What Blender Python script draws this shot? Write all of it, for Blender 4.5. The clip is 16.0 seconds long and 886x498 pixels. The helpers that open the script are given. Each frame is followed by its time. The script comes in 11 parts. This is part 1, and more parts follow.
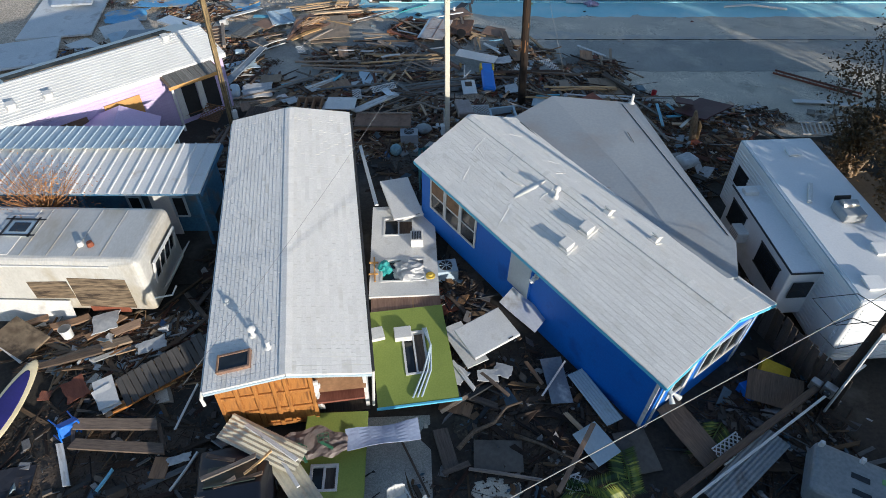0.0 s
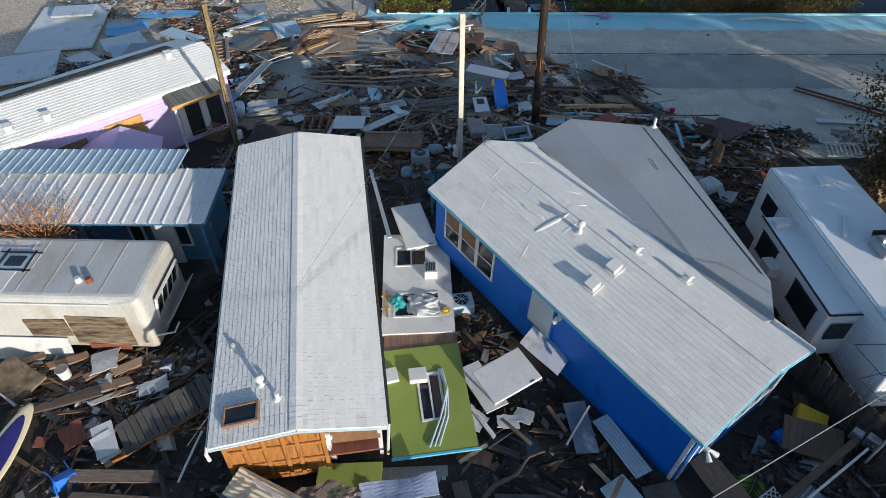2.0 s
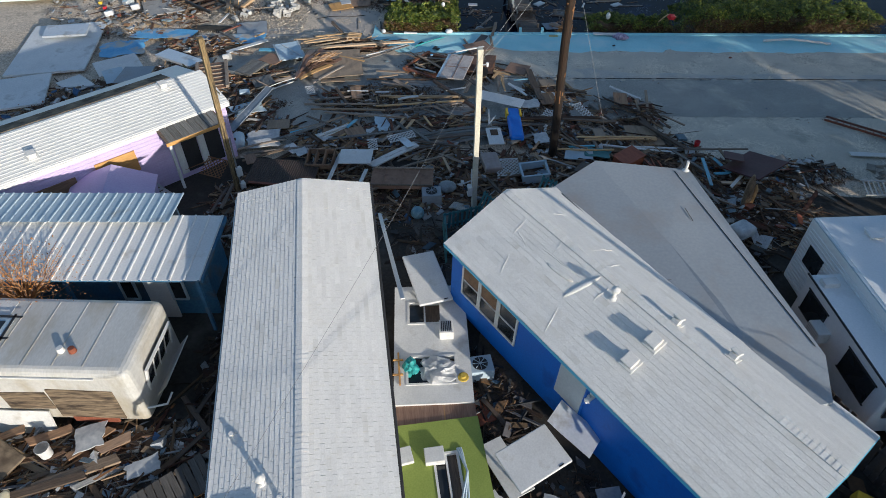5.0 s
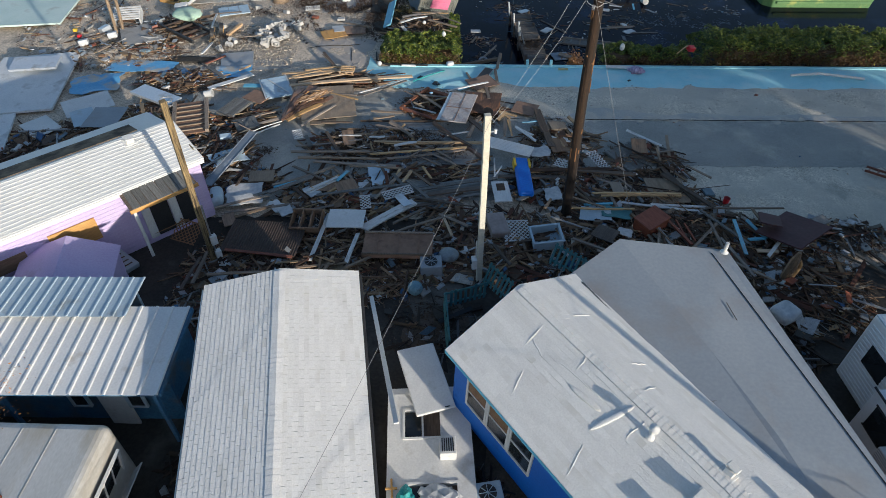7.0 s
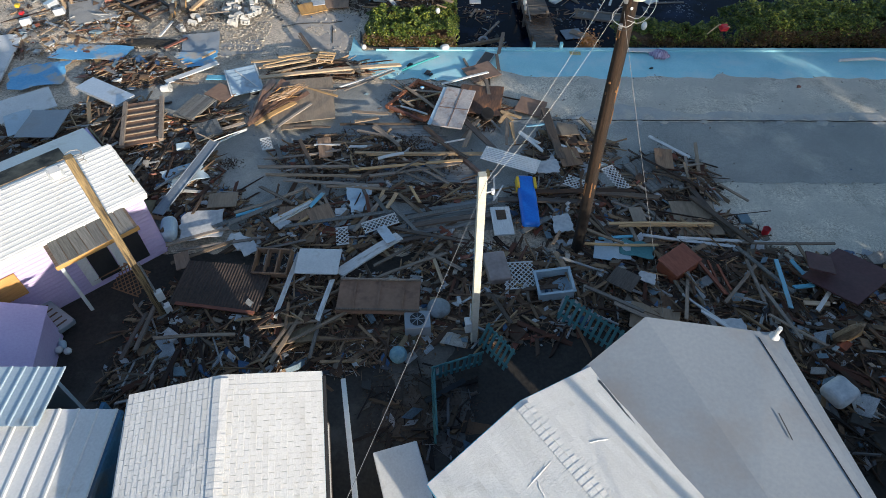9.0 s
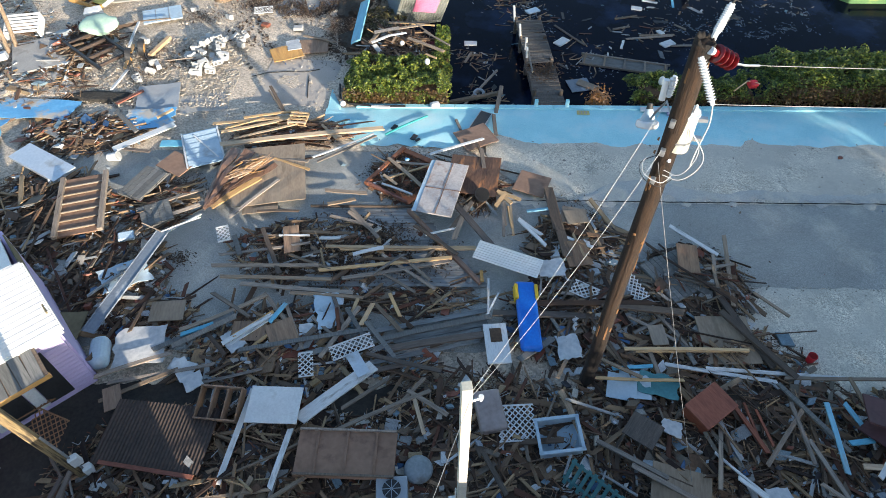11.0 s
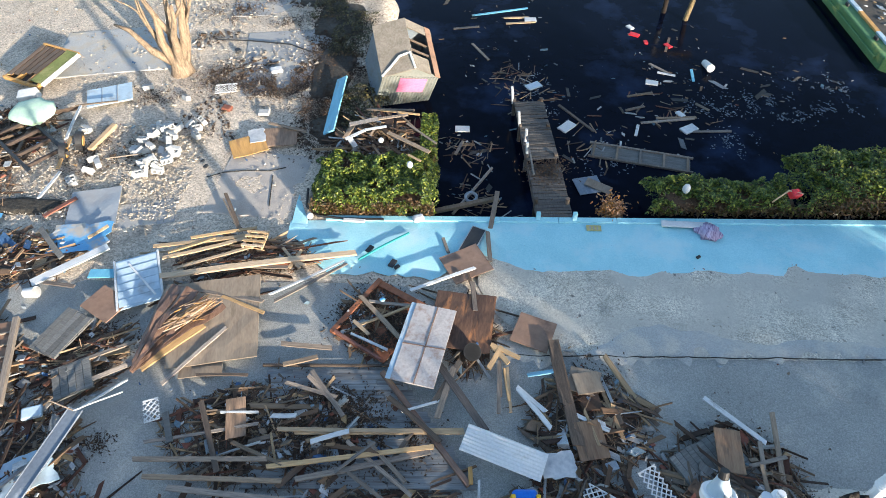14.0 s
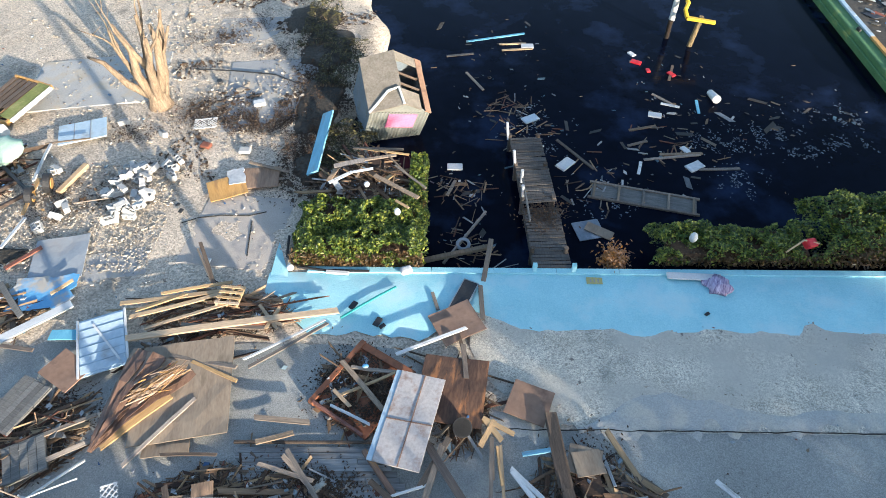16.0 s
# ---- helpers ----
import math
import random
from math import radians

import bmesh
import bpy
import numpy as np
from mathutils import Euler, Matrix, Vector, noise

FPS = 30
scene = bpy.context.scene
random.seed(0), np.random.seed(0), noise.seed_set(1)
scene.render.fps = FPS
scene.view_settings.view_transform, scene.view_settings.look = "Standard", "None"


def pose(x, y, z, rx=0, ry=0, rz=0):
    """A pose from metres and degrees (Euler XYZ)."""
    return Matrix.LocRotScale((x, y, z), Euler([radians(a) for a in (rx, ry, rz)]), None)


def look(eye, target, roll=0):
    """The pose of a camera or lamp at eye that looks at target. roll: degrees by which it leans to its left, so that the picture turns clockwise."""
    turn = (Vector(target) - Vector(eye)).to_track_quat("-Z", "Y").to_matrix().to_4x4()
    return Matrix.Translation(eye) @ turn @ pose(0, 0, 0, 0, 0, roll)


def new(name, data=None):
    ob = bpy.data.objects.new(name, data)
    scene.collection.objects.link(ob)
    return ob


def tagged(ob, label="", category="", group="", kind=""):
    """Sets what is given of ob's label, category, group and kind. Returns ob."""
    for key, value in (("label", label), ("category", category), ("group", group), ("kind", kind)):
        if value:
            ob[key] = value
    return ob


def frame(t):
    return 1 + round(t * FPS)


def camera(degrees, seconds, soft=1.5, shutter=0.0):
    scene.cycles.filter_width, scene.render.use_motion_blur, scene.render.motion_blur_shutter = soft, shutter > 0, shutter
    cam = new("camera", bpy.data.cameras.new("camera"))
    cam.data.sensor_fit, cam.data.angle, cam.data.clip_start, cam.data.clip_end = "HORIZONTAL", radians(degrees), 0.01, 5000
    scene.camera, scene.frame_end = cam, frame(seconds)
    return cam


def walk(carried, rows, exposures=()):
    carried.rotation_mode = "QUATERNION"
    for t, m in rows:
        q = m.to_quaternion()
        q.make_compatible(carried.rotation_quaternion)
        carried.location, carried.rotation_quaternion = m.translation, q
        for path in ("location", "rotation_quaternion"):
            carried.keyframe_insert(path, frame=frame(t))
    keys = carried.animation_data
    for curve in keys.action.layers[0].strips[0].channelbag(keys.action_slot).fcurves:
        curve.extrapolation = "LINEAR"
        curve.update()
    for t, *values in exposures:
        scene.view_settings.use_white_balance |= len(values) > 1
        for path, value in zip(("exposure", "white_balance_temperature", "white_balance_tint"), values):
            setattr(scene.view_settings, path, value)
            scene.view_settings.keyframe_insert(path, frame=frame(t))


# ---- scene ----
cam = camera(71.8, 16.0, soft=0.55)
PATH = [
    (0, (0.058, 0.462, 14.666), (0.043, 1.922, 13.3), -0.2),
    (0.5, (-0.057, 0.792, 14.707), (-0.072, 2.254, 13.343), -0.1),
    (1, (-0.155, 1.131, 14.731), (-0.172, 2.594, 13.368), -0.1),
    (1.5, (-0.287, 1.48, 14.769), (-0.303, 2.942, 13.404), -0.1),
    (2, (-0.422, 1.817, 14.786), (-0.439, 3.279, 13.421), -0.1),
    (2.5, (-0.556, 2.149, 14.792), (-0.571, 3.611, 13.427), -0.1),
    (3, (-0.646, 2.427, 14.831), (-0.663, 3.889, 13.466), -0.1),
    (3.5, (-0.749, 2.739, 14.85), (-0.765, 4.202, 13.486), -0.1),
    (4, (-0.802, 3.082, 14.86), (-0.819, 4.545, 13.496), -0.1),
    (4.2, (-0.845, 3.237, 14.874), (-0.86, 4.701, 13.511), 0.0),
    (6.5, (-1.0, 6.731, 15.033), (-1.02, 8.196, 13.672), -0.0),
    (7, (-1.028, 7.852, 15.046), (-1.044, 9.318, 13.686), 0.1),
    (7.5, (-0.954, 8.995, 15.021), (-0.974, 10.465, 13.665), -0.1),
    (8, (-0.826, 10.165, 15.02), (-0.853, 11.605, 13.633), -0.4),
    (8.2, (-0.787, 10.631, 15.031), (-0.814, 12.039, 13.61), -0.5),
    (10.3, (-0.359, 16.098, 15.135), (-0.39, 17.4, 13.616), -0.4),
    (10.5, (-0.322, 16.583, 15.139), (-0.353, 17.884, 13.621), -0.4),
    (11, (-0.246, 17.783, 15.173), (-0.275, 19.084, 13.655), -0.3),
    (11.5, (-0.185, 18.969, 15.217), (-0.213, 20.27, 13.698), -0.3),
    (12, (-0.113, 20.077, 15.229), (-0.142, 21.38, 13.712), -0.3),
    (12.5, (-0.045, 21.13, 15.253), (-0.074, 22.434, 13.737), -0.4),
    (13, (0.02, 22.088, 15.238), (-0.009, 23.395, 13.725), -0.4),
    (13.5, (0.113, 22.958, 15.257), (0.082, 24.269, 13.747), -0.5),
    (14, (0.196, 23.77, 15.28), (0.163, 25.083, 13.771), -0.5),
    (14.5, (0.282, 24.469, 15.275), (0.248, 25.785, 13.769), -0.6),
    (15, (0.349, 25.078, 15.28), (0.315, 26.395, 13.775), -0.6),
    (15.5, (0.409, 25.535, 15.274), (0.377, 26.855, 13.772), -0.6),
    (16, (0.508, 25.898, 15.252), (0.473, 27.221, 13.753), -0.7),
]
walk(cam, [(t, look(eye, target, roll)) for t, eye, target, roll in PATH], exposures=[(0, 0.33, 5500, 9), (2, 0.25, 5500, 9), (4, 0.2, 5500, 9), (7, 0.22, 5600, 9), (8.2, 0.38, 5650, 9), (10.5, 1.12, 5850, 9), (12.5, 1.42, 5800, 9), (16, 1.42, 5800, 9)])

# ---- light ----
SUN = Vector((0.60, -0.76, 0.2)).normalized()
world = bpy.data.worlds.new("sky")
scene.world = world
world.use_nodes = True
wn = world.node_tree
sky = wn.nodes.new("ShaderNodeTexSky")
sky.sky_type = 'NISHITA'
sky.sun_disc = False
sky.sun_elevation = math.asin(SUN.z)
sky.sun_rotation = math.atan2(SUN.x, SUN.y)
wn.links.new(sky.outputs[0], wn.nodes["Background"].inputs[0])
wn.nodes["Background"].inputs[1].default_value = 0.135
sun = new("sun", bpy.data.lights.new("sun", 'SUN'))
sun.data.energy, sun.data.angle, sun.data.color = 5.0, radians(0.6), (1.0, 0.83, 0.62)
sun.matrix_world = look(SUN * 60, (0, 0, 0))


# ---- materials ----
def mat(name, c1, c2, rough=0.8, big=0.7, small=14.0, bump=0.25, metal=0.0, rand=0.0, island=0.0, stretch=(1, 1, 1),
        stain=None, stain_scale=0.9, stain_at=(0.55, 0.68), spec=0.5):
    """Two-scale noise between c1 and c2, bump from the fine noise, an optional stain colour in patches."""
    m = bpy.data.materials.new(name)
    m.use_nodes = True
    n, l = m.node_tree.nodes, m.node_tree.links
    b = n["Principled BSDF"]
    b.inputs["Metallic"].default_value = metal
    b.inputs["Specular IOR Level"].default_value = spec
    tc = n.new("ShaderNodeTexCoord")
    mp = n.new("ShaderNodeMapping")
    mp.inputs["Scale"].default_value = stretch
    l.new(tc.outputs["Object"], mp.inputs[0])
    coord = mp.outputs[0]
    if rand or island:
        inf = n.new("ShaderNodeObjectInfo") if rand else n.new("ShaderNodeNewGeometry")
        rnd = inf.outputs["Random"] if rand else inf.outputs["Random Per Island"]
        sh = n.new("ShaderNodeVectorMath")
        sh.operation = 'MULTIPLY_ADD'
        l.new(rnd, sh.inputs[0])
        sh.inputs[1].default_value = (37, 53, 11)
        l.new(coord, sh.inputs[2])
        coord = sh.outputs[0]
    n1, n2 = n.new("ShaderNodeTexNoise"), n.new("ShaderNodeTexNoise")
    n1.inputs["Scale"].default_value, n1.inputs["Detail"].default_value = big, 6
    n2.inputs["Scale"].default_value, n2.inputs["Detail"].default_value = small, 5
    l.new(coord, n1.inputs[0]), l.new(coord, n2.inputs[0])
    mixn = n.new("ShaderNodeMath")
    mixn.operation = 'MULTIPLY_ADD'
    l.new(n2.outputs[0], mixn.inputs[0])
    mixn.inputs[1].default_value = 0.5
    half = n.new("ShaderNodeMath")
    half.operation = 'MULTIPLY'
    half.inputs[1].default_value = 0.5
    l.new(n1.outputs[0], half.inputs[0])
    l.new(half.outputs[0], mixn.inputs[2])
    ramp = n.new("ShaderNodeValToRGB")
    ramp.color_ramp.elements[0].position, ramp.color_ramp.elements[1].position = 0.34, 0.66
    ramp.color_ramp.elements[0].color, ramp.color_ramp.elements[1].color = (*c1, 1), (*c2, 1)
    l.new(mixn.outputs[0], ramp.inputs[0])
    col = ramp.outputs[0]
    if stain:
        n3 = n.new("ShaderNodeTexNoise")
        n3.inputs["Scale"].default_value, n3.inputs["Detail"].default_value, n3.inputs["Roughness"].default_value = stain_scale, 8, 0.62
        l.new(coord, n3.inputs[0])
        r3 = n.new("ShaderNodeMapRange")
        r3.inputs[1].default_value, r3.inputs[2].default_value = stain_at
        l.new(n3.outputs[0], r3.inputs[0])
        mx = n.new("ShaderNodeMix")
        mx.data_type = 'RGBA'
        l.new(r3.outputs[0], mx.inputs[0]), l.new(col, mx.inputs[6])
        mx.inputs[7].default_value = (*stain, 1)
        col = mx.outputs[2]
    if rand or island:
        hs = n.new("ShaderNodeHueSaturation")
        mr = n.new("ShaderNodeMapRange")
        amt = rand or island
        mr.inputs[3].default_value, mr.inputs[4].default_value = 1 - amt, 1 + amt * 0.8
        l.new(rnd, mr.inputs[0])
        l.new(mr.outputs[0], hs.inputs["Value"])
        wv = n.new("ShaderNodeTexWhiteNoise")
        wv.noise_dimensions = '1D'
        l.new(rnd, wv.inputs["W"])
        ms = n.new("ShaderNodeMapRange")
        ms.inputs[3].default_value, ms.inputs[4].default_value = 1 - amt, 1 + amt * 0.5
        l.new(wv.outputs[0], ms.inputs[0])
        l.new(ms.outputs[0], hs.inputs["Saturation"])
        l.new(col, hs.inputs["Color"])
        col = hs.outputs[0]
    l.new(col, b.inputs["Base Color"])
    rr = n.new("ShaderNodeMapRange")
    rr.inputs[3].default_value, rr.inputs[4].default_value = max(0.05, rough - 0.12), min(1, rough + 0.1)
    l.new(n1.outputs[0], rr.inputs[0])
    l.new(rr.outputs[0], b.inputs["Roughness"])
    if bump:
        bp = n.new("ShaderNodeBump")
        bp.inputs["Strength"].default_value, bp.inputs["Distance"].default_value = bump, 0.02
        l.new(n2.outputs[0], bp.inputs["Height"])
        l.new(bp.outputs[0], b.inputs["Normal"])
    return m


def stony(m, scale, low, high, relief, patches=None):
    """Adds single stones to a ground material: cells of uneven tone with rounded relief; patches names the bare colour between drifts of stones."""
    n, l = m.node_tree.nodes, m.node_tree.links
    b = n["Principled BSDF"]
    tc = n.new("ShaderNodeTexCoord")
    v = n.new("ShaderNodeTexVoronoi")
    v.inputs["Scale"].default_value = scale
    l.new(tc.outputs["Object"], v.inputs["Vector"])
    sep = n.new("ShaderNodeSeparateColor")
    l.new(v.outputs["Color"], sep.inputs[0])
    mr = n.new("ShaderNodeMapRange")
    mr.inputs[3].default_value, mr.inputs[4].default_value = low, high
    l.new(sep.outputs[0], mr.inputs[0])
    x = n.new("ShaderNodeMix")
    x.data_type, x.blend_type = 'RGBA', 'MULTIPLY'
    x.inputs[0].default_value = 1.0
    l.new(b.inputs["Base Color"].links[0].from_socket, x.inputs[6]), l.new(mr.outputs[0], x.inputs[7])
    l.new(x.outputs[2], b.inputs["Base Color"])
    bp = n.new("ShaderNodeBump")
    bp.invert = True
    bp.inputs["Strength"].default_value, bp.inputs["Distance"].default_value = relief, 0.03
    l.new(v.outputs["Distance"], bp.inputs["Height"])
    l.new(b.inputs["Normal"].links[0].from_socket, bp.inputs["Normal"])
    l.new(bp.outputs[0], b.inputs["Normal"])
    if patches:
        ns = n.new("ShaderNodeTexNoise")
        ns.inputs["Scale"].default_value, ns.inputs["Detail"].default_value = 0.55, 7.0
        l.new(tc.outputs["Object"], ns.inputs["Vector"])
        cover = n.new("ShaderNodeMapRange")
        cover.inputs[1].default_value, cover.inputs[2].default_value = 0.36, 0.58
        cover.inputs[3].default_value, cover.inputs[4].default_value = 0.3, 1.0
        l.new(ns.outputs["Fac"], cover.inputs[0])
        l.new(cover.outputs[0], x.inputs[0])
        y = n.new("ShaderNodeMix")
        y.data_type = 'RGBA'
        y.inputs[6].default_value = (*patches, 1)
        l.new(cover.outputs[0], y.inputs[0]), l.new(x.outputs[2], y.inputs[7])
        l.new(y.outputs[2], b.inputs["Base Color"])
        fade = n.new("ShaderNodeMath")
        fade.operation = 'MULTIPLY'
        fade.inputs[1].default_value = relief
        l.new(cover.outputs[0], fade.inputs[0]), l.new(fade.outputs[0], bp.inputs["Strength"])
    return m


GRAIN = (14, 0.9, 14)
M = {}
M["sand"] = stony(mat("limestone_gravel", (0.42, 0.345, 0.26), (0.72, 0.61, 0.48), 0.95, 0.35, 9, 0.8, stain=(0.27, 0.23, 0.18), stain_scale=0.35, stain_at=(0.54, 0.70)), 19.0, 0.62, 1.28, 0.4)
M["kerbgravel"] = stony(mat("loose_grey_gravel", (0.45, 0.41, 0.33), (0.70, 0.64, 0.53), 0.95, 0.9, 12, 0.8, stain=(0.36, 0.335, 0.28), stain_scale=0.7, stain_at=(0.52, 0.68)), 40.0, 0.55, 1.4, 0.4, (0.47, 0.44, 0.375))
M["wetsoil"] = stony(mat("dark_wet_soil", (0.022, 0.019, 0.014), (0.065, 0.055, 0.04), 0.85, 0.9, 10, 0.9, stain=(0.10, 0.092, 0.075), stain_scale=0.8, stain_at=(0.58, 0.72)), 14.0, 0.6, 1.3, 0.4)
M["mud"] = mat("dark_mud", (0.02, 0.018, 0.015), (0.055, 0.047, 0.038), 0.9, 0.5, 11, 0.9, stain=(0.10, 0.092, 0.08), stain_scale=0.5, stain_at=(0.58, 0.72))
M["doorgrey"] = mat("pale_grey_door_paint", (0.40, 0.44, 0.47), (0.50, 0.54, 0.56), 0.6, 1.0, 18, 0.1)
M["asphalt"] = stony(mat("worn_asphalt", (0.245, 0.245, 0.225), (0.37, 0.365, 0.335), 0.9, 0.7, 26, 0.6, stain=(0.46, 0.43, 0.37), stain_scale=0.45, stain_at=(0.54, 0.72)), 42.0, 0.78, 1.2, 0.25)
M["asphaltpale"] = stony(mat("pale_worn_asphalt", (0.36, 0.355, 0.33), (0.47, 0.455, 0.42), 0.9, 0.6, 24, 0.5, stain=(0.52, 0.48, 0.40), stain_scale=0.8, stain_at=(0.50, 0.62)), 42.0, 0.85, 1.15, 0.2)
M["paint"] = mat("turquoise_painted_concrete", (0.28, 0.57, 0.64), (0.42, 0.72, 0.77), 0.75, 0.8, 24, 0.5, stain=(0.52, 0.70, 0.72), stain_scale=0.6, stain_at=(0.50, 0.70))
M["concrete"] = mat("concrete", (0.27, 0.26, 0.24), (0.42, 0.4, 0.37), 0.9, 0.8, 22, 0.4, stain=(0.17, 0.16, 0.145))
# the bluish stain paints cloudy sky reflections into the water colour
M["water"] = mat("canal_water", (0.001, 0.002, 0.006), (0.003, 0.005, 0.013), 0.12, 0.25, 1.8, 0.04, stain=(0.016, 0.028, 0.066), stain_scale=0.3, stain_at=(0.52, 0.74), spec=0.035)
M["roofwhite"] = mat("white_painted_shingle", (0.62, 0.61, 0.585), (0.76, 0.75, 0.72), 0.8, 0.6, 26, 0.4, rand=0.025, stain=(0.60, 0.585, 0.545), stain_scale=0.8)
M["seamtar"] = mat("dirty_sealing_strip", (0.16, 0.145, 0.135), (0.27, 0.255, 0.245), 0.9, 3, 14, 0.6, stain=(0.34, 0.33, 0.33), stain_scale=2.0)
M["membrane"] = mat("grey_roof_membrane", (0.262, 0.29, 0.318), (0.322, 0.35, 0.375), 0.75, 0.35, 12, 0.08, stain=(0.27, 0.255, 0.24), stain_scale=0.45, stain_at=(0.5, 0.75))
M["darkrib2"] = mat("dark_crease", (0.10, 0.095, 0.09), (0.16, 0.15, 0.145), 0.85, 1, 10, 0.1)
M["blue"] = mat("blue_siding_paint", (0.008, 0.10, 0.46), (0.014, 0.15, 0.58), 0.6, 0.5, 30, 0.12, stain=(0.008, 0.08, 0.37))
M["ltblue"] = mat("light_blue_trim", (0.10, 0.42, 0.62), (0.16, 0.52, 0.70), 0.6, 1.0, 30, 0.1)
M["white"] = mat("white_paint", (0.54, 0.54, 0.53), (0.68, 0.68, 0.66), 0.6, 1.2, 20, 0.15, stain=(0.44, 0.42, 0.38), stain_scale=1.6, stain_at=(0.58, 0.75))
M["whitemetal"] = mat("white_sheet_metal", (0.60, 0.60, 0.585), (0.74, 0.74, 0.72), 0.45, 0.7, 16, 0.08, stain=(0.42, 0.37, 0.29), stain_scale=0.9, stain_at=(0.6, 0.8))
M["bluegrey"] = mat("bluegrey_sheet_metal", (0.34, 0.43, 0.50), (0.45, 0.54, 0.60), 0.5, 0.7, 16, 0.1, stain=(0.28, 0.27, 0.24), stain_at=(0.58, 0.8))
M["rv"] = mat("rv_fibreglass", (0.66, 0.68, 0.69), (0.76, 0.77, 0.78), 0.4, 0.5, 18, 0.05, stain=(0.42, 0.42, 0.41), stain_scale=0.5, stain_at=(0.57, 0.8))
M["camper"] = mat("weathered_camper_skin", (0.44, 0.435, 0.41), (0.57, 0.565, 0.54), 0.5, 0.8, 14, 0.1, stain=(0.36, 0.31, 0.22), stain_scale=0.6, stain_at=(0.48, 0.70), stretch=(1.6, 0.6, 0.8))
M["lilac"] = mat("lilac_siding", (0.47, 0.38, 0.60), (0.58, 0.50, 0.70), 0.7, 0.8, 18, 0.15, stain=(0.42, 0.34, 0.48))
M["green"] = mat("olive_green_wall", (0.20, 0.26, 0.045), (0.28, 0.34, 0.07), 0.75, 0.7, 22, 0.15, stain=(0.16, 0.19, 0.05), stain_at=(0.58, 0.75))
M["ply"] = mat("weathered_plywood", (0.18, 0.105, 0.062), (0.31, 0.20, 0.12), 0.85, 1.4, 5, 0.3, rand=0.2, stretch=(5, 0.7, 5), stain=(0.10, 0.072, 0.05))
M["ochre"] = mat("fresh_plywood", (0.42, 0.22, 0.06), (0.56, 0.33, 0.11), 0.75, 1.2, 5, 0.2, stretch=(5, 0.7, 5), stain=(0.33, 0.18, 0.07))
M["oak"] = mat("orange_stained_wood", (0.29, 0.115, 0.026), (0.46, 0.21, 0.055), 0.5, 1.5, 6, 0.2, stretch=(6, 6, 0.8), stain=(0.15, 0.06, 0.02), stain_scale=1.6, stain_at=(0.5, 0.68))
M["wood"] = mat("grey_brown_wood", (0.14, 0.105, 0.076), (0.33, 0.255, 0.185), 0.88, 1.6, 6, 0.4, rand=0.4, stretch=GRAIN)
M["darkwood"] = mat("dark_wet_wood", (0.06, 0.043, 0.032), (0.155, 0.115, 0.085), 0.85, 1.6, 6, 0.4, rand=0.35, stretch=GRAIN)
M["newwood"] = mat("fresh_split_lumber", (0.40, 0.25, 0.12), (0.60, 0.42, 0.23), 0.8, 1.6, 6, 0.35, rand=0.22, stretch=GRAIN)
M["whitewood"] = mat("white_painted_board", (0.52, 0.52, 0.51), (0.70, 0.70, 0.68), 0.7, 2, 14, 0.2, rand=0.1, stretch=(3, 0.6, 3), stain=(0.33, 0.31, 0.28), stain_scale=2)
M["bluewood"] = mat("blue_painted_board", (0.12, 0.36, 0.50), (0.22, 0.50, 0.64), 0.7, 2, 14, 0.2, rand=0.15, stretch=(3, 0.6, 3), stain=(0.25, 0.25, 0.23))
M["redwood"] = mat("rust_red_board", (0.16, 0.05, 0.03), (0.27, 0.10, 0.06), 0.8, 2, 9, 0.3, rand=0.2, stretch=(4, 0.7, 4))
M["fadedblue"] = mat("faded_blue_board", (0.03, 0.10, 0.20), (0.07, 0.19, 0.32), 0.8, 1.2, 14, 0.3, stain=(0.12, 0.12, 0.12), stain_at=(0.5, 0.7))
M["char"] = mat("charred_wood", (0.005, 0.0045, 0.004), (0.022, 0.017, 0.013), 0.95, 3, 16, 1.0, stretch=(3, 3, 1))
M["polebare"] = mat("bare_pole_wood", (0.12, 0.055, 0.022), (0.26, 0.13, 0.05), 0.9, 3, 12, 0.6, stretch=(6, 6, 0.6))
M["palecable"] = mat("bare_aluminium_cable", (0.45, 0.45, 0.44), (0.6, 0.6, 0.58), 0.5, 2, 10, 0.0)
M["pole"] = mat("creosoted_pole", (0.008, 0.005, 0.003), (0.055, 0.029, 0.014), 0.9, 2.2, 9, 1.0, stretch=(9, 9, 0.5), stain=(0.006, 0.004, 0.003), stain_scale=0.30, stain_at=(0.40, 0.60))
M["glass"] = mat("dark_window_glass", (0.012, 0.015, 0.018), (0.03, 0.034, 0.038), 0.08, 1, 3, 0.0)
M["black"] = mat("black_rubber", (0.012, 0.012, 0.013), (0.03, 0.03, 0.031), 0.6, 2, 20, 0.1)
M["steel"] = mat("galvanised_steel", (0.36, 0.37, 0.38), (0.52, 0.53, 0.54), 0.4, 2, 18, 0.08, metal=0.8, stain=(0.27, 0.25, 0.23))
M["porcelain"] = mat("glazed_porcelain", (0.66, 0.67, 0.68), (0.78, 0.79, 0.80), 0.2, 2, 12, 0.0)
M["maroon"] = mat("maroon_glaze", (0.10, 0.006, 0.008), (0.17, 0.012, 0.014), 0.16, 2, 12, 0.0)
M["vblue"] = mat("bright_blue_plastic", (0.01, 0.11, 0.52), (0.02, 0.17, 0.64), 0.45, 2, 16, 0.05)
M["tarp"] = mat("sky_blue_sheet", (0.09, 0.30, 0.55), (0.16, 0.40, 0.64), 0.55, 1.2, 10, 0.3, stain=(0.42, 0.38, 0.32), stain_scale=0.8, stain_at=(0.5, 0.6))
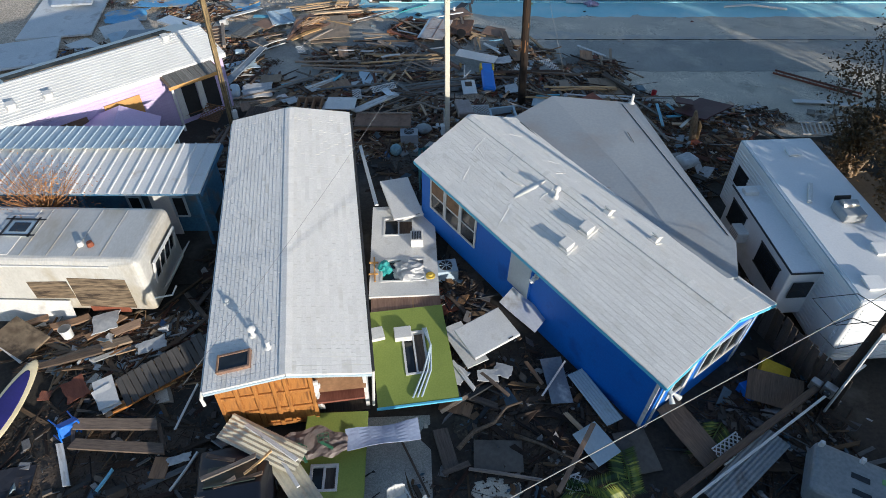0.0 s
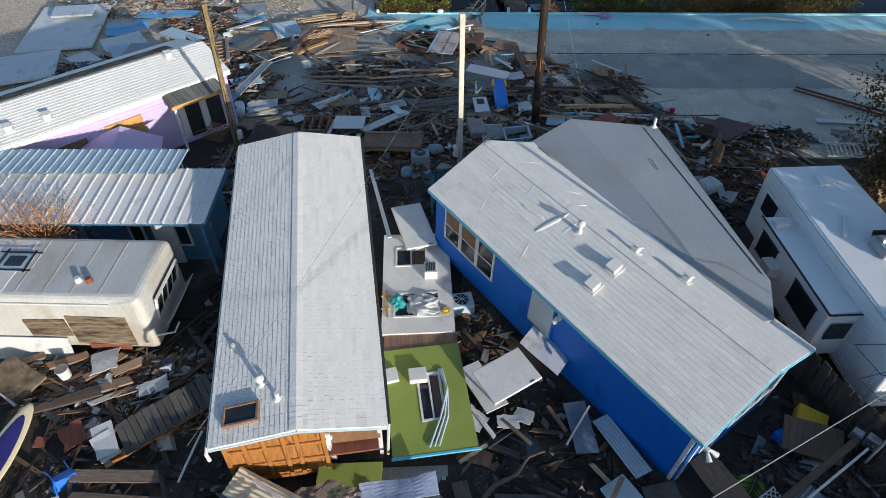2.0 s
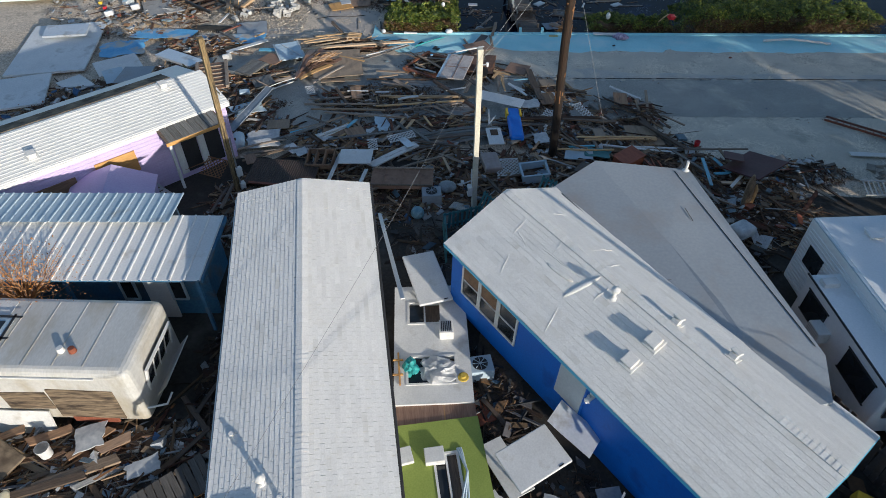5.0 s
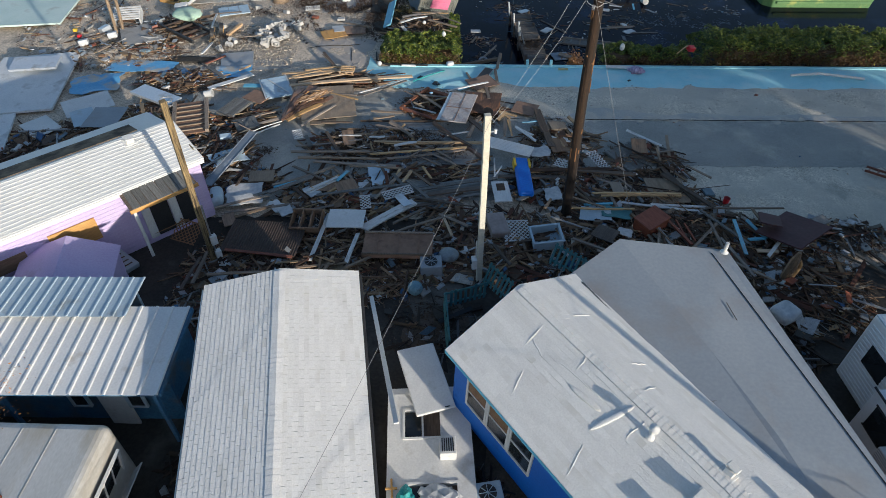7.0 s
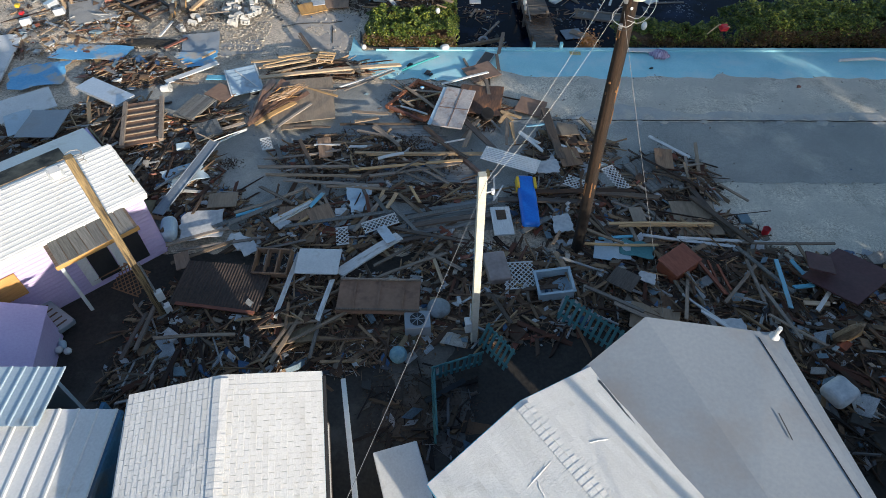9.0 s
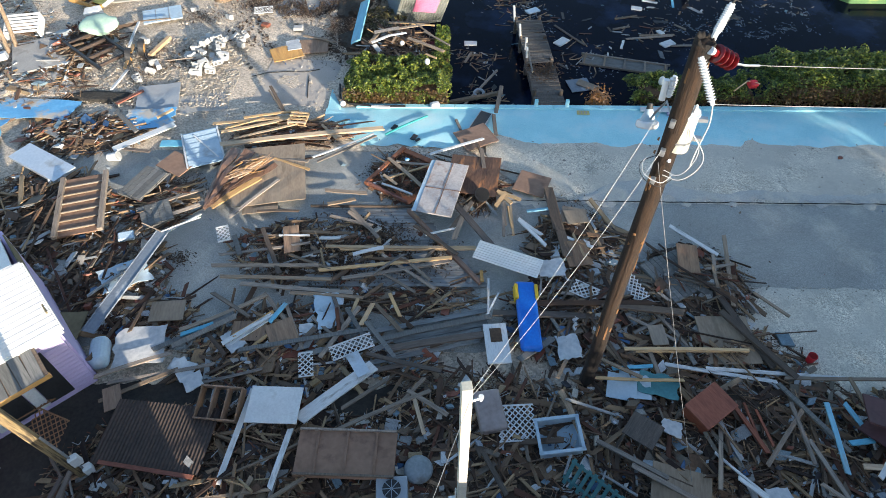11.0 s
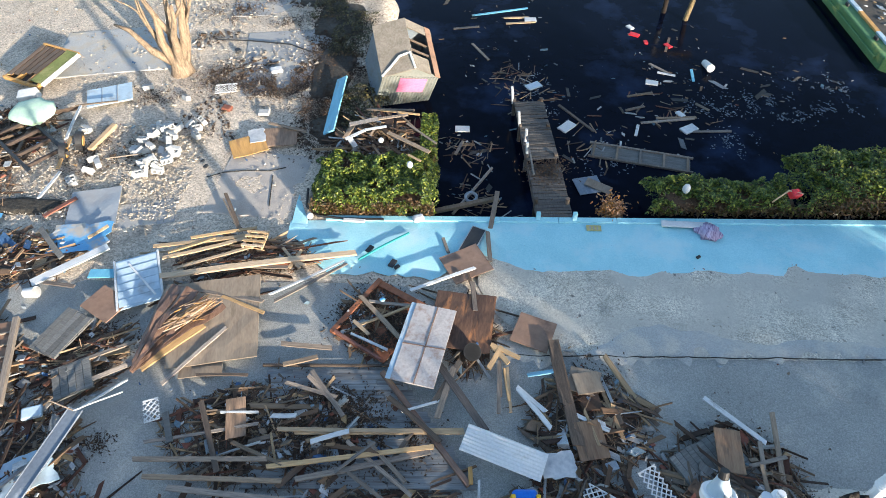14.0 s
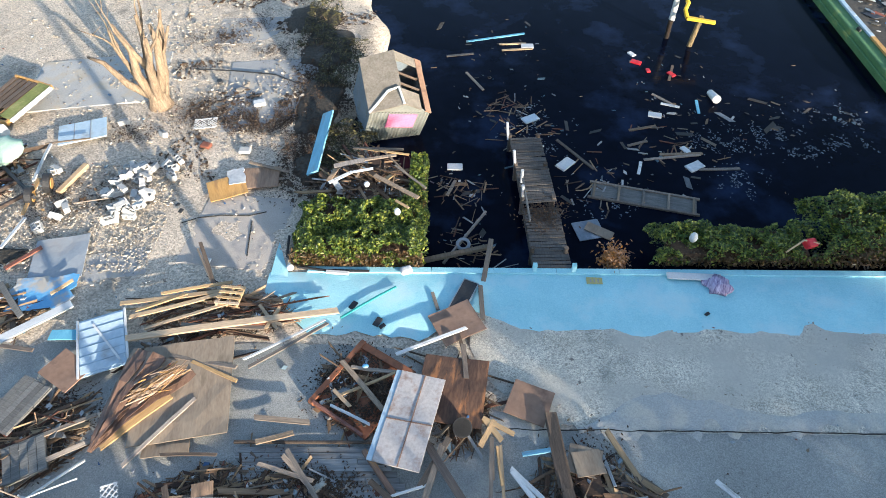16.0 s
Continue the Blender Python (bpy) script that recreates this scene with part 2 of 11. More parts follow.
M["yellow"] = mat("yellow_paint", (0.58, 0.36, 0.015), (0.70, 0.48, 0.03), 0.55, 2, 16, 0.1)
M["red"] = mat("red_plastic", (0.48, 0.01, 0.02), (0.62, 0.03, 0.035), 0.45, 2, 12, 0.05)
M["pink"] = mat("pink_sheet", (0.66, 0.16, 0.30), (0.78, 0.26, 0.40), 0.6, 2, 12, 0.1)
M["teal"] = mat("teal_plastic", (0.03, 0.24, 0.24), (0.05, 0.33, 0.32), 0.55, 2, 12, 0.1)
M["seagreen"] = mat("green_painted_seawall", (0.13, 0.29, 0.10), (0.22, 0.40, 0.15), 0.8, 0.8, 14, 0.3, stain=(0.09, 0.15, 0.07))
M["bark"] = mat("bleached_bark", (0.11, 0.075, 0.048), (0.37, 0.275, 0.18), 0.9, 2, 9, 1.0, stretch=(5, 5, 0.8))
M["barkdark"] = mat("damp_branch_bark", (0.06, 0.045, 0.032), (0.17, 0.13, 0.095), 0.9, 2, 9, 0.8, stretch=(5, 5, 0.8))
M["straw"] = mat("dead_brown_twigs", (0.30, 0.13, 0.04), (0.46, 0.23, 0.08), 0.9, 2, 9, 0.2, island=0.3)
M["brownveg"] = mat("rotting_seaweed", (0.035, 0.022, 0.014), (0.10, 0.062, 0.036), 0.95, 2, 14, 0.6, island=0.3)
M["block"] = mat("concrete_block", (0.40, 0.39, 0.37), (0.54, 0.53, 0.50), 0.92, 3, 25, 0.4, rand=0.12)
M["cable"] = mat("grey_cable", (0.16, 0.16, 0.16), (0.26, 0.26, 0.26), 0.5, 2, 10, 0.0)
M["tin"] = mat("aluminium_sheet", (0.50, 0.54, 0.58), (0.64, 0.67, 0.70), 0.4, 1, 12, 0.06, metal=0.5, stain=(0.38, 0.37, 0.35))
M["lilacpanel"] = mat("violet_blue_sheet", (0.25, 0.29, 0.42), (0.36, 0.42, 0.55), 0.6, 1, 12, 0.1)
M["deckgrey"] = mat("weathered_deck_board", (0.09, 0.09, 0.084), (0.21, 0.205, 0.19), 0.88, 1.6, 6, 0.4, rand=0.25, stretch=(0.9, 14, 14))
M["teal2p"] = mat("faded_teal_paint", (0.05, 0.16, 0.17), (0.09, 0.23, 0.24), 0.75, 2, 12, 0.2)
M["latbrown"] = mat("brown_lattice_wood", (0.17, 0.085, 0.04), (0.28, 0.15, 0.07), 0.8, 2, 10, 0.2)
M["plasticbrown"] = mat("brown_plastic_film", (0.13, 0.07, 0.035), (0.25, 0.145, 0.08), 0.35, 1.5, 8, 0.35)
M["redbrown"] = mat("red_brown_board", (0.15, 0.085, 0.06), (0.28, 0.18, 0.13), 0.85, 1.2, 7, 0.4, stretch=(8, 0.6, 8), stain=(0.34, 0.20, 0.09), stain_at=(0.6, 0.7))
M["bluewhite"] = mat("pale_blue_enamel", (0.36, 0.47, 0.55), (0.47, 0.57, 0.64), 0.4, 1.2, 10, 0.06, stain=(0.3, 0.32, 0.33))
M["oldply"] = mat("stained_old_plywood", (0.085, 0.06, 0.038), (0.28, 0.215, 0.14), 0.9, 1.6, 4, 0.3, stretch=(0.8, 1, 6), stain=(0.035, 0.024, 0.016), stain_scale=1.2, stain_at=(0.46, 0.62))
M["olive"] = mat("muddy_olive_board", (0.115, 0.095, 0.05), (0.19, 0.16, 0.09), 0.85, 1.2, 8, 0.25)
M["postcream"] = mat("cream_concrete", (0.44, 0.42, 0.34), (0.60, 0.575, 0.48), 0.85, 1.2, 18, 0.3, stain=(0.30, 0.27, 0.2), stain_scale=1.5, stain_at=(0.55, 0.72))
M["debris"] = mat("mixed_splintered_wood", (0.085, 0.062, 0.046), (0.25, 0.19, 0.135), 0.9, 1.2, 8, 0.35, island=0.55)
M["bits"] = mat("pale_rubbish", (0.42, 0.44, 0.46), (0.68, 0.68, 0.67), 0.7, 2, 8, 0.1, island=0.35)


def leafmat(name, a, b_, c):
    m = bpy.data.materials.new(name)
    m.use_nodes = True
    n, l = m.node_tree.nodes, m.node_tree.links
    b = n["Principled BSDF"]
    g = n.new("ShaderNodeNewGeometry")
    r = n.new("ShaderNodeValToRGB")
    r.color_ramp.elements[0].color, r.color_ramp.elements[1].color = (*a, 1), (*c, 1)
    e = r.color_ramp.elements.new(0.55)
    e.color = (*b_, 1)
    l.new(g.outputs["Random Per Island"], r.inputs[0])
    l.new(r.outputs[0], b.inputs["Base Color"])
    b.inputs["Roughness"].default_value = 0.5
    return m


M["leaf"] = leafmat("mangrove_leaf", (0.014, 0.03, 0.006), (0.075, 0.125, 0.016), (0.30, 0.31, 0.04))
M["weed"] = leafmat("matted_weed", (0.02, 0.018, 0.008), (0.06, 0.055, 0.018), (0.13, 0.11, 0.03))
M["leafdry"] = leafmat("dry_leaf", (0.03, 0.026, 0.012), (0.10, 0.055, 0.02), (0.13, 0.08, 0.026))


# ---- building helpers ----
def box(bm, size, m=None, bevel=0.0):
    """Adds a box of that size, centred on m."""
    r = bmesh.ops.create_cube(bm, size=1.0, matrix=(m or Matrix()) @ Matrix.Diagonal((*size, 1)))
    if bevel:
        edges = list({e for v in r["verts"] for e in v.link_edges})
        bmesh.ops.bevel(bm, geom=edges, offset=bevel, segments=2, affect='EDGES', profile=0.5)
    return bm


def boxes(*items, bevel=0.0):
    bm = bmesh.new()
    for size, m in items:
        box(bm, size, m, bevel)
    return bm


def cyl(bm, r1, r2, h, m=None, n=14):
    bmesh.ops.create_cone(bm, cap_ends=True, segments=n, radius1=r1, radius2=r2, depth=h, matrix=(m or Matrix()) @ Matrix.Translation((0, 0, h / 2)))
    return bm


def part(name, bm, material, parent=None, label="", m=None, smooth=False):
    me = bpy.data.meshes.new(name)
    if smooth:
        for f in bm.faces:
            f.smooth = True
    bm.to_mesh(me)
    bm.free()
    me.materials.append(M[material])
    ob = new(name, me)
    if parent:
        ob.parent = parent
    if m is not None:
        ob.matrix_basis = m
    if label:
        ob["label"] = label
    return ob


def piece(name, me, parent, m):
    """A repeat on shared mesh data."""
    ob = new(name, me)
    ob.parent = parent
    ob.matrix_basis = m
    return ob


def mesh_of(name, bm, material):
    me = bpy.data.meshes.new(name)
    bm.to_mesh(me)
    bm.free()
    me.materials.append(M[material])
    return me


def thing(name, m, label, category, group="", kind=""):
    ob = new(name)
    ob.empty_display_size = 0.2
    ob.matrix_basis = m
    return tagged(ob, label, category, group, kind)


def single(name, bm, material, m, label, category, group="", kind="", smooth=False):
    return tagged(part(name, bm, material, None, "", m, smooth), label, category, group, kind)


def frame3(o, along, side):
    """Pose with y along, x to the side and z up, near square."""
    y = Vector(along).normalized()
    z = Vector(side).cross(y).normalized()
    x = y.cross(z)
    r = Matrix((x, y, z)).transposed().to_4x4()
    return Matrix.Translation(o) @ r


def mesh_arrays(name, verts, faces, material):
    me = bpy.data.meshes.new(name)
    me.from_pydata([tuple(v) for v in verts], [], [tuple(f) for f in faces])
    me.materials.append(M[material])
    return me


def tube(pts, r, sides=6):
    """A bmesh pipe through the points."""
    bm = bmesh.new()
    rings = []
    for i, p in enumerate(pts):
        p = Vector(p)
        d = (Vector(pts[min(i + 1, len(pts) - 1)]) - Vector(pts[max(i - 1, 0)])).normalized()
        a = d.orthogonal().normalized() if not rings else (last - d * last.dot(d)).normalized()
        last = a
        b = d.cross(a)
        rad = r[i] if isinstance(r, (list, tuple)) else r
        rings.append([bm.verts.new(p + (a * math.cos(k * 2 * math.pi / sides) + b * math.sin(k * 2 * math.pi / sides)) * rad) for k in range(sides)])
    for u, v in zip(rings, rings[1:]):
        for k in range(sides):
            bm.faces.new((u[k], u[(k + 1) % sides], v[(k + 1) % sides], v[k]))
    bm.faces.new(rings[0][::-1]), bm.faces.new(rings[-1])
    return bm


def smooth_path(pts, n=6):
    """Points along a rounded curve through the given ones."""
    p = [Vector(q) for q in pts]
    p = [2 * p[0] - p[1]] + p + [2 * p[-1] - p[-2]]
    out = []
    for a, b, c, d in zip(p, p[1:], p[2:], p[3:]):
        for k in range(n):
            u = k / n
            out.append(0.5 * (2 * b + (c - a) * u + (2 * a - 5 * b + 4 * c - d) * u * u + (3 * b - a - 3 * c + d) * u ** 3))
    return out + [p[-2]]


def sag(a, b, drop, n=14):
    a, b = Vector(a), Vector(b)
    return [a.lerp(b, i / n) - Vector((0, 0, 4 * drop * (i / n) * (1 - i / n))) for i in range(n + 1)]


def window(parent, m, w, h, panes=2, frame_mat="white", horizontal=False, depth=0.07):
    """A window in the xz plane of m, centred, with its frame and panes; it looks along -y."""
    win = part("window", boxes(((w, depth, 0.06), pose(0, 0, h / 2 - 0.03)), ((w, depth, 0.06), pose(0, 0, -h / 2 + 0.03)),
                               ((0.06, depth, h - 0.12), pose(-w / 2 + 0.03, 0, 0)), ((0.06, depth, h - 0.12), pose(w / 2 - 0.03, 0, 0))), frame_mat, parent, "white window frame", m)
    for k in range(panes):
        if horizontal:
            ph = (h - 0.12) / panes
            part("pane", boxes(((w - 0.12, 0.012, ph - 0.03), pose(0, 0.01 * (k % 2), -h / 2 + 0.06 + ph * (k + 0.5)))), "glass", win, "dark glass")
            if k:
                part("meeting_rail", boxes(((w - 0.12, depth * 0.7, 0.035), pose(0, 0, -h / 2 + 0.06 + ph * k))), frame_mat, win)
        else:
            pw = (w - 0.12) / panes
            part("pane", boxes(((pw - 0.03, 0.012, h - 0.12), pose(-w / 2 + 0.06 + pw * (k + 0.5), 0.01 * (k % 2), 0))), "glass", win, "dark glass")
            if k:
                part("mullion", boxes(((0.035, depth * 0.7, h - 0.12), pose(-w / 2 + 0.06 + pw * k, 0, 0))), frame_mat, win)
    return win


# ---- ground, road, canal ----
SEAWALL_Y = 38.3


def bank(y):
    """x of the canal's natural left bank."""
    return -0.55 - 0.26 * max(0.0, y - 46) + 0.25 * math.sin(y * 1.3) - 2.6 * math.exp(-((y - 46.3) / 2.6) ** 2)


def in_canal(x, y):
    return y > SEAWALL_Y and bank(y) < x < 60


def smooth_noise(x, y, s):
    return noise.noise(Vector((x * s, y * s, 3.7)))


def build_ground():
    xs = [-2500, -300, -80] + [-40 + 0.5 * i for i in range(161)] + [80, 300, 2500]
    ys = [-2500, -300, -60] + [-10 + 0.5 * i for i in range(97)] + [38.27, 38.33] + [39 + 0.5 * i for i in range(83)] + [120, 300, 2500]
    verts, faces = [], []
    for y in ys:
        for x in xs:
            z = 0.05 * smooth_noise(x, y, 0.45) + 0.02 * smooth_noise(x, y, 1.7) - 0.03
            if y > 38.3:
                k = min(1.0, max(0.0, (x - bank(y) + 0.9) / 1.8))
                z -= 2.0 * k * k * (3 - 2 * k)
            verts.append((x, y, z))
    w = len(xs)
    for j in range(len(ys) - 1):
        for i in range(w - 1):
            a = j * w + i
            faces.append((a, a + 1, a + w + 1, a + w))
    me = mesh_arrays("ground", verts, faces, "sand")
    for p in me.polygons:
        p.use_smooth = True
    tagged(new("ground", me), "pale limestone gravel and sand littered with wreckage", "ground", kind="structure")


def ragged_sheet(name, x0, x1, low, high, z, material, label, category, nx=160, ny=5, thick=0.05, ragged=0.12, rough_z=0.008):
    """A thin sheet between two edge curves low(x) and high(x), with uneven borders."""
    bm = bmesh.new()
    rows = []
    for j in range(ny + 1):
        row = []
        for i in range(nx + 1):
            x = x0 + (x1 - x0) * i / nx
            a = low(x) + ragged * (noise.noise(Vector((x * 1.9, 7.3, z * 90))) + 0.6 * noise.noise(Vector((x * 6.1, 2.3, z * 90))))
            b = high(x) + ragged * 0.3 * noise.noise(Vector((x * 2.7, 11.3, z * 90)))
            y = a + (b - a) * j / ny
            edge = min(j, ny - j)
            row.append(bm.verts.new((x, y, z + rough_z * noise.noise(Vector((x * 1.5, y * 1.5, 1))) - (thick if edge == 0 else 0))))
        rows.append(row)
    for r, s in zip(rows, rows[1:]):
        for i in range(nx):
            bm.faces.new((r[i], r[i + 1], s[i + 1], s[i]))
    return single(name, bm, material, Matrix(), label, category, kind="structure", smooth=True)


build_ground()
crack = []
for k in range(150):
    crack.append((1.7 + 0.25 * k, 33.02 + 0.05 * noise.noise(Vector((k * 0.4, 3.1, 0))) + 0.03 * noise.noise(Vector((k * 1.3, 8.1, 0))), 0.045))
tagged(part("road_crack", tube(crack, [0.018 + 0.012 * noise.noise(Vector((k * 0.9, 1.1, 4))) for k in range(150)], 4), "mud"), "dark open crack along the asphalt edge", "crack", kind="structure")
# strips of the street, from near to far
ragged_sheet("road", -16.0, 60.0, lambda x: 26.9 + 2.4 / (1 + math.exp(-(x - 3.5) * 1.2)), lambda x: 33.0 + 2.6 / (1 + math.exp((x - 0.6) * 1.6)), 0.045, "asphalt",
             "worn grey asphalt road half buried in wreckage", "road", nx=240)
ragged_sheet("road_shoulder", 1.5, 60.0, lambda x: 33.03, lambda x: 33.4 + 0.7 / (1 + math.exp((4.9 - x) * 6)) + 0.25 * math.sin(x * 1.3) * math.exp(-x * 0.05) - 0.5 / (1 + math.exp((8.6 - x) * 3)), 0.05, "asphaltpale", "worn pale asphalt shoulder along the road crack", "road", nx=400, ragged=0.5)
ragged_sheet("gravel_strip", 1.0, 60.0, lambda x: 32.9 + 2.6 * math.exp(-(x - 1.0) * 0.9), lambda x: 36.9, 0.035, "kerbgravel", "loose grey gravel between road and painted strip", "gravel", nx=240)
ragged_sheet("gravel_strip", 7.4, 60.0, lambda x: 24.4, lambda x: 29.35, 0.06, "kerbgravel", "loose grey gravel along the near road edge", "gravel", nx=200, ragged=0.35)
ragged_sheet("pavement", -5.4, 60.0, lambda x: 35.9 + 1.6 / (1 + math.exp((x + 4.4) * 4)) + 0.75 * math.exp(-((x - 1.3) / 1.0) ** 2) + 0.1 * math.sin(x * 1.7) + 0.55 * math.exp(-((x - 11.1) / 0.3) ** 2), lambda x: 38.3, 0.06, "paint",
             "turquoise painted concrete strip along the seawall", "pavement", nx=240, ragged=0.22)
ragged_sheet("yard_mud", -22.0, 40.0, lambda x: -6.0, lambda x: 25.8 - 0.9 / (1 + math.exp(-(x - 8) * 2)) - (1.5 if x > 9.6 else 0.0), 0.05, "mud", "dark muddy yard soil under the wreckage", "ground", nx=160, ny=70, ragged=0.7, rough_z=0.04)
ragged_sheet("pavement", -5.35, -4.75, lambda x: 37.5, lambda x: 39.6 - 2.4 * (x + 5.35), 0.055, "paint", "turquoise painted concrete curving round the hedge", "pavement", nx=12, ragged=0.3)
w = single("water", boxes(((70.0, 90.0, 0.4), pose(30.0, 83.3, -0.75))), "water", Matrix(), "dark oily canal water with floating rubbish", "water", kind="structure")
seawall = thing("seawall", pose(0, 0, 0), "concrete seawall capping beside the canal", "seawall", kind="structure")
for k in range(32):
    part("cap_block", boxes(((1.99, 0.22, 0.62), pose(0, 0, 0)), bevel=0.012), "paint", seawall, "", pose(-3.2 + 2.0 * k, 38.4, -0.237, 0, 0, random.uniform(-0.2, 0.2)))
    part("wall_slab", boxes(((1.98, 0.16, 1.6), pose(0, 0, 0))), "concrete", seawall, "", pose(-3.2 + 2.0 * k, 38.44, -1.3))


# ---- shingled roofs ----
def shingle_mesh(length, expo, gap=0.009, thick=0.011):
    bm = bmesh.new()
    tab = length / 5
    for k in range(5):
        box(bm, (expo + 0.03, tab - gap, thick), pose(random.uniform(-0.004, 0.004), -length / 2 + tab * (k + 0.5), random.uniform(-0.003, 0.003)))
    return mesh_of("shingle", bm, "roofwhite")


def shingled_slope(parent, length, run, rise, side, rows, per_row, wave=0.0, gap=0.009, thick=0.011):
    """Courses of shingles up one slope; y along the eave, the eave at x=0, climbing to x=side*run."""
    slope = math.hypot(run, rise)
    expo = slope / rows
    step = length / per_row
    full = shingle_mesh(step, expo, gap, thick)
    ang = math.degrees(math.atan2(rise, run))
    for r in range(rows):
        for k in range(per_row + (r % 2)):
            y = step * (k + 0.5 - 0.5 * (r % 2))
            sy = 1.0
            if r % 2 and k in (0, per_row):
                y, sy = (step * 0.25, 0.5) if k == 0 else (length - step * 0.25, 0.5)
            s = expo * (r + 0.5)
            x = side * s * math.cos(radians(ang))
            z = s * math.sin(radians(ang)) + 0.008
            lift = lean = 0.0
            if wave:
                hump = lambda a, b: noise.noise(Vector((a * 1.3, b * 0.8, 4.4)))
                lift = wave * (0.5 + hump(s, y))
                lean = math.degrees(math.atan(wave * (hump(s + 0.1, y) - hump(s - 0.1, y)) / 0.2))
            z += lift
            m = pose(x, y, z, 0, -side * (ang - 4.6 + lean), 0) @ pose(0, 0, 0, random.uniform(-0.06, 0.06), random.uniform(-0.4, 0.3), 0) @ Matrix.Diagonal((1, sy, 1, 1))
            piece("shingle", full, parent, m)


def gable_roof(parent, width, length, rise, thick=0.14, edge="ltblue", trim=0.1):
    """Deck, eave and gable trim, ridge caps; x across from 0 to width, y along."""
    half = width / 2
    for side, x0 in ((1, 0.0), (-1, width)):
        slope = part("roof_slope", boxes(((math.hypot(half, rise) - 0.01, length, thick), pose(0, 0, 0))), "roofwhite", parent, "white painted shingle slope",
                     pose(x0 + side * half / 2, length / 2, rise / 2 - thick / 2, 0, -side * math.degrees(math.atan2(rise, half)), 0))
        for y in (-0.012, length + 0.012):
            part("fascia", boxes(((math.hypot(half, rise), 0.024, trim), pose(0, 0, 0))), edge, parent, "light blue gable trim",
                 pose(x0 + side * half / 2, y, rise / 2 - 0.085, 0, -side * math.degrees(math.atan2(rise, half)), 0))
        part("eave_trim", boxes(((0.024, length, trim), pose(0, 0, 0))), edge, parent, "", pose(x0 - side * 0.012, length / 2, -0.085))


def ridge_caps(parent, x, y0, y1, z, rise_deg, step=0.13, thick=0.022, lift=6.5):
    bm = bmesh.new()
    for s in (1, -1):
        box(bm, (0.16, step * 1.25, thick), pose(s * 0.075, 0, -0.075 * math.tan(radians(rise_deg)), 0, s * rise_deg, 0))
    me = mesh_of("ridge_cap", bm, "roofwhite")
    n = int((y1 - y0) / step)
    for k in range(n):
        piece("ridge_cap", me, parent, pose(x, y0 + step * (k + 0.5), z, lift + random.uniform(-1.2, 1.2), 0, random.uniform(-2, 2)))


def roof_vent(parent, m, w=0.34):
    v = part("roof_vent", boxes(((w, w, 0.16), pose(0, 0, 0.06)), ((w + 0.14, w + 0.14, 0.03), pose(0, 0, 0.0)), bevel=0.015), "white", parent, "white box roof vent", m)
    part("hood", boxes(((w + 0.06, w + 0.06, 0.05), pose(0, 0, 0.19, 4, 5, 0)), bevel=0.02), "white", v)


def vent_pipe(parent, m, h=0.4, cap=True):
    bm = cyl(bmesh.new(), 0.05, 0.05, h)
    cyl(bm, 0.12, 0.06, 0.06)
    v = part("vent_pipe", bm, "white", parent, "white vent pipe", m)
    if cap:
        bm = cyl(bmesh.new(), 0.11, 0.11, 0.07, pose(0, 0, h - 0.02))
        cyl(bm, 0.11, 0.02, 0.05, pose(0, 0, h + 0.05))
        part("pipe_cap", bm, "white", v)


